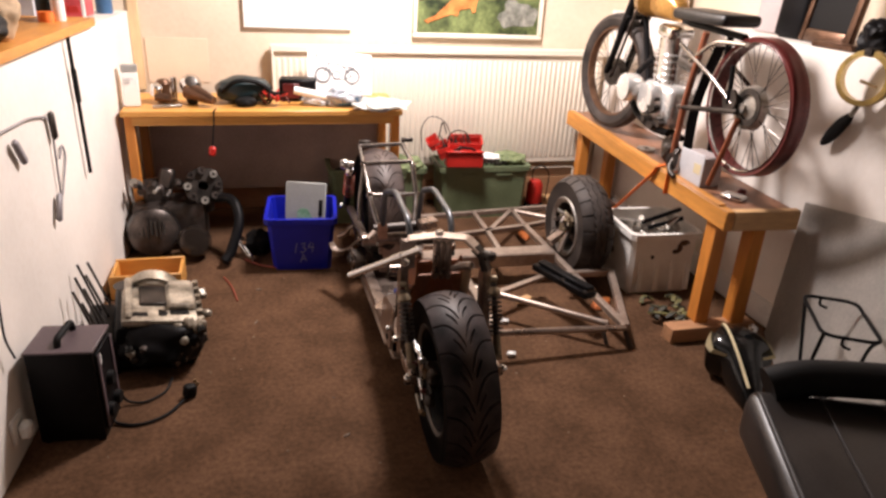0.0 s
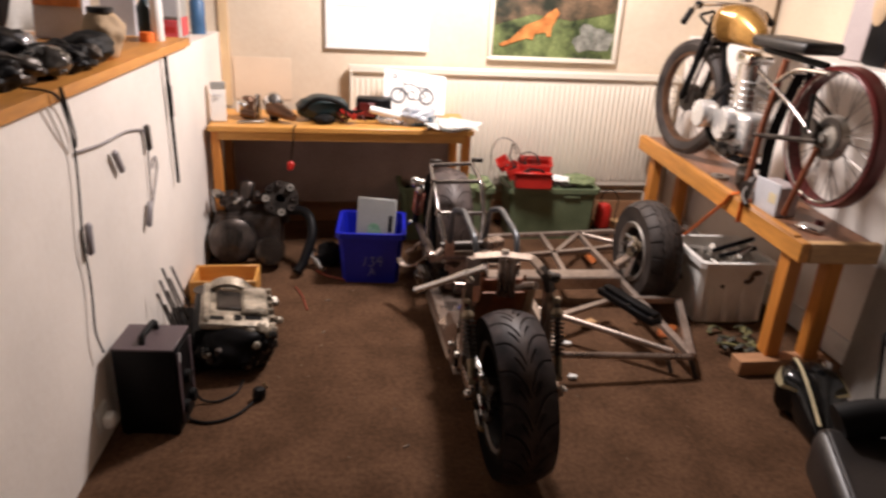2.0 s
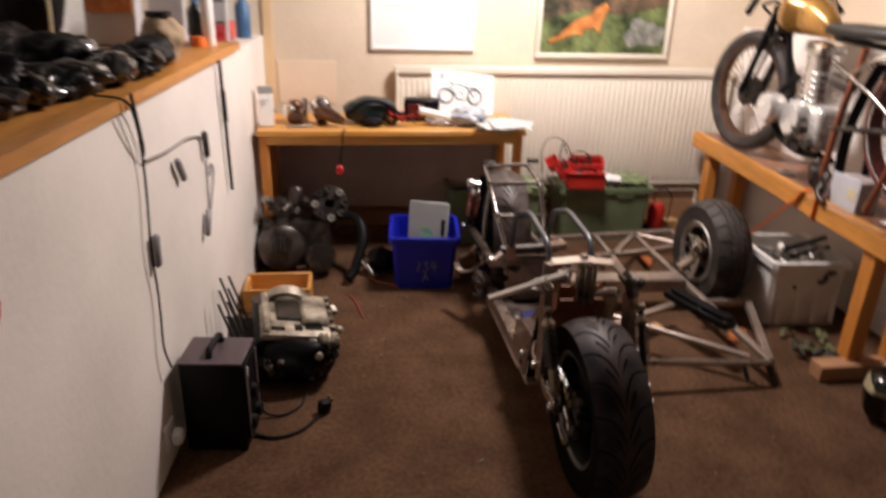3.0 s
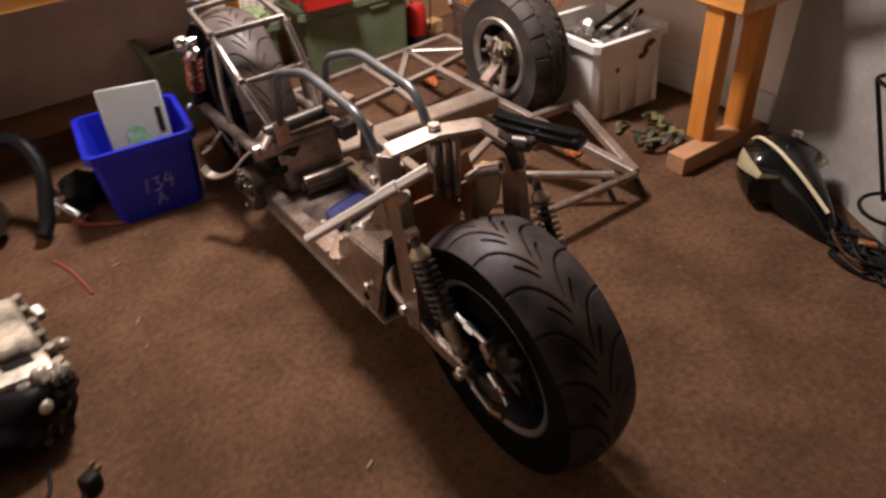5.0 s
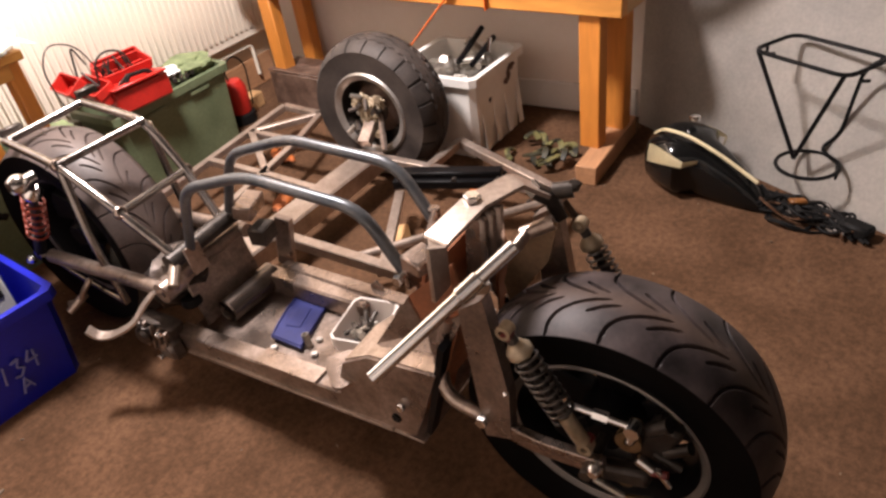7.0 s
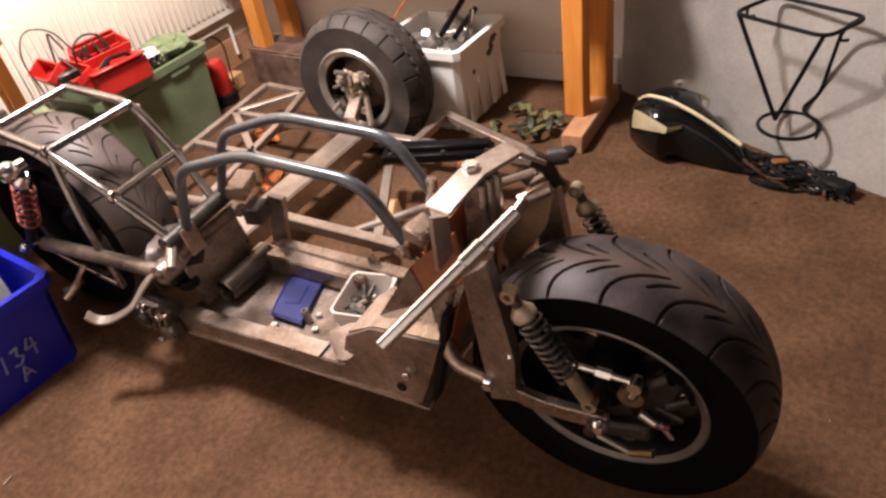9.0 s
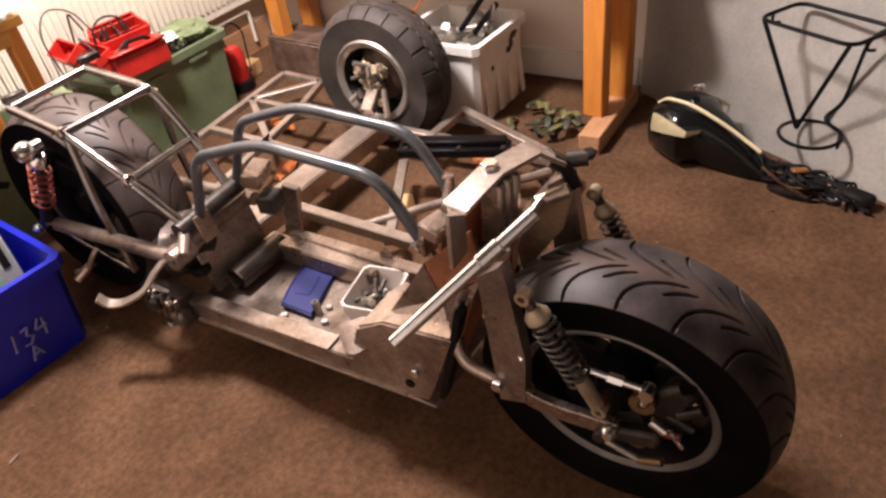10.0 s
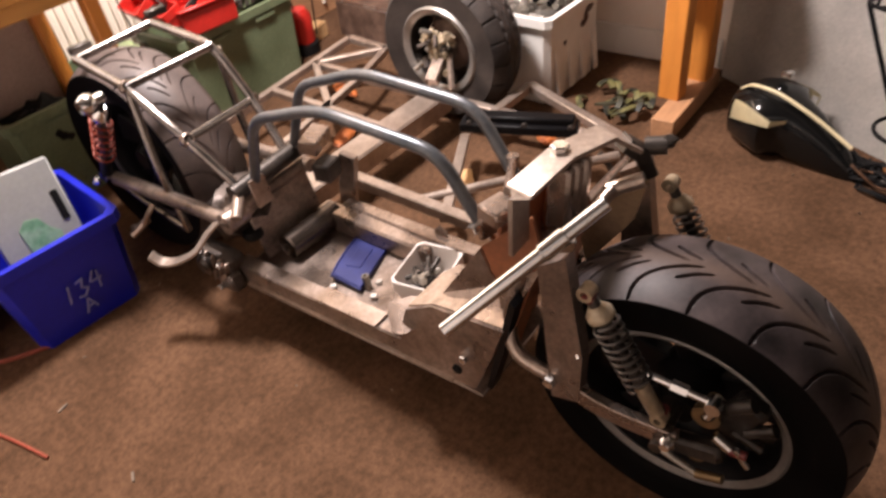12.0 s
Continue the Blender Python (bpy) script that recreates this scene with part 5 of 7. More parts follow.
blob(bm, (2.19, 4.68, 0.37), (0.07, 0.05, 0.02), 44, 0.4, 3, 4)
solo("white_rag", bm, PAPER, "crumpled white rag on the tools", "rag")
bm = nb()
for i in range(6):
    cyl(bm, (2.12 + 0.03 * i, 4.60, 0.345 + 0.004 * (i % 3)), (2.20 + 0.035 * i, 4.72, 0.35 + 0.006 * (i % 2)), 0.009, 8)
solo("hand_tools", bm, DARK, "dark hand tools lying in the storage box", "tools", kind="stuff")
bm = nb()
blob(bm, (1.35, 4.70, 0.20), (0.12, 0.10, 0.12), 47, 0.4, 2.6, 4)
solo("dark_cloth", bm, BLACK_MATT, "dark cloth in the open storage box", "cloth")

tb = thing("toolbox", (1.98, 4.62, 0.345), "red metal cantilever toolbox standing open with tools", "toolbox")
part("tray", box(nb(), (1.995, 4.575, 0.392), (0.225, 0.10, 0.085), (0, 0, -6), 0.006), RED, tb)
part("lid", box(nb(), (1.99, 4.565, 0.440), (0.228, 0.105, 0.010), (-9, 0, -6), 0.003), RED, tb, "scuffed red lid")


def open_tray(c, size, rot):
    bm = nb()
    crate(bm, -size[0] / 2, size[0] / 2, -size[1] / 2, size[1] / 2, 0.0, size[2], 0.003, 0.98, 0.003, 0.0, 0.006)
    for v in bm.verts:
        v.co = pose(*c, *rot) @ v.co
    return bm


for c, size, rot in (((2.02, 4.665, 0.415), (0.20, 0.085, 0.075), (16, 0, -6)), ((1.895, 4.655, 0.400), (0.075, 0.19, 0.065), (0, -20, -8)), ((1.86, 4.735, 0.430), (0.07, 0.15, 0.055), (0, -34, -8)), ((2.05, 4.73, 0.43), (0.19, 0.075, 0.06), (28, 0, -6))):
    part("tray", open_tray(c, size, rot), RED, tb)
for y in (4.56, 4.70):
    part("link_arm", box(nb(), (1.925, y, 0.445), (0.11, 0.004, 0.014), (0, -28, -7), 0.001), DARK, tb)
part("handle", sweep(nb(), [(1.90, 4.64, 0.45), (1.915, 4.645, 0.53), (1.97, 4.64, 0.555), (2.035, 4.63, 0.53), (2.045, 4.625, 0.45)], 0.004, 8, 0.04), DARK, tb)
part("grip", sweep(nb(), [(1.95, 4.55, 0.445), (1.965, 4.55, 0.468), (2.04, 4.54, 0.462), (2.06, 4.535, 0.436)], 0.008, 8, 0.02), BLACK_MATT, tb)
bm = nb()
random.seed(8)
for i in range(9):
    x = 1.89 + 0.021 * i
    part("tool", cyl(nb(), (x, 4.63, 0.45), (x + random.uniform(-0.03, 0.03), 4.64 + random.uniform(-0.03, 0.04), 0.50 + random.random() * 0.04), 0.004, 7), DARK, tb)
bm = nb()
sweep(bm, [(1.80, 4.66, 0.43), (1.85, 4.64, 0.475), (1.90, 4.66, 0.45)], 0.003, 6, 0.03)
sweep(bm, [(1.755, 4.66, 0.42), (1.745, 4.68, 0.56), (1.80, 4.69, 0.635), (1.90, 4.69, 0.60), (1.95, 4.68, 0.47)], 0.003, 6, 0.07)
sweep(bm, [(1.86, 4.70, 0.46), (1.885, 4.70, 0.60), (1.91, 4.69, 0.52)], 0.004, 6, 0.03)
part("wire", bm, DARK, tb)

jug = thing("fuel_can", (2.55, 4.72, 0.0), "small red can with a wire handle beside the storage box", "can")
part("body", lathe(nb(), [(0, 0), (0.05, 0), (0.052, 0.01), (0.052, 0.12), (0.035, 0.15), (0, 0.155)], (2.53, 4.70, 0.05), (0, 0, 1), 24), RED, jug)
part("base", lathe(nb(), [(0, 0), (0.062, 0), (0.062, 0.045), (0.05, 0.05), (0, 0.05)], (2.53, 4.70, 0.0), (0, 0, 1), 24), BLACK_MATT, jug)
part("handle", sweep(nb(), [(2.51, 4.70, 0.20), (2.50, 4.70, 0.27), (2.56, 4.69, 0.31), (2.62, 4.69, 0.25), (2.61, 4.70, 0.05)], 0.004, 7, 0.04), BLACK_MATT, jug)
bm = nb()
box(bm, (2.64, 4.76, 0.035), (0.14, 0.07, 0.07), (0, 0, 6), 0.005)
solo("wood_block", bm, PINE_PALE, "short pale wooden block on the carpet", "block")

# old engine beside the wall
eng = thing("engine", (0.36, 4.30, 0.0), "oily old twin-cylinder engine with a finned head", "engine")
bm = nb()
lathe(bm, [(0, -0.07), (0.10, -0.07), (0.125, -0.05), (0.13, 0.0), (0.12, 0.05), (0.09, 0.07), (0, 0.07)], (0.25, 4.28, 0.13), (0.2, -1, 0.2), 32)
box(bm, (0.33, 4.42, 0.14), (0.36, 0.22, 0.24), bevel=0.03, seg=2)
part("crankcase", bm, ALLOY_OLD, eng)
bm = nb()
lathe(bm, [(0, -0.09), (0.05, -0.09), (0.082, -0.05), (0.085, 0.0), (0.07, 0.05), (0, 0.06)], (0.455, 4.18, 0.10), (0.1, -1, 0.35), 30)
part("dynamo_cover", bm, DARK_GLOSS, eng, "round dark cover with a worn shine")
for k in range(6):
    bm = nb()
    lathe(bm, [(0.028, -0.006), (0.10 - 0.004 * (k % 2), -0.006), (0.10, 0.0), (0.028, 0.0)], V((0.505, 4.38, 0.33)) + V((0.1, -0.75, 0.35)).normalized() * (k * 0.016 - 0.05), (0.1, -0.75, 0.35), 9, closed=True)
    part("head_fin", bm, DARK, eng)
for k in range(8):
    bm = nb()
    a = 2 * math.pi * k / 8
    ax, s, u = basis((0.1, -0.75, 0.35))
    p = V((0.505, 4.38, 0.33)) + s * math.cos(a) * 0.078 + u * math.sin(a) * 0.078 + ax * 0.035
    lathe(bm, [(0.008, 0), (0.020, 0), (0.020, 0.022), (0.008, 0.022)], p, ax, 10, closed=True)
    part("valve_guide", bm, (ALLOY, ALLOY_OLD, ALLOY_OLD)[k % 3], eng)
bm = nb()
cyl(bm, (0.49, 4.42, 0.20), (0.505, 4.40, 0.32), 0.06, 20)
part("barrel", bm, DARK, eng)
bm = nb()
random.seed(21)
box(bm, (0.25, 4.42, 0.30), (0.10, 0.12, 0.10), (10, 0, 15), 0.012)
part("rocker_box", bm, ALLOY_OLD, eng)
part("rocker_box", box(nb(), (0.32, 4.44, 0.36), (0.07, 0.07, 0.11), (-15, 10, -10), 0.012), ALLOY_OLD, eng)
for k in range(10):
    p = V((random.uniform(0.17, 0.38), random.uniform(4.30, 4.42), random.uniform(0.25, 0.38)))
    part("stub_pipe", cyl(nb(), p, p + V((random.uniform(-0.03, 0.03), -0.04, random.uniform(-0.02, 0.03))), random.uniform(0.010, 0.024), 10), (ALLOY_OLD, DARK, ALLOY)[k % 3], eng)
bm = nb()
for k in range(7):
    cyl(bm, (0.19 + 0.02 * k, 4.225, 0.20 + 0.012 * (k % 2)), (0.195 + 0.02 * k, 4.20, 0.14 - 0.012 * (k % 3)), 0.006, 8)
part("fins", bm, DARK, eng)
part("exhaust_stub", sweep(nb(), [(0.54, 4.36, 0.27), (0.66, 4.28, 0.30), (0.69, 4.18, 0.20), (0.63, 4.08, 0.06), (0.60, 4.05, 0.035)], 0.026, 14, 0.09), BLACK, eng, "curved black pipe")
bm = nb()
box(bm, (0.30, 4.43, 0.012), (0.34, 0.20, 0.024), bevel=0.004)
part("base", bm, DARK, eng)
bm = nb()
blob(bm, (0.775, 4.25, 0.06), (0.075, 0.10, 0.06), 51, 0.3, 2.2, 3)
solo("black_bag", bm, BLACK_MATT, "black cloth bag slumped on the carpet", "bag")
bm = nb()
cyl(bm, (0.67, 4.20, 0.08), (0.735, 4.115, 0.016), 0.014, 12)
cyl(bm, (0.69, 4.23, 0.085), (0.70, 4.16, 0.09), 0.012, 12)
lathe(bm, [(0.008, 0), (0.018, 0), (0.018, 0.03), (0.008, 0.03)], (0.735, 4.115, 0.018), (0.3, -0.8, 0.1), 14, closed=True)
solo("chrome_fitting", bm, CHROME, "bright chrome pipe fitting on the carpet", "fitting")

# crankcase with studs
cc = thing("crankcase", (0.36, 3.32, 0.0), "alloy engine crankcase half with long studs, on the carpet", "engine case")
CM = pose(0.365, 3.33, 0.0, 0, 0, 8)


def in_case(bm):
    for v in bm.verts:
        v.co = CM @ v.co
    return bm


bm = nb()
box(bm, (0, 0.02, 0.095), (0.30, 0.40, 0.19), (0, 5, 0), 0.03, 2)
blob(bm, (0.02, -0.12, 0.10), (0.17, 0.14, 0.10), 61, 0.18, 2.4, 4)
box(bm, (-0.19, -0.01, 0.075), (0.12, 0.36, 0.13), (0, 8, 0), 0.02, 2)
part("case", in_case(bm), [BLACK], cc, "blackened lower casing")
bm = nb()
box(bm, (0.02, 0.0, 0.195), (0.27, 0.36, 0.03), (0, 9, 0), 0.01, 2)
lathe(bm, [(0.085, -0.02), (0.105, -0.02), (0.105, 0.03), (0.085, 0.03)], (0.0, 0.15, 0.165), (0.15, 1, 0.3), 30, closed=True)
box(bm, (-0.09, 0.0, 0.225), (0.03, 0.34, 0.04), (0, 9, 0), 0.008)
box(bm, (0.10, 0.02, 0.20), (0.11, 0.24, 0.045), (0, 12, 0), 0.012)
for k in range(6):
    cyl(bm, (0.165, -0.17 + 0.065 * k, 0.12), (0.165, -0.17 + 0.065 * k, 0.195), 0.013, 10)
    blob(bm, (0.06 + 0.02 * k, -0.185, 0.16 + 0.01 * (k % 2)), (0.024, 0.022, 0.024), k, 0.3, 3, 2)
part("joint_face", in_case(bm), CASE_FACE, cc, "pale beige alloy joint face")
bm = nb()
box(bm, (0.0, 0.02, 0.2155), (0.10, 0.16, 0.02), (0, 9, 0), 0.006)
lathe(bm, [(0, 0), (0.045, 0), (0.045, 0.004), (0, 0.004)], (-0.10, 0.13, 0.225), (0, 0, 1), 24)
part("bore", in_case(bm), DARK, cc)
# solid black blocks in the joint face, drawn as the shade of recesses
for x, y, sx, sy in ((0.09, -0.11, 0.07, 0.05), (0.10, 0.10, 0.06, 0.07), (-0.05, -0.13, 0.06, 0.03), (0.03, -0.12, 0.03, 0.05)):
    part("recess", in_case(box(nb(), (x, y, 0.211 - 0.16 * x), (sx, sy, 0.012), (0, 9, 0), 0.004)), BLACK, cc, "thin black block standing for a shaded recess")
for k in range(7):
    bm = nb()
    x, y = (-0.195 if k % 2 else -0.165), -0.19 + 0.06 * k
    cyl(bm, (x, y, 0.12), (x - 0.060, y - 0.01, 0.20 + 0.13 + 0.02 * (k % 2)), 0.005, 8)
    part("stud", in_case(bm), DARK, cc)
random.seed(37)
for k in range(16):
    bm = nb()
    x, z = random.uniform(-0.10, 0.17), random.uniform(0.05, 0.17)
    y = -0.215 - 0.035 * math.cos((x - 0.02) * 9)
    lathe(bm, [(0, 0), (0.016, 0), (0.018, 0.012), (0.011, 0.024), (0, 0.026)], (x, y + 0.02, z), (random.uniform(-0.4, 0.4), -1, random.uniform(-0.2, 0.5)), 12)
    part("boss", in_case(bm), (BLACK_GLOSS, ALLOY_OLD, BLACK, CASE_FACE)[k % 4], cc)
for x, y, z, rx in ((0.185, 0.08, 0.17, 30), (0.19, -0.06, 0.15, -20), (0.12, -0.19, 0.19, 60)):
    part("lug", in_case(box(nb(), (x, y, z), (0.035, 0.045, 0.03), (rx, 10, 20), 0.008)), CASE_FACE, cc)
wc = thing("wooden_box", (0.27, 3.92, 0.0), "shallow pale wooden box against the wall", "box")
for c, s in (((0.27, 3.775, 0.0575), (0.31, 0.016, 0.115)), ((0.27, 3.965, 0.0575), (0.31, 0.016, 0.115)), ((0.123, 3.87, 0.055), (0.016, 0.174, 0.11)), ((0.417, 3.87, 0.055), (0.016, 0.174, 0.11))):
    part("side_board", box(nb(), c, s, bevel=0.003), PINE_X, wc)
part("bottom_board", box(nb(), (0.27, 3.87, 0.012), (0.278, 0.174, 0.012), bevel=0.002), PINE_PALE, wc)

# welder
wd = thing("welding_set", (0.175, 2.83, 0.0), "black sheet-metal welding set with a top handle", "welder")
WM = pose(0.178, 2.838, 0.0, 0, 0, -6)


def in_weld(bm):
    for v in bm.verts:
        v.co = WM @ v.co
    return bm


part("case", in_weld(box(nb(), (0, 0, 0.17), (0.20, 0.17, 0.33), bevel=0.006, seg=2)), BLACK, wd)
part("lid", in_weld(box(nb(), (0, 0, 0.337), (0.206, 0.176, 0.008), bevel=0.003)), PURPLE, wd)
part("handle", in_weld(sweep(nb(), [(-0.01, -0.05, 0.34), (-0.01, -0.045, 0.365), (0.0, 0.05, 0.375), (0.0, 0.06, 0.34)], 0.011, 10, 0.02)), BLACK_MATT, wd)
fp2 = part("front_panel", in_weld(box(nb(), (0.103, 0, 0.18), (0.008, 0.145, 0.28), bevel=0.002)), BLACK, wd)
for y in (-0.062, 0.062):
    part("trim", in_weld(box(nb(), (0.109, y, 0.18), (0.004, 0.018, 0.27), bevel=0.001)), PURPLE, fp2, "purplish trim strip")
for y, z in ((-0.035, 0.09), (0.035, 0.09), (0.0, 0.19)):
    part("dial", in_weld(lathe(nb(), [(0, 0), (0.025, 0), (0.022, 0.018), (0, 0.018)], (0.107, y, z), (1, 0, 0), 18)), BLACK_MATT, fp2)
part("clamp_label", in_weld(box(nb(), (0.108, -0.055, 0.29), (0.003, 0.025, 0.035), bevel=0)), PAPER, fp2)
for x, y in ((-0.08, -0.07), (0.08, -0.07), (-0.08, 0.07), (0.08, 0.07)):
    part("foot", in_weld(lathe(nb(), [(0, 0), (0.012, 0), (0.012, 0.008), (0, 0.008)], (x, y, 0.0), (0, 0, 1), 12)), BLACK_MATT, wd)
cord = thing("power_cord", (0.4, 2.9, 0.0), "black mains cord with a plug lying on the carpet", "power cord")
part("cord", sweep(nb(), [(0.285, 2.86, 0.05), (0.27, 2.83, 0.008), (0.35, 2.795, 0.006), (0.44, 2.83, 0.006), (0.50, 2.925, 0.01)], 0.0055, 8, 0.06), BLACK_MATT, cord)
part("cord", sweep(nb(), [(0.28, 2.92, 0.10), (0.30, 2.935, 0.012), (0.36, 2.925, 0.006), (0.43, 2.98, 0.006), (0.44, 3.07, 0.008)], 0.0045, 8, 0.06), BLACK_MATT, cord)
bm = nb()
box(bm, (0.513, 2.945, 0.026), (0.045, 0.04, 0.05), (0, 10, 35), 0.012, 2)
part("plug", bm, BLACK_MATT, cord)
bm = nb()
for k in (-0.01, 0.01):
    box(bm, (0.535 + k * 0.5, 2.962 - k, 0.048), (0.012, 0.006, 0.014), (0, 0, 35), 0.001)
part("pins", bm, BRASS, cord)
sk = thing("wall_socket", (left_x(2.70) + 0.01, 2.70, 0.06), "white plug in a low wall socket", "socket")
part("faceplate", box(nb(), (left_x(2.70) + 0.006, 2.70, 0.12), (0.012, 0.085, 0.085), (0, 0, -3), 0.003), WHITE, sk)
part("plug", box(nb(), (left_x(2.70) + 0.030, 2.70, 0.11), (0.036, 0.045, 0.05), (0, 0, -3), 0.008), WHITE, sk)

# ---- on and over the low wall ----
rod = thing("hanging_rod", (0.085, 3.78, 0.6), "thin black rod hanging from the ledge", "rod")
rx = left_x(3.78) + 0.02
part("shaft", cyl(nb(), (rx, 3.79, 0.60), (rx, 3.765, 1.155), 0.0075, 10), BLACK_MATT, rod)
part("sleeve", cyl(nb(), (rx, 3.782, 0.90), (rx, 3.777, 1.03), 0.011, 12), BLACK_MATT, rod)
wx = left_x(2.78) + 0.016
loop = thing("cable_loop", (wx, 2.78, 0.35), "black cable looped over the ledge and hanging down", "cable")
part("lead", sweep(nb(), [(wx - 0.05, 2.62, 1.205), (wx + 0.02, 2.66, 1.19), (wx + 0.012, 2.735, 1.07), (wx, 2.785, 1.0), (wx, 2.80, 1.03), (wx + 0.004, 2.76, 1.13), (wx + 0.016, 2.70, 1.195)], 0.0032, 8, 0.04), BLACK_MATT, loop)
part("lead", sweep(nb(), [(wx + 0.016, 2.69, 1.195), (wx + 0.008, 2.74, 1.10), (wx, 2.775, 1.0), (wx, 2.765, 0.90), (wx, 2.73, 0.74), (wx - 0.002, 2.75, 0.58), (wx, 2.715, 0.42), (wx + 0.01, 2.735, 0.345)], 0.0034, 8, 0.06), BLACK_MATT, loop)
# hung lead and dark clamp; some grey shapes are modelled cable shadows
hook = thing("lead_and_shadows", (0.07, 3.2, 0.55), "thin lead with a dark clamp on the wall, grey parts coloured like cable shadows", "cable")
hx = left_x(3.2) + 0.012
part("lead", sweep(nb(), [(hx - 0.02, 2.80, 0.99), (hx - 0.012, 3.0, 0.965), (hx, 3.25, 0.955), (hx + 0.004, 3.40, 0.925), (hx + 0.014, 3.44, 0.90)], 0.0038, 8, 0.06), SHADOW_GREY, hook)
part("lead", sweep(nb(), [(hx + 0.014, 3.44, 0.87), (hx + 0.012, 3.43, 0.74), (hx + 0.01, 3.42, 0.60), (hx + 0.012, 3.48, 0.66), (hx + 0.014, 3.56, 0.74), (hx + 0.014, 3.53, 0.80), (hx + 0.012, 3.48, 0.75)], 0.0038, 8, 0.05), SHADOW_GREY, hook)
for y, z, r in ((3.44, 0.885, 4), (3.10, 0.88, 35), (2.78, 0.72, -5), (3.36, 0.60, -30)):
    bm = nb()
    box(bm, (left_x(y) + 0.018, y, z), (0.020, 0.030, 0.105), (r, 0, -3), 0.008)
    part("clamp", bm, SHADOW_GREY if r != 4 else DARK, hook)
pk = thing("crisp_packet", (0.01, 1.92, 0.9), "red and white printed packet hanging below the ledge", "packet")
bm = nb()
blob(bm, (0.015, 1.90, 1.03), (0.018, 0.055, 0.125), 71, 0.15, 2, 4, (0, 0, -3))
part("pouch", bm, PAPER, pk)
for nm, z, h, m in (("red_print", 1.10, 0.045, PINK_RED), ("blue_print", 1.04, 0.05, BLUE_PRINT), ("red_print", 0.965, 0.04, PINK_RED)):
    bm = nb()
    blob(bm, (0.0225, 1.905, z), (0.014, 0.042, h), int(z * 70), 0.12, 2, 3, (0, 0, -3))
    part(nm, bm, m, pk)
# clutter on the ledge
LZ = 1.189


def put(name, x, y, parts, label, category):
    t = thing(name, (x, y, LZ), label, category)
    for n, b, m in parts:
        part(n, b, m, t)
    return t


bottle("spray_bottle", 0.03, 4.02, LZ, 0.026, 0.27, WHITE, WHITE, "tall white plastic bottle on the ledge")
bottle("glue_bottle", -0.03, 4.07, LZ, 0.035, 0.20, TEAL, BLUE_PRINT, "dark green bottle with a blue cap on the ledge")
bottle("blue_bottle", 0.07, 4.78, 1.154, 0.04, 0.24, BLUE_PRINT, BLUE, "blue plastic bottle on the ledge")
put("tin", -0.005, 3.96, [("body", lathe(nb(), [(0, 0), (0.03, 0), (0.03, 0.04), (0, 0.04)], (-0.005, 3.96, LZ), (0, 0, 1), 20), ORANGE)], "small orange tin on the ledge", "tin")
dbx = thing("drawer_box", (-0.02, 4.42, 1.154), "clear plastic drawer box of red-labelled parts", "parts box")
part("case", box(nb(), (-0.035, 4.50, 1.314), (0.175, 0.15, 0.32), (0, 0, -3), 0.004), GREY, dbx)
for k in range(3):
    part("drawer_front", box(nb(), (-0.035, 4.421, 1.205 + 0.10 * k), (0.145, 0.008, 0.085), (0, 0, -3), 0.003), (PINK_RED, LILAC, LILAC)[k], dbx)
part("label_strip", box(nb(), (-0.035, 4.4155, 1.20), (0.12, 0.003, 0.03), (0, 0, -3), 0.001), RED, dbx)
for x in (-0.1145, 0.0445):
    part("side_post", box(nb(), (x, 4.419, 1.314), (0.014, 0.012, 0.316), (0, 0, -3), 0.002), WHITE, dbx)
part("side_label", box(nb(), (0.0555, 4.50, 1.215), (0.004, 0.12, 0.09), (0, 0, -3), 0.001), PINK_RED, dbx)
boot = thing("glove", (0.0, 3.40, LZ), "pale stained work glove with a dark open cuff", "glove")
bm = nb()
blob(bm, (-0.005, 3.36, LZ + 0.085), (0.07, 0.085, 0.085), 81, 0.18, 2, 4)
part("palm", bm, CARD, boot)
bm = nb()
blob(bm, (-0.01, 3.20, LZ + 0.055), (0.072, 0.12, 0.058), 82, 0.2, 2, 4)
part("cuff", bm, BLACK_MATT, boot)
part("band", lathe(nb(), [(0, 0), (0.045, 0), (0.045, 0.018), (0, 0.02)], (-0.005, 3.36, LZ + 0.158), (0, 0, 1), 20), LEATHER, boot)
hm = thing("goggles", (0.0, 2.85, LZ), "grey rubber goggles with a smoky lens on the ledge", "goggles")
bm = nb()
blob(bm, (-0.02, 2.88, LZ + 0.05), (0.06, 0.085, 0.045), 83, 0.2, 2, 4)
part("lens", bm, GLASS_DARK, hm)
bm = nb()
blob(bm, (0.0, 3.05, LZ + 0.04), (0.05, 0.10, 0.038), 84, 0.25, 2, 4)
part("strap", bm, BLACK_MATT, hm)
bm = nb()
blob(bm, (-0.17, 3.02, LZ + 0.055), (0.085, 0.10, 0.058), 85, 0.22, 2, 4)
solo("visor", bm, VISOR, "smoky grey visor shell among the parts", "visor")
random.seed(31)
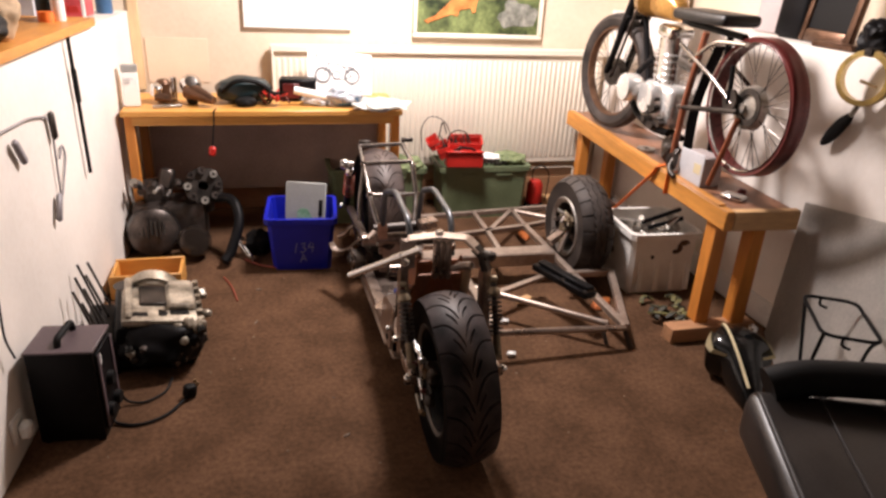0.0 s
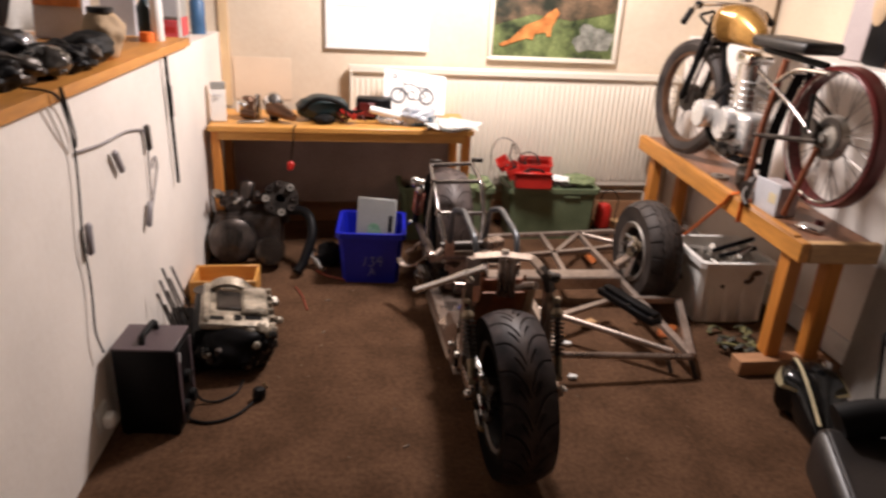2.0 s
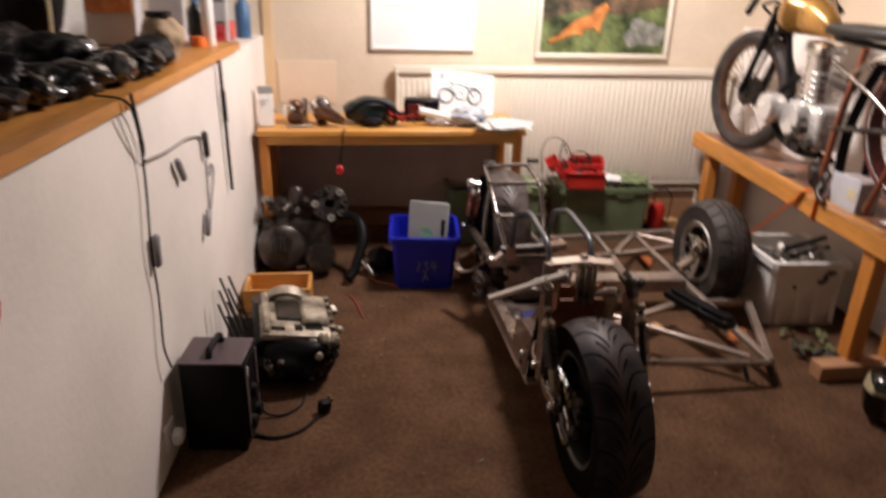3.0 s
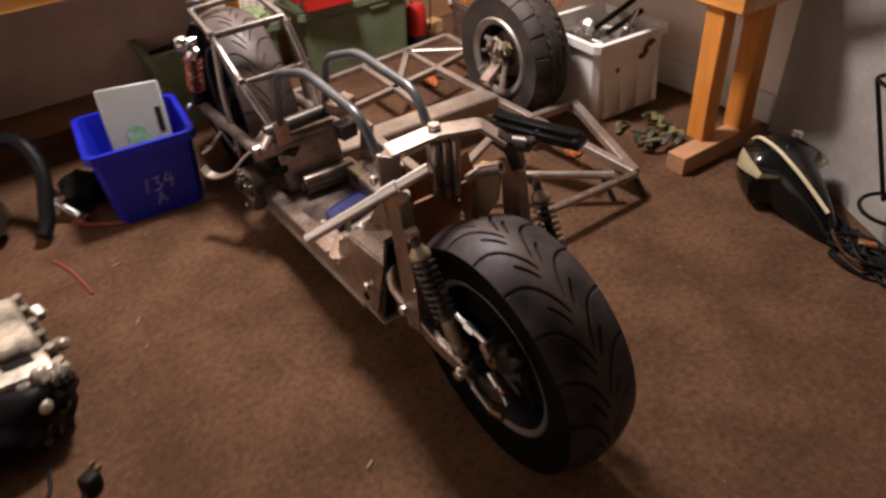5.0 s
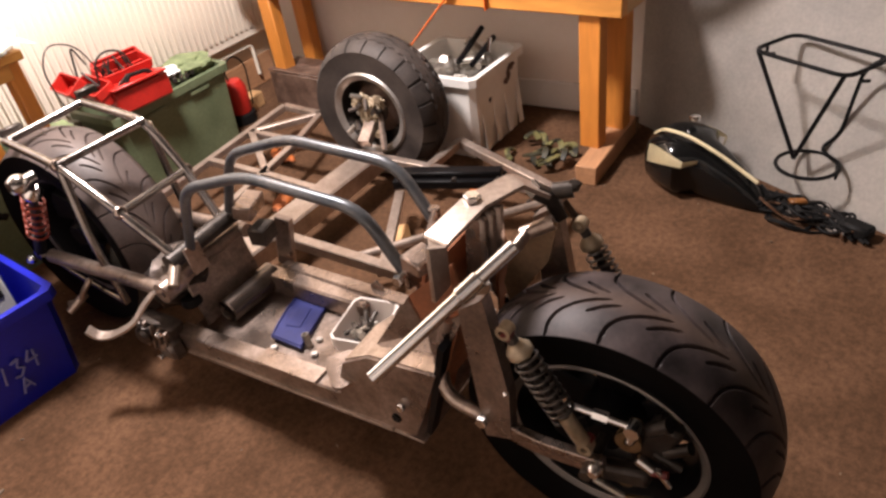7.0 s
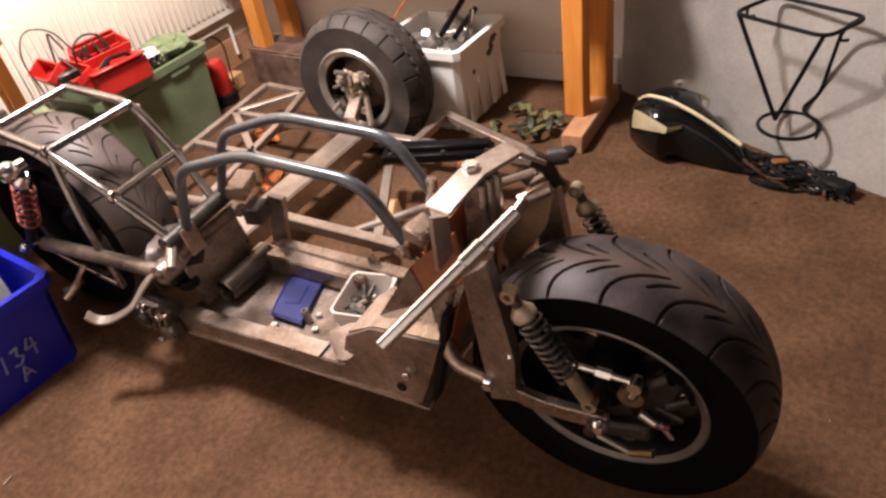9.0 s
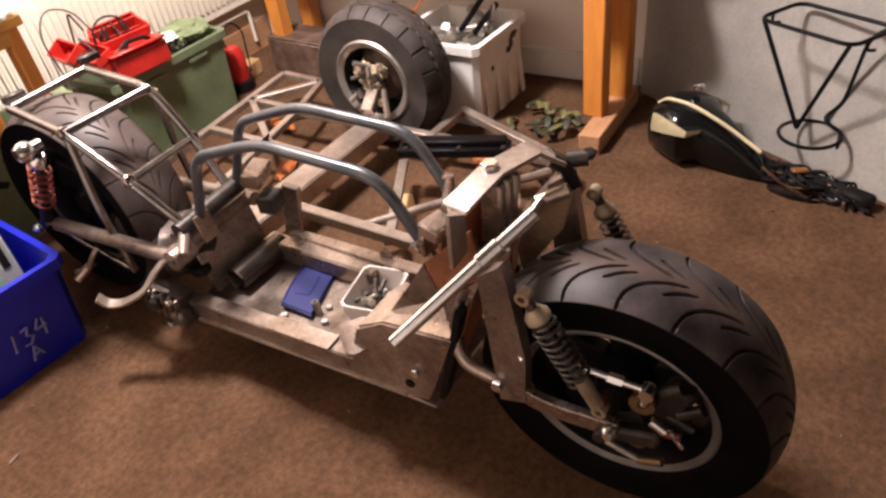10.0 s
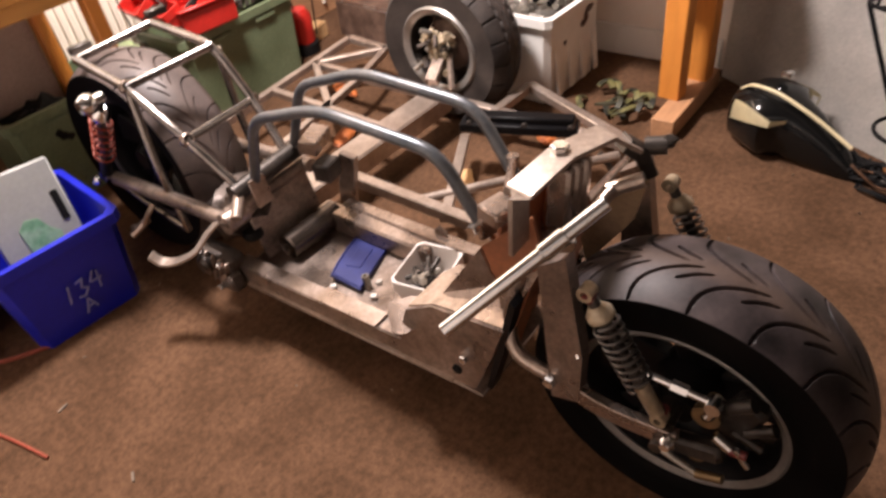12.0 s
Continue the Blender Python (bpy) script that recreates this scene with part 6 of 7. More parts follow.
for k in range(9):
    y = 1.95 + 0.17 * k
    x = -0.22 - 0.14 * (k % 3)
    bm = nb()
    h = random.uniform(0.05, 0.09)
    blob(bm, (x, y, LZ + h * 0.92), (random.uniform(0.07, 0.12), random.uniform(0.09, 0.14), h), 90 + k, 0.3, 2.2, 4, (0, 0, random.uniform(0, 90)))
    for q in range(4):
        p = V((x + random.uniform(-0.08, 0.08), y + random.uniform(-0.08, 0.08), LZ + random.uniform(0.02, 0.1)))
        cyl(bm, p, p + V((random.uniform(-0.06, 0.06), random.uniform(-0.06, 0.06), random.uniform(-0.01, 0.03))), random.uniform(0.008, 0.022), 10)
    solo("casing", bm, (BLACK, GLASS_DARK, DARK)[k % 3], "black oily engine casing lying on the ledge", "engine part", "casings on the ledge")
for k in range(8):
    y = 2.30 + 0.115 * k
    x = left_x(y) - (0.17 - 0.014 * k)
    bm = nb()
    h = random.uniform(0.030, 0.055)
    blob(bm, (x, y, LZ + h * 0.9), (random.uniform(0.06, 0.09), random.uniform(0.06, 0.09), h), 120 + k, 0.3, 2.2, 4, (0, 0, random.uniform(0, 90)))
    lathe(bm, [(0.012, 0), (0.024, 0), (0.026, 0.02), (0.012, 0.022)], (x + 0.03, y - 0.03, LZ + h), (0.4, -0.6, 0.6), 14, closed=True)
    solo("casing", bm, (BLACK, DARK, BLACK_GLOSS)[k % 3], "small black oily casing near the ledge's edge", "engine part", "casings on the ledge")
for k in range(5):
    y = 2.2 + 0.24 * k
    bm = nb()
    blob(bm, (-0.48, y, LZ + 0.05), (0.15, 0.16, 0.052), 140 + k, 0.3, 2.0, 4, (0, 0, 40 * k))
    solo("black_bag", bm, BLACK_MATT, "black cloth bag heaped on the ledge", "bag", "bags on the ledge")
bk = thing("picture_box", (-0.35, 3.9, LZ), "flat box with an orange picture on its front", "box")
part("box", box(nb(), (-0.33, 3.95, LZ + 0.19), (0.22, 0.06, 0.38), (-6, 0, -12), 0.003), LILAC, bk)
part("picture", box(nb(), (-0.335, 3.915, LZ + 0.245), (0.20, 0.006, 0.22), (-6, 0, -12), 0.001), PAINT_ORANGE, bk)
part("picture", box(nb(), (-0.27, 3.926, LZ + 0.30), (0.05, 0.006, 0.08), (-6, 0, -12), 0.001), BLACK, bk)
jk = thing("jacket", (-0.55, 3.55, LZ), "black jacket with a pale piped seam hanging over the ledge", "jacket")
bm = nb()
blob(bm, (-0.52, 3.60, LZ + 0.28), (0.13, 0.10, 0.28), 99, 0.15, 1.6, 4)
part("body", bm, BLACK, jk)
part("piping", sweep(nb(), [(-0.43, 3.53, LZ + 0.02), (-0.41, 3.52, LZ + 0.20), (-0.43, 3.53, LZ + 0.42)], 0.006, 8, 0.1), CREAM, jk)
solo("board", box(nb(), (-0.20, 4.30, 1.154 + 0.22), (0.16, 0.03, 0.44), (-5, 0, -6), 0.003), LILAC, "pale blue-grey board leaning on the ledge", "board")

# ---- bench and the motorcycle on it ----
BA = math.degrees(math.atan2(0.15, 1.99))
BM = Matrix.Translation((2.61, 2.93, 0)) @ pose(0, 0, 0, 0, 0, -BA)


def on_bench(bm):
    for v in bm.verts:
        v.co = BM @ v.co
    return bm


bn = thing("workbench", (2.75, 3.9, 0.0), "narrow pine workbench with a stained red-brown top", "workbench")
part("front_rail", on_bench(box(nb(), (0.02, 0.945, 0.585), (0.04, 1.89, 0.085), bevel=0.004)), PINE_Y, bn)
part("end_rail", on_bench(box(nb(), (0.19, 0.02, 0.585), (0.298, 0.04, 0.085), bevel=0.004)), PINE_PALE, bn)
part("top_board", on_bench(box(nb(), (0.185, 0.968, 0.612), (0.285, 1.842, 0.02), bevel=0.003)), BENCHTOP, bn)
part("top_board", on_bench(box(nb(), (0.018, 0.968, 0.632), (0.035, 1.80, 0.008), bevel=0.002)), PINE_Y, bn)
for x, y in ((0.05, 0.12), (0.215, 0.10), (0.06, 1.70), (0.25, 1.70)):
    part("leg", on_bench(box(nb(), (x, y, 0.305 if y < 1 else 0.27), (0.062, 0.075, 0.475 if y < 1 else 0.545), bevel=0.004)), PINE, bn)
part("foot_block", on_bench(box(nb(), (0.095, 0.085, 0.035), (0.42, 0.075, 0.07), (0, 0, 4), 0.003)), BLOCK, bn)

mc = thing("motorcycle", (2.74, 3.7, 0.62), "stripped vintage motorcycle with a gold tank on the bench", "motorcycle")
MX = 0.118
YAW = radians(2.0)


def bike(x, y, z):
    """Bench coordinates: x across from the bike's plane, y along the bench, z above the floor."""
    d = y - 0.155
    return BM @ V((MX + x * math.cos(YAW) - d * math.sin(YAW), 0.155 + x * math.sin(YAW) + d * math.cos(YAW), z))


def wheel_spokes(bm, c, r, n, axis, w=0.0018):
    ax = V(axis).normalized()
    yy = V((0, 0, 1)).cross(ax).normalized()
    for i in range(n):
        a, a2 = 2 * math.pi * i / n, 2 * math.pi * (i + (2 if i % 2 else -2)) / n
        p = c + ax * (0.025 if i % 4 < 2 else -0.025) + (yy * math.cos(a) + V((0, 0, 1)) * math.sin(a)) * 0.035
        q = c + (yy * math.cos(a2) + V((0, 0, 1)) * math.sin(a2)) * r
        cyl(bm, p, q, w, 5)


AX = BM.to_3x3() @ V((math.cos(YAW), math.sin(YAW), 0))
AXF = pose(0, 0, 0, 0, 0, 9).to_3x3() @ AX
FC, RC = bike(0.0, 1.415, 0.955), bike(0.0, 0.155, 1.015)
bm = nb()
R0 = 0.318
lathe(bm, [(R0 - 0.075, -0.02), (R0 - 0.06, -0.034), (R0 - 0.03, -0.040), (R0 - 0.008, -0.028), (R0, 0.0), (R0 - 0.008, 0.028), (R0 - 0.03, 0.040), (R0 - 0.06, 0.034), (R0 - 0.075, 0.02)], FC, AXF, 72, closed=True)
for i in range(60):
    a = 2 * math.pi * i / 60
    ax, s, u = basis(AXF)
    for k in (-1, 1):
        p = FC + (s * math.cos(a) + u * math.sin(a)) * (R0 - 0.006) + ax * 0.014 * k
        q = FC + (s * math.cos(a + 0.05) + u * math.sin(a + 0.05)) * (R0 - 0.016) + ax * 0.032 * k
        cyl(bm, p, q, 0.0045, 5)
ft = part("front_wheel", bm, RUBBER_OLD, mc, "front wheel with a dusty black tyre")
bm = nb()
lathe(bm, [(R0 - 0.082, -0.022), (R0 - 0.072, -0.024), (R0 - 0.078, 0.0), (R0 - 0.072, 0.024), (R0 - 0.082, 0.022), (R0 - 0.09, 0.0)], FC, AXF, 64, closed=True)
part("rim", bm, SHELL, ft)
bm = nb()
wheel_spokes(bm, FC, R0 - 0.085, 32, AXF)
part("spokes", bm, TUBE, ft)
part("hub", lathe(nb(), [(0, -0.05), (0.03, -0.05), (0.03, -0.03), (0.075, -0.025), (0.075, 0.02), (0.03, 0.03), (0.03, 0.05), (0, 0.05)], FC, AXF, 24), DARK, ft)
bm = nb()
R1 = 0.275
lathe(bm, [(R1 - 0.022, -0.030), (R1 - 0.004, -0.036), (R1, -0.030), (R1 - 0.001, -0.012), (R1 - 0.002, 0.0), (R1 - 0.001, 0.012), (R1, 0.030), (R1 - 0.004, 0.036), (R1 - 0.022, 0.030), (R1 - 0.018, 0.0)], RC, AX, 72, closed=True)
rt = part("rear_wheel", bm, RED_DARK, mc, "bare dark red wheel rim with chrome spokes")
part("rim_edge", lathe(nb(), [(R1 - 0.026, -0.034), (R1 - 0.021, -0.037), (R1 - 0.020, -0.030), (R1 - 0.025, -0.028)], RC, AX, 64, closed=True), CHROME, rt)
bm = nb()
wheel_spokes(bm, RC, R1 - 0.02, 36, AX)
part("spokes", bm, TUBE, rt)
part("hub", lathe(nb(), [(0, -0.06), (0.02, -0.06), (0.02, -0.045), (0.085, -0.035), (0.09, 0.0), (0.03, 0.02), (0.03, 0.05), (0, 0.05)], RC, AX, 28), ALLOY, rt)
part("sprocket", lathe(nb(), [(0.05, -0.052), (0.075, -0.052), (0.075, -0.047), (0.05, -0.047)], RC + V((0, -0.03, 0.01)), AX, 24, closed=True), DARK, rt)
part("sprocket", lathe(nb(), [(0, -0.075), (0.045, -0.075), (0.045, -0.06), (0, -0.06)], RC + V((0, 0.06, 0.02)), AX, 20), DARK, rt)
# fork, bars
for s in (-0.055, 0.055):
    bm = nb()
    cyl(bm, bike(s, 1.415, 0.955), bike(s, 1.20, 1.37), 0.017, 12)
    cyl(bm, bike(s, 1.30, 1.18), bike(s, 1.18, 1.41), 0.022, 12)
    part("fork_leg", bm, BLACK, mc)
    part("fork_stay", cyl(nb(), bike(s * 0.8, 1.36, 0.955), bike(s * 0.8, 1.17, 1.33), 0.008, 8), DARK, mc)
bm = nb()
box(bm, bike(0, 1.19, 1.385), (0.15, 0.05, 0.03), (25, 0, -4), 0.006)
box(bm, bike(0, 1.25, 1.27), (0.14, 0.05, 0.025), (25, 0, -4), 0.006)
part("yoke", bm, BLACK, mc)
hb = part("handlebar", sweep(nb(), [bike(-0.275, 1.06, 1.385), bike(-0.21, 1.11, 1.455), bike(-0.06, 1.19, 1.46), bike(0.05, 1.19, 1.46), bike(0.13, 1.13, 1.455), bike(0.17, 1.06, 1.39)], 0.011, 12, 0.06), CHROME, mc)
part("grip", cyl(nb(), bike(-0.285, 1.052, 1.373), bike(-0.235, 1.092, 1.43), 0.016, 14), BLACK_MATT, hb)
part("grip", cyl(nb(), bike(0.176, 1.05, 1.378), bike(0.148, 1.098, 1.43), 0.016, 14), BLACK_MATT, hb)
part("switch", box(nb(), bike(-0.19, 1.12, 1.455), (0.035, 0.035, 0.035), (10, 0, 0), 0.008), BLACK, hb)
part("headlamp_bracket", sweep(nb(), [bike(-0.07, 1.24, 1.36), bike(-0.09, 1.30, 1.40), bike(0.0, 1.33, 1.42)], 0.008, 8, 0.02), BLACK, mc)
# tank


def tank(bm, place, length, width, height, nose=0.75, tail=0.45, drop=0.25):
    """A fuel tank: rounded section, fuller at the front, falling towards the tail."""
    rings = []
    for i in range(13):
        t = i / 12
        k = math.sin(math.pi * min(1, 0.10 + t * 0.97) ** 0.75) ** 0.45
        w = width / 2 * k * (nose + (tail - nose) * t if t > 0.4 else nose + 0.25 * math.sin(t / 0.4 * math.pi / 2))
        h = height * k * (1 - drop * t)
        ring = []
        for j in range(18):
            a = 2 * math.pi * j / 18
            ca, sa = math.cos(a), math.sin(a)
            ring.append(place(w * math.copysign(abs(ca) ** 0.7, ca), t * length, h * (0.5 + 0.5 * math.copysign(abs(sa) ** 0.75, sa)) - drop * height * t * 0.15))
        rings.append(ring)
    return loft(bm, rings)


tk = part("fuel_tank", tank(nb(), lambda x, y, z: bike(x, 1.16 - y, 1.285 + z), 0.42, 0.27, 0.20), GOLD, mc, "gold-brown fuel tank with worn paint")
part("filler_cap", lathe(nb(), [(0, 0), (0.03, 0), (0.03, 0.012), (0, 0.016)], bike(0, 1.02, 1.48), (0, 0, 1), 20), CHROME, tk)
bm = nb()
box(bm, (0, 0, 0), (0.20, 0.42, 0.050), bevel=0.022, seg=3)
for v in bm.verts:
    y = v.co.y
    v.co.z += 0.12 * y * y
    v.co.x *= 0.85 + 0.35 * abs(y)
    v.co = bike(v.co.x, 0.545 + v.co.y, 1.325 + v.co.z)
part("seat", bm, LEATHER, mc, "flat black seat")
# frame
for pts, r, m in (
    ([(0, 1.17, 1.36), (0, 0.78, 1.29), (0, 0.30, 1.27)], 0.015, BLACK),
    ([(0, 1.18, 1.33), (0, 1.02, 0.95), (0, 0.92, 0.79), (0, 0.62, 0.77)], 0.015, BLACK),
    ([(-0.06, 0.49, 1.27), (-0.07, 0.54, 0.98), (-0.07, 0.56, 0.72), (-0.07, 0.56, 0.64)], 0.015, RED_BROWN),
    ([(0.06, 0.49, 1.27), (0.07, 0.50, 0.98), (0.07, 0.48, 0.72), (0.07, 0.48, 0.64)], 0.015, BLACK),
    ([(-0.075, 0.58, 0.93), (-0.07, 0.155, 1.0)], 0.011, DARK),
    ([(0.075, 0.58, 0.93), (0.07, 0.155, 1.0)], 0.011, DARK),
    ([(-0.07, 0.66, 1.20), (-0.075, 0.36, 1.10), (-0.07, 0.20, 1.02)], 0.010, TUBE),
    ([(0.07, 0.66, 1.20), (0.075, 0.36, 1.10), (0.07, 0.20, 1.02)], 0.010, TUBE),
    ([(-0.07, 0.56, 1.14), (-0.07, 0.40, 1.245), (-0.06, 0.20, 1.255)], 0.010, CHROME),
):
    part("frame_tube", sweep(nb(), [bike(*p) for p in pts], r, 12, 0.06), m, mc)
part("mudguard", sweep(nb(), [bike(-0.02, 0.43, 1.22), bike(-0.02, 0.485, 1.10), bike(-0.02, 0.53, 0.95), bike(-0.02, 0.535, 0.83), bike(-0.02, 0.525, 0.70)], 0.02, section=(0.05, 0.006), corner=0.08), BLACK, mc, "narrow black mudguard")
part("rear_damper", cyl(nb(), bike(-0.075, 0.22, 1.02), bike(-0.075, 0.235, 1.17), 0.010, 14), BLACK, mc)
part("red_stay", cyl(nb(), bike(-0.06, 0.155, 0.97), bike(-0.06, 0.26, 0.66), 0.012, 10), RED_BROWN, mc)
# engine of the motorcycle
me_eng = part("engine", box(nb(), bike(0, 0.80, 0.90), (0.16, 0.30, 0.20), (0, 0, -4), 0.035, 3), BRIGHT, mc, "polished alloy single-cylinder engine")
bm = nb()
lathe(bm, [(0, 0), (0.062, 0), (0.068, 0.012), (0.068, 0.07), (0.055, 0.09), (0, 0.09)], bike(-0.19, 0.93, 0.955), AX, 28)
part("round_cover", bm, BRIGHT, me_eng)
part("round_cover", lathe(nb(), [(0, 0), (0.070, 0), (0.078, 0.015), (0.078, 0.05), (0, 0.05)], bike(-0.135, 0.80, 0.93), AX, 28), BRIGHT, me_eng)
bm = nb()
cyl(bm, bike(0, 0.82, 0.98), bike(0, 0.84, 1.21), 0.068, 24)
part("cylinder", bm, CHROME, me_eng)
for k in range(5):
    part("fin", box(nb(), bike(0.0, 0.82 + 0.002 * k, 1.02 + 0.03 * k), (0.128, 0.128, 0.005), (6, 0, -4), 0.002), BRIGHT, me_eng)
part("rocker_cover", box(nb(), bike(0.0, 0.84, 1.235), (0.13, 0.14, 0.06), (6, 0, -4), 0.02, 2), CHROME, me_eng)
part("carburettor", cyl(nb(), bike(-0.02, 0.70, 1.12), bike(-0.02, 0.58, 1.10), 0.03, 16), DARK, me_eng)
bm = nb()
random.seed(77)
for k in range(10):
    p = bike(-0.10 + random.uniform(-0.01, 0.01), random.uniform(0.62, 0.78), random.uniform(0.80, 0.98))
    part("fastener", cyl(nb(), p, p - AX * 0.03, random.uniform(0.008, 0.02), 10), DARK, me_eng)
part("exhaust_pipe", sweep(nb(), [bike(-0.05, 0.92, 1.10), bike(-0.09, 1.02, 1.0), bike(-0.10, 0.96, 0.84), bike(-0.10, 0.74, 0.79), bike(-0.09, 0.60, 0.80)], 0.016, 12, 0.07), BLACK, mc)
part("stand", sweep(nb(), [bike(-0.06, 0.53, 0.74), bike(-0.12, 0.50, 0.66), bike(-0.12, 0.44, 0.640)], 0.012, 10, 0.03), DARK, mc)
bm = nb()
blob(bm, bike(-0.06, 0.60, 0.72), (0.03, 0.06, 0.06), 7, 0.4, 3, 3)
lathe(bm, [(0.02, 0), (0.04, 0), (0.04, 0.01), (0.02, 0.01)], bike(-0.10, 0.52, 0.69), AX, 20, closed=True)
part("footrest", bm, DARK, mc)
part("rear_support", sweep(nb(), [bike(0.06, 0.52, 0.70), bike(0.06, 0.52, 0.622)], 0.015, 10), DARK, mc)
# things on the bench
carton = thing("carton", BM @ V((0.10, 0.41, 0.622)), "mauve-grey carton with a pale front standing under the wheel", "box")
CT = BM @ pose(0.10, 0.41, 0.622, 0, 0, 8)
for name, c, d, bevel, material, label in (
        ("body", (0, 0, 0.066), (0.10, 0.16, 0.132), 0.003, MAUVE, ""),
        ("front_panel", (-0.054, 0, 0.073), (0.006, 0.164, 0.146), 0.002, LILAC, "pale grey front panel"),
        ("sticker", (-0.0578, -0.045, 0.078), (0.0012, 0.046, 0.044), 0.0004, CREAM, "pale yellow sticker"),
        ("flap", (0.012, 0, 0.134), (0.07, 0.150, 0.003), 0.001, MAUVE, "")):
    bm = nb()
    for v in box(bm, c, d, (0, 0, 0), bevel).verts:
        v.co = CT @ v.co
    part(name, bm, material, carton, label)
bm = nb()
for v in box(bm, (0.13, 0.17, 0.634), (0.07, 0.10, 0.018), (0, 0, 30), 0.006).verts:
    v.co = BM @ v.co
solo("vice_jaw", bm, CHROME, "bright steel plate lying on the bench", "plate")
bm = nb()
lathe(bm, [(0, 0), (0.018, 0), (0.02, 0.02), (0.012, 0.03), (0, 0.03)], BM @ V((0.20, 0.22, 0.622)), (0, 0, 1), 16)
solo("rubber_bung", bm, RED_DARK, "small red rubber bung on the bench", "bung")
bm = nb()
lathe(bm, [(0.02, 0), (0.045, 0), (0.048, 0.012), (0.02, 0.012)], BM @ V((0.10, 0.95, 0.622)), (0, 0, 1), 24, closed=True)
solo("dish", bm, ALLOY, "small pale metal dish on the bench", "dish")
strap = thing("ratchet_strap", (2.62, 3.6, 0.4), "orange ratchet strap tied round the bench rail", "strap")
part("webbing", sweep(nb(), [BM @ V(p) for p in ((0.05, 0.62, 0.644), (-0.006, 0.60, 0.642), (-0.010, 0.625, 0.60), (-0.03, 0.74, 0.48), (-0.055, 0.87, 0.34), (-0.07, 0.93, 0.28))], 0.01, 8, 0.01, section=(0.025, 0.004)), ORANGE, strap)
part("webbing", sweep(nb(), [BM @ V(p) for p in ((0.06, 0.50, 0.644), (-0.006, 0.49, 0.642), (-0.007, 0.49, 0.54))], 0.01, 8, 0.01, section=(0.025, 0.004)), ORANGE, strap)
bm = nb()
for v in box(bm, (-0.07, 0.93, 0.27), (0.04, 0.05, 0.07), (15, 0, 20), 0.008).verts:
    v.co = BM @ v.co
part("buckle", bm, DARK, strap)

# white tub of metal parts
tubw = thing("white_tub", (2.72, 3.63, 0.0), "white plastic tub, smeared with grease, full of metal parts", "tub")
tub_body = part("body", crate(nb(), 2.545, 2.90, 3.435, 3.80, 0.0, 0.325, 0.008, 0.92, 0.014, -3), TUB_WHITE, tubw)
TBM = pose(2.7225, 3.6175, 0.0, 0, 0, -3)
for k in range(4):
    bm = nb()
    for q in box(bm, (-0.11 + 0.085 * k, -0.176, 0.15), (0.028, 0.009, 0.27), (-4.5, 0, 0), 0.003).verts:
        q.co = TBM @ q.co
    part("rib", bm, TUB_WHITE, tub_body)
for x, y, z, s in ((-0.06, -0.176, 0.20, 0.012), (-0.173, 0.03, 0.16, 0.016)):
    bm = nb()
    blob(bm, (x, y, z), (0.003 if x < -0.1 else s * 0.8, s * 0.8 if x < -0.1 else 0.003, s), int(z * 100), 0.5, 3, 3)
    for q in bm.verts:
        q.co = TBM @ q.co
    part("grease_mark", bm, DARK, tub_body)
bm = nb()
for x, z, a, c in ((0.098, 0.272, 0.026, 0.014), (0.078, 0.246, 0.013, 0.022), (0.060, 0.226, 0.020, 0.012)):
    blob(bm, (x, -0.182 + (0.272 - z) * 0.045, z), (a, 0.003, c), int(z * 1000), 0.35, 3, 3)
for q in bm.verts:
    q.co = TBM @ q.co
part("grease_mark", bm, RUSTY, tub_body, "brown grease smear")
bm = nb()
box(bm, (2.7225, 3.6175, 0.20), (0.27, 0.28, 0.12), (0, 0, -3), 0.03)
random.seed(14)
for k in range(16):
    p = TBM @ V((random.uniform(-0.12, 0.12), random.uniform(-0.12, 0.12), 0.27 + random.random() * 0.05))
    d = V((random.uniform(-1, 1), random.uniform(-1, 1), random.uniform(-0.1, 0.3))).normalized()
    cyl(bm, p - d * 0.05, p + d * 0.05, random.uniform(0.01, 0.022), 10)
tagged(solo("metal_parts", bm, ALLOY, "grey metal parts filling the tub", "metal parts"), kind="stuff")
for a, b in (((2.63, 3.55, 0.345), (2.84, 3.56, 0.40)), ((2.64, 3.50, 0.335), (2.82, 3.50, 0.375))):
    bm = nb()
    cyl(bm, a, b, 0.011, 12)
    solo("fork_tube", bm, BLACK, "black steel tube sticking out of the tub", "tube", "tubes in the tub")
bm = nb()
cyl(bm, (2.72, 3.475, 0.350), (2.79, 3.500, 0.378), 0.010, 12)
solo("chrome_tube", bm, CHROME, "short chrome tube on top of the tub", "tube")
# coiled straps on the carpet
coilz = thing("tie_down_straps", (2.63, 3.18, 0.0), "heap of olive and yellow striped straps on the carpet", "straps")
random.seed(19)
for k in range(13):
    u = random.uniform(-1, 1)
    c = V((2.615 + 0.01 * u + random.uniform(-0.045, 0.045), 3.19 + 0.13 * u, 0.010 + 0.003 * k))
    a0, rad, span = random.uniform(0, 6.28), random.uniform(0.035, 0.085), random.uniform(1.6, 3.4)
    pts = [c + V((rad * math.cos(a0 + span * q / 11), 0.75 * rad * math.sin(a0 + span * q / 11), 0.018 * math.sin(math.pi * q / 11))) for q in range(12)]
    part("strap", sweep(nb(), pts, 0.0085, 8, section=(0.021, 0.008)), (STRAP_OLIVE, STRAP_OLIVE, STRAP_DARK)[k % 3], coilz)
# bent tray under the bench
bm = nb()
box(bm, (2.735, 4.50, 0.08), (0.012, 0.36, 0.16), (0, 0, -4), 0.003)
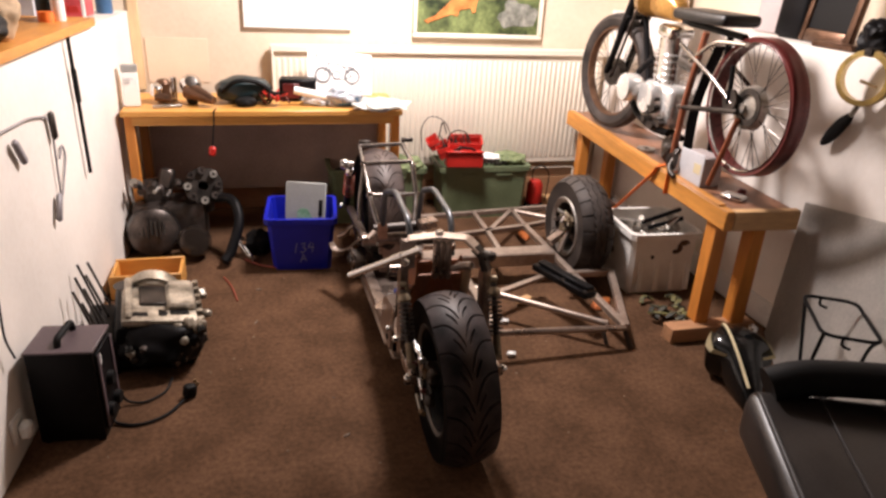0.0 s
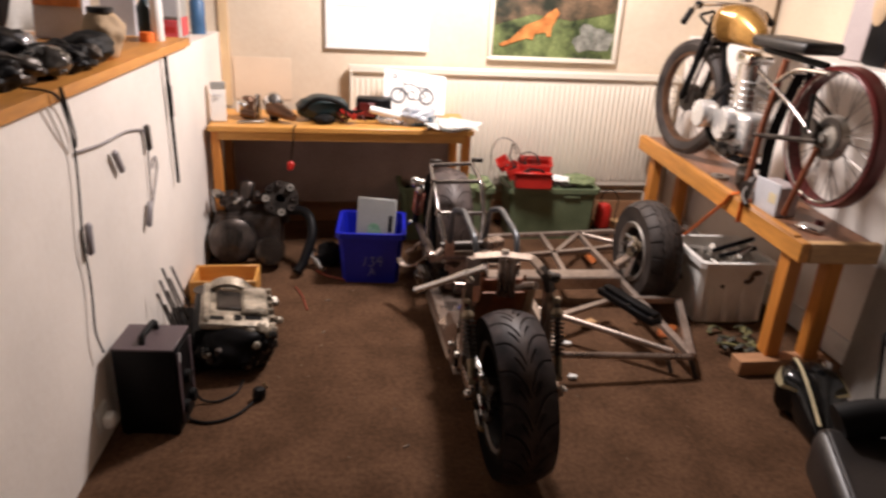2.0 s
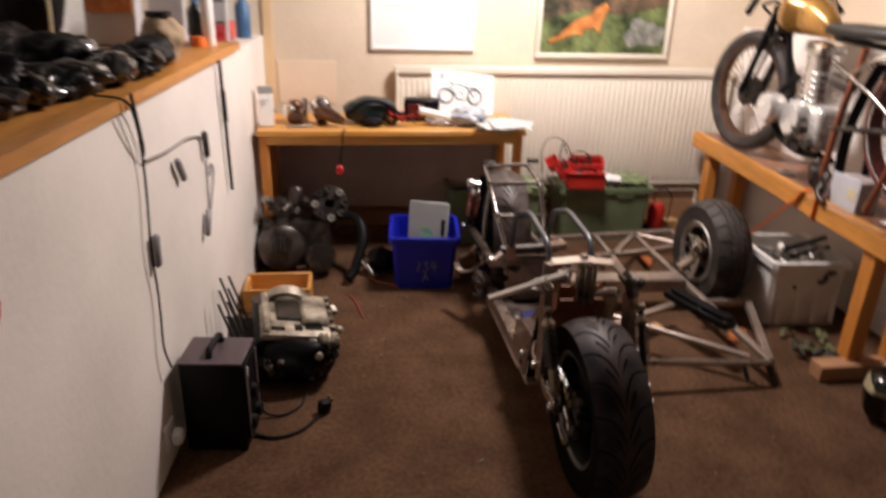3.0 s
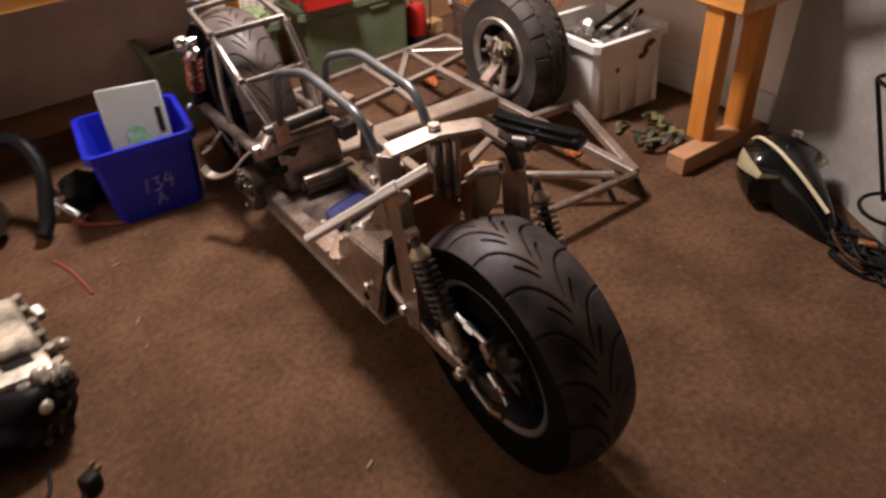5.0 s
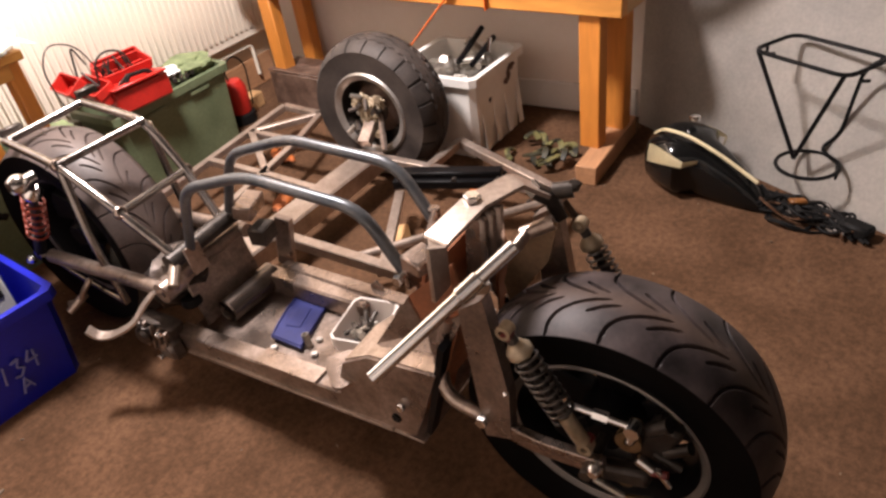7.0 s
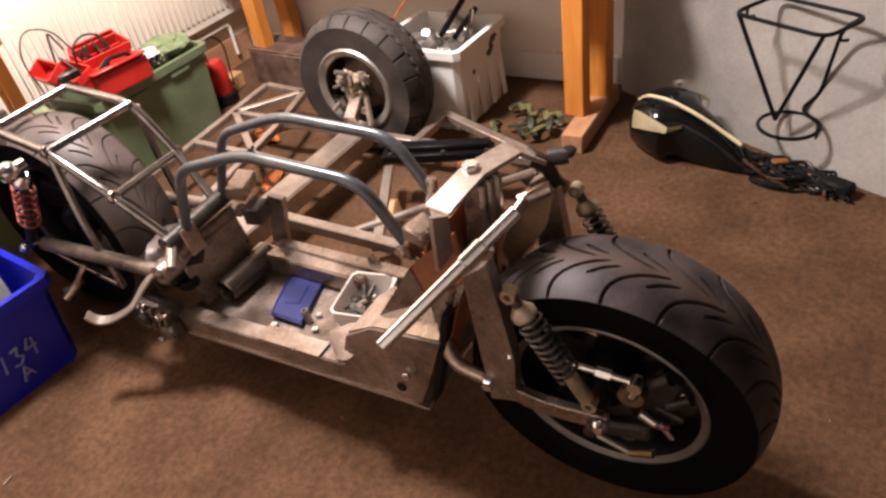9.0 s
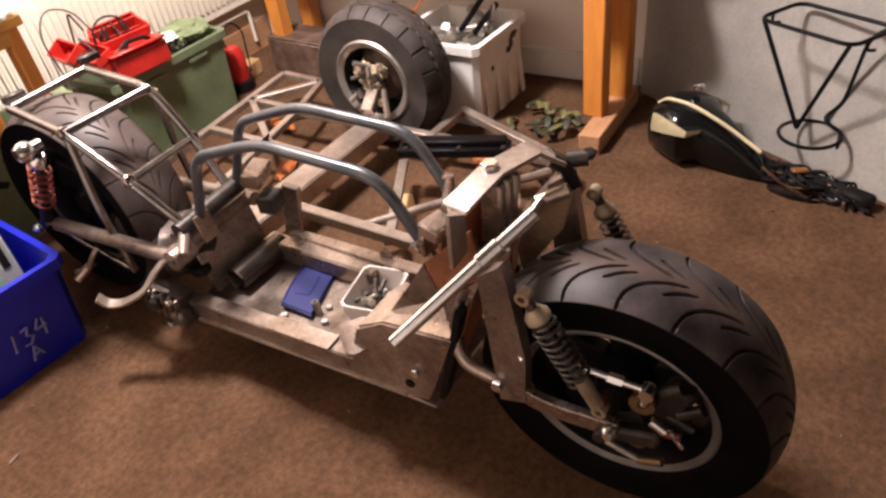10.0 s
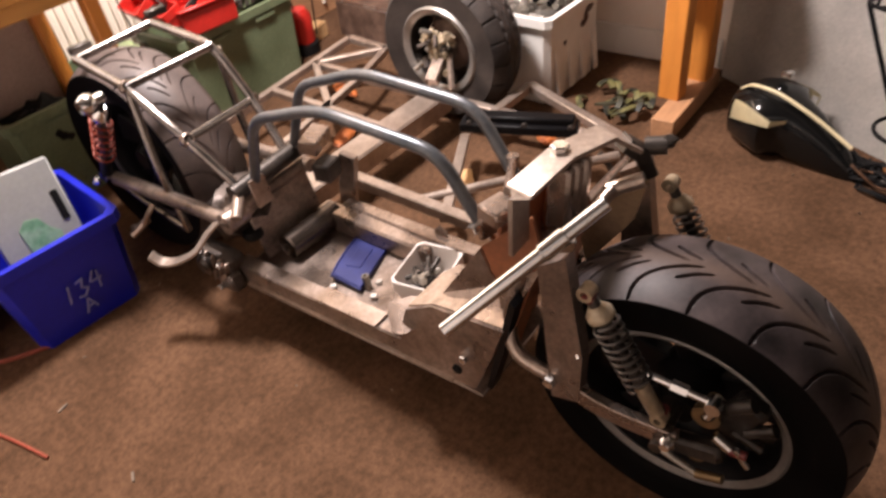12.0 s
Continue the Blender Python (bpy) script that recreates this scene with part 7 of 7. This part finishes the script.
box(bm, (2.83, 4.50, 0.162), (0.20, 0.36, 0.006), (0, 4, -4), 0.002)
box(bm, (2.83, 4.322, 0.08), (0.20, 0.006, 0.16), (0, 0, -4), 0.002)
solo("steel_tray", bm, RUSTY, "upturned rusty steel tray under the bench", "tray")

# ---- leaning board, plant stand, tank ----
bm = nb()
rows = []
for i in range(11):
    foot, head = V((3.0, 2.985, 0.002)).lerp(V((2.43, 1.93, 0.002)), i / 10), V((3.03, 2.985, 0.635)).lerp(V((3.03, 1.86, 0.80)), i / 10)
    foot.x -= 0.02 * math.sin(math.pi * i / 10)
    rows.append([bm.verts.new(foot.lerp(head, j / 6)) for j in range(7)])
for p, q in zip(rows, rows[1:]):
    for j in range(6):
        bm.faces.new((p[j], p[j + 1], q[j + 1], q[j]))
bmesh.ops.solidify(bm, geom=bm.faces[:], thickness=0.006)
solo("sheet_board", bm, GREY_BOARD, "grey sheet board leaning askew against the wall", "board")
st = thing("plant_stand", (2.65, 2.30, 0.0), "black wire plant stand leaning on the grey sheet board", "plant stand")
SA, SB, SC = V((2.716, 2.562, 0.435)), V((2.567, 2.295, 0.435)), V((2.872, 2.470, 0.435))
SD = SB + SC - SA
FT = V((2.66, 2.392, 0.125))
FR = V((2.622, 2.352, 0.13))
SM = SA.lerp(SB, 0.5)
part("top_frame", sweep(nb(), rounded([SM, SB, SD, SC, SA, SM], 0.045), 0.0065, 8), BLACK, st)
for p in (SA, SB):
    p = p.lerp(SA.lerp(SD, 0.5), 0.085)
    part("leg", sweep(nb(), [p, FT + V((-0.02, 0, 0.01))], 0.0065, 8), BLACK, st)
SE = SD.lerp(SA, 0.04)
part("leg", sweep(nb(), [SE, V((2.745, 2.262, 0.39)), V((2.735, 2.275, 0.28)), V((2.725, 2.285, 0.19)), FR + V((0.07, -0.02, 0.02)), FR + V((0.045, -0.072, 0.0))], 0.006, 8, 0.08), BLACK, st)
part("leg", sweep(nb(), [FR + V((0.03, -0.08, 0.0)), V((2.648, 2.268, 0.06)), V((2.648, 2.262, 0.0))], 0.005, 8, 0.03), BLACK, st)
part("foot_ring", sweep(nb(), [FR + V((0.086 * math.cos(a * math.pi / 14), 0.086 * math.sin(a * math.pi / 14), 0)) for a in range(28)], 0.006, 8, closed=True), BLACK, st)
for p, q in ((SA, SC), (SB, SD)):
    m = p.lerp(q, 0.35)
    part("hook", sweep(nb(), [m, m + V((0.0, 0.0, -0.03)), m + V((0.02, -0.02, -0.035))], 0.005, 7, 0.01), BLACK, st)
ft2 = thing("fuel_tank", (2.53, 2.64, 0.0), "black motorcycle tank with cream panel and gold stripe, on the carpet", "fuel tank")
TM = Matrix.Translation((2.658, 2.807, 0.0)) @ pose(0, 0, 0, 0, 0, -20)


def tplace(x, y, z):
    return TM @ V((x, -y, z))


part("shell", tank(nb(), lambda x, y, z: tplace(x, y, z + 0.002), 0.43, 0.25, 0.22, 0.8, 0.42, 0.40), BLACK_GLOSS, ft2)
part("gold_stripe", sweep(nb(), [tplace(-0.045, 0.015, 0.175), tplace(-0.055, 0.05, 0.205), tplace(-0.058, 0.14, 0.212), tplace(-0.05, 0.26, 0.176), tplace(-0.038, 0.38, 0.118)], 0.008, 8, 0.05, section=(0.010, 0.007)), CREAM, ft2)
for side in (1, -1):
    bm = nb()
    rows = []
    for i in range(9):
        t = 0.05 + 0.40 * i / 8
        k = math.sin(math.pi * min(1, 0.10 + t * 0.97) ** 0.75) ** 0.45
        w = 0.125 * k * (0.8 - 0.38 * t if t > 0.4 else 0.8 + 0.25 * math.sin(t / 0.4 * math.pi / 2))
        h = 0.22 * k * (1 - 0.40 * t)
        row = []
        for j in range(6):
            a = radians(146 + (34 - 26 * (i / 8) ** 1.5) * j / 5)
            ca, sa = math.cos(a), math.sin(a)
            row.append(bm.verts.new(tplace(-side * 1.025 * w * abs(ca) ** 0.7, t * 0.43, h * (0.5 + 0.51 * sa ** 0.75) - 0.0132 * t + 0.004)))
        rows.append(row)
    for p, q in zip(rows, rows[1:]):
        for j in range(5):
            bm.faces.new((p[j], p[j + 1], q[j + 1], q[j]))
    bmesh.ops.solidify(bm, geom=bm.faces[:], thickness=0.002)
    part("cream_panel", bm, CREAM, ft2)
part("filler_cap", lathe(nb(), [(0, 0), (0.018, 0), (0.018, 0.015), (0.010, 0.02), (0, 0.02)], tplace(0.04, 0.10, 0.212), (0.2, 0, 1), 18), CHROME, ft2)
loom = thing("wiring_loom", (2.45, 2.30, 0.0), "tangled black wiring loom on the carpet", "wiring loom")
random.seed(23)
for k in range(34):
    pts = []
    for q in range(6):
        t = q / 5
        pts.append((2.565 - 0.085 * t + random.uniform(-0.06, 0.06), 2.455 - 0.27 * t + random.uniform(-0.04, 0.04), 0.010 + random.random() * 0.05 * (1 - abs(t - 0.4))))
    part("wire", sweep(nb(), pts, 0.0045, 7, 0.04), (BLACK_MATT, BLACK_MATT, BLACK_MATT, DARK, BLACK_MATT, SHELL)[k % 6 if k < 18 else 0], loom)
for cx, cy, r in ((2.52, 2.33, 0.075), (2.50, 2.36, 0.055)):
    part("wire", sweep(nb(), [(cx + r * math.cos(a * math.pi / 9), cy + 1.2 * r * math.sin(a * math.pi / 9), 0.012 + 0.01 * math.sin(a)) for a in range(18)], 0.0045, 7, closed=True), BLACK_MATT, loom)
part("tape", box(nb(), (2.53, 2.35, 0.055), (0.03, 0.05, 0.012), (5, 10, 30), 0.004), BROWN_TAPE, loom, "orange-brown tape")
part("connector", box(nb(), (2.48, 2.185, 0.025), (0.055, 0.085, 0.04), (0, 4, -24), 0.008), BLACK_MATT, loom)

# ---- chair ----
ch = thing("office_chair", (2.155, 1.655, 0.0), "black leather chair with piped seat and padded arm", "chair")
CH = Matrix.Translation((2.155, 1.655, 0.0)) @ pose(0, 0, 0, 0, 0, -21)


def chp(x, y, z):
    return CH @ V((x, y, z))


bm = nb()
box(bm, (0, 0, 0.43), (0.50, 0.50, 0.13), bevel=0.04, seg=4)
for q in bm.verts:
    q.co.z += 0.03 * (q.co.y / 0.25) * (q.co.z > 0.43)
    q.co = CH @ q.co
seat = part("seat", bm, LEATHER_WORN, ch, "worn black leather seat cushion")
for x in (-0.225, -0.07, 0.08, 0.225):
    part("piping", sweep(nb(), [chp(x, -0.245, 0.44), chp(x, -0.215, 0.472), chp(x, 0.0, 0.497), chp(x, 0.215, 0.522), chp(x, 0.245, 0.49)], 0.007 if abs(x) > 0.2 else 0.004, 8, 0.03), LEATHER_WORN, seat)
part("backrest", sweep(nb(), [chp(-0.20, 0.235, 0.535), chp(-0.12, 0.245, 0.565), chp(0.10, 0.25, 0.575), chp(0.32, 0.24, 0.57)], 0.048, 16, 0.08), BLACK_MATT, ch, "rounded black padded arm")
part("arm_post", sweep(nb(), [chp(-0.10, 0.245, 0.56), chp(-0.10, 0.255, 0.48), chp(-0.06, 0.20, 0.38)], 0.013, 10, 0.04), CHROME, ch)
part("arm_post", sweep(nb(), [chp(0.20, 0.25, 0.57), chp(0.20, 0.255, 0.48), chp(0.16, 0.20, 0.38)], 0.013, 10, 0.04), CHROME, ch)
part("column", cyl(nb(), chp(0, 0, 0.08), chp(0, 0, 0.38), 0.03, 18), BLACK, ch)
for k in range(5):
    a = math.radians(135 + 72 * k)
    lg = part("base_leg", sweep(nb(), [chp(0, 0, 0.105), chp(0.32 * math.cos(a), 0.32 * math.sin(a), 0.085)], 0.02, 8, section=(0.04, 0.025)), CHROME, ch)
    part("castor", cyl(nb(), chp(0.31 * math.cos(a) - 0.02, 0.31 * math.sin(a), 0.03), chp(0.31 * math.cos(a) + 0.02, 0.31 * math.sin(a), 0.03), 0.03, 16), BLACK_MATT, lg)

# ---- on the right-hand wall and ledge ----
rg = thing("brass_ring", (3.0, 2.83, 1.0), "brass headlamp rim hanging from the ledge", "ring")
RX = V((2.99, 2.825, 1.178))
part("ring", lathe(nb(), [(0.080, -0.022), (0.099, -0.02), (0.104, 0.0), (0.099, 0.022), (0.084, 0.022)], RX, (1, 0.35, 0.0), 36, closed=True), BRASS_BRIGHT, rg)
part("clip", box(nb(), RX + V((-0.01, 0.0, 0.092)), (0.03, 0.04, 0.03), (0, 0, 10), 0.006), DARK, rg)
part("tab", box(nb(), RX + V((-0.01, -0.03, -0.015)), (0.006, 0.07, 0.012), (10, 0, 10), 0.001), BRASS, rg)
br = thing("brush", (3.0, 2.88, 0.88), "black-handled tool hanging on the wall", "tool")
bm = nb()
blob(bm, (3.015, 2.915, 0.965), (0.018, 0.028, 0.095), 5, 0.1, 1.5, 4, (38, 0, 0))
part("handle", bm, BLACK_MATT, br)
part("shank", cyl(nb(), (3.015, 2.865, 1.03), (3.015, 2.84, 1.09), 0.010, 10), ALLOY, br)
EZ = 1.246
wf = thing("wall_mirror", (3.35, 3.25, EZ), "dark mirror in a brown wooden frame on the ledge", "mirror")
WFM = pose(3.17, 3.265, EZ, 0, 7, -6) @ Matrix.Diagonal((1, 0.74, 1.15, 1))
for c, s in (((0, 0.20, 0.25), (0.03, 0.05, 0.50)), ((0, -0.20, 0.25), (0.03, 0.05, 0.50)), ((0, 0, 0.025), (0.03, 0.35, 0.05)), ((0, 0, 0.475), (0.03, 0.35, 0.05))):
    bm = nb()
    for v in box(bm, c, s, bevel=0.01, seg=2).verts:
        v.co = WFM @ v.co
    part("frame_bar", bm, SHELL, wf)
bm = nb()
for v in box(bm, (0.005, 0, 0.25), (0.012, 0.36, 0.42), bevel=0).verts:
    v.co = WFM @ v.co
part("glass", bm, BLACK_MATT, wf)
bd = thing("instrument_case", (3.20, 3.50, EZ), "black case with a pale oval panel standing on the ledge", "case")
bm = nb()
box(bm, (3.21, 3.50, EZ + 0.28), (0.06, 0.17, 0.56), (0, 4, 3), 0.03, 3)
part("shell", bm, BLACK, bd)
bm = nb()
lathe(bm, [(0, 0), (0.044, 0), (0.048, 0.003), (0.044, 0.006), (0, 0.007)], (0, 0, 0), (-1, 0, 0), 32)
for v in bm.verts:
    v.co = pose(3.176, 3.535, EZ + 0.275, 0, 4, 3) @ V((v.co.x, v.co.y, v.co.z * 2.2))
part("panel", bm, CARD, bd, "pale oval panel")
bm = nb()
box(bm, (3.168, 3.43, EZ + 0.20), (0.02, 0.045, 0.016), (25, 0, 0), 0.004)
part("clip", bm, mat("lime_plastic", (0.45, 0.55, 0.03), 0.4), bd, "lime-yellow plastic clip")
bm = nb()
box(bm, (3.27, 3.735, EZ + 0.30), (0.04, 0.16, 0.60), (0, 3, 0), 0.006)
solo("mauve_board", bm, MAUVE, "pale mauve-grey board standing on the ledge", "board")
bm = nb()
blob(bm, (3.13, 2.96, EZ + 0.065), (0.06, 0.07, 0.068), 6, 0.3, 2.4, 4)
solo("black_casting", bm, BLACK, "black motor part on the ledge", "engine part")
bm = nb()
blob(bm, (3.14, 2.82, EZ + 0.07), (0.06, 0.06, 0.072), 16, 0.3, 2.4, 4)
solo("black_casting", bm, BLACK, "black motor part on the ledge", "engine part")
bm = nb()
box(bm, (3.13, 3.13, EZ + 0.012), (0.10, 0.20, 0.024), (0, 0, 6), 0.004)
solo("brown_board", bm, SHELL, "brown wooden offcut on the ledge", "board")

# ---- small things on the carpet ----
bm = sweep(nb(), [(0.60, 3.93, 0.005), (0.625, 3.87, 0.005), (0.64, 3.82, 0.005), (0.655, 3.745, 0.005), (0.668, 3.668, 0.005)], 0.004, 8, 0.03)
solo("bungee", bm, CORD_RED, "short red rubber cord on the carpet", "cord")
bm = sweep(nb(), [(0.70, 4.13, 0.006), (0.755, 4.062, 0.006), (0.817, 4.022, 0.006), (0.88, 3.99, 0.006), (0.93, 4.02, 0.006)], 0.006, 8, 0.04)
solo("bungee", bm, CORD_RED, "red rubber cord lying against the blue crate", "cord")
random.seed(61)
bm = nb()
for k in range(70):
    x, y = random.uniform(0.2, 2.95), random.uniform(0.9, 4.5)
    a, l = random.uniform(0, 180), random.uniform(0.003, 0.010)
    box(bm, (x, y, 0.002), (l, random.uniform(0.0015, 0.003), 0.002), (0, 0, a), 0)
solo("lint", bm, LINT, "pale specks and shavings scattered on the carpet", "debris", kind="stuff")
bm = nb()
for k in range(60):
    x, y = random.uniform(0.2, 2.95), random.uniform(0.9, 4.5)
    blob(bm, (x, y, 0.002), (random.uniform(0.002, 0.006), random.uniform(0.002, 0.006), 0.002), k, 0.3, 2, 1)
solo("dirt", bm, DARK, "dark crumbs of dirt trodden into the carpet", "debris", kind="stuff")
for p, r in (((0.764, 3.774), 10), ((0.748, 3.454), 60), ((1.04, 2.62), 30)):
    bm = nb()
    box(bm, (p[0], p[1], 0.003), (0.026, 0.006, 0.004), (0, 0, r), 0.001)
    solo("wood_sliver", bm, LINT, "thin pale sliver on the carpet", "scrap", "slivers")
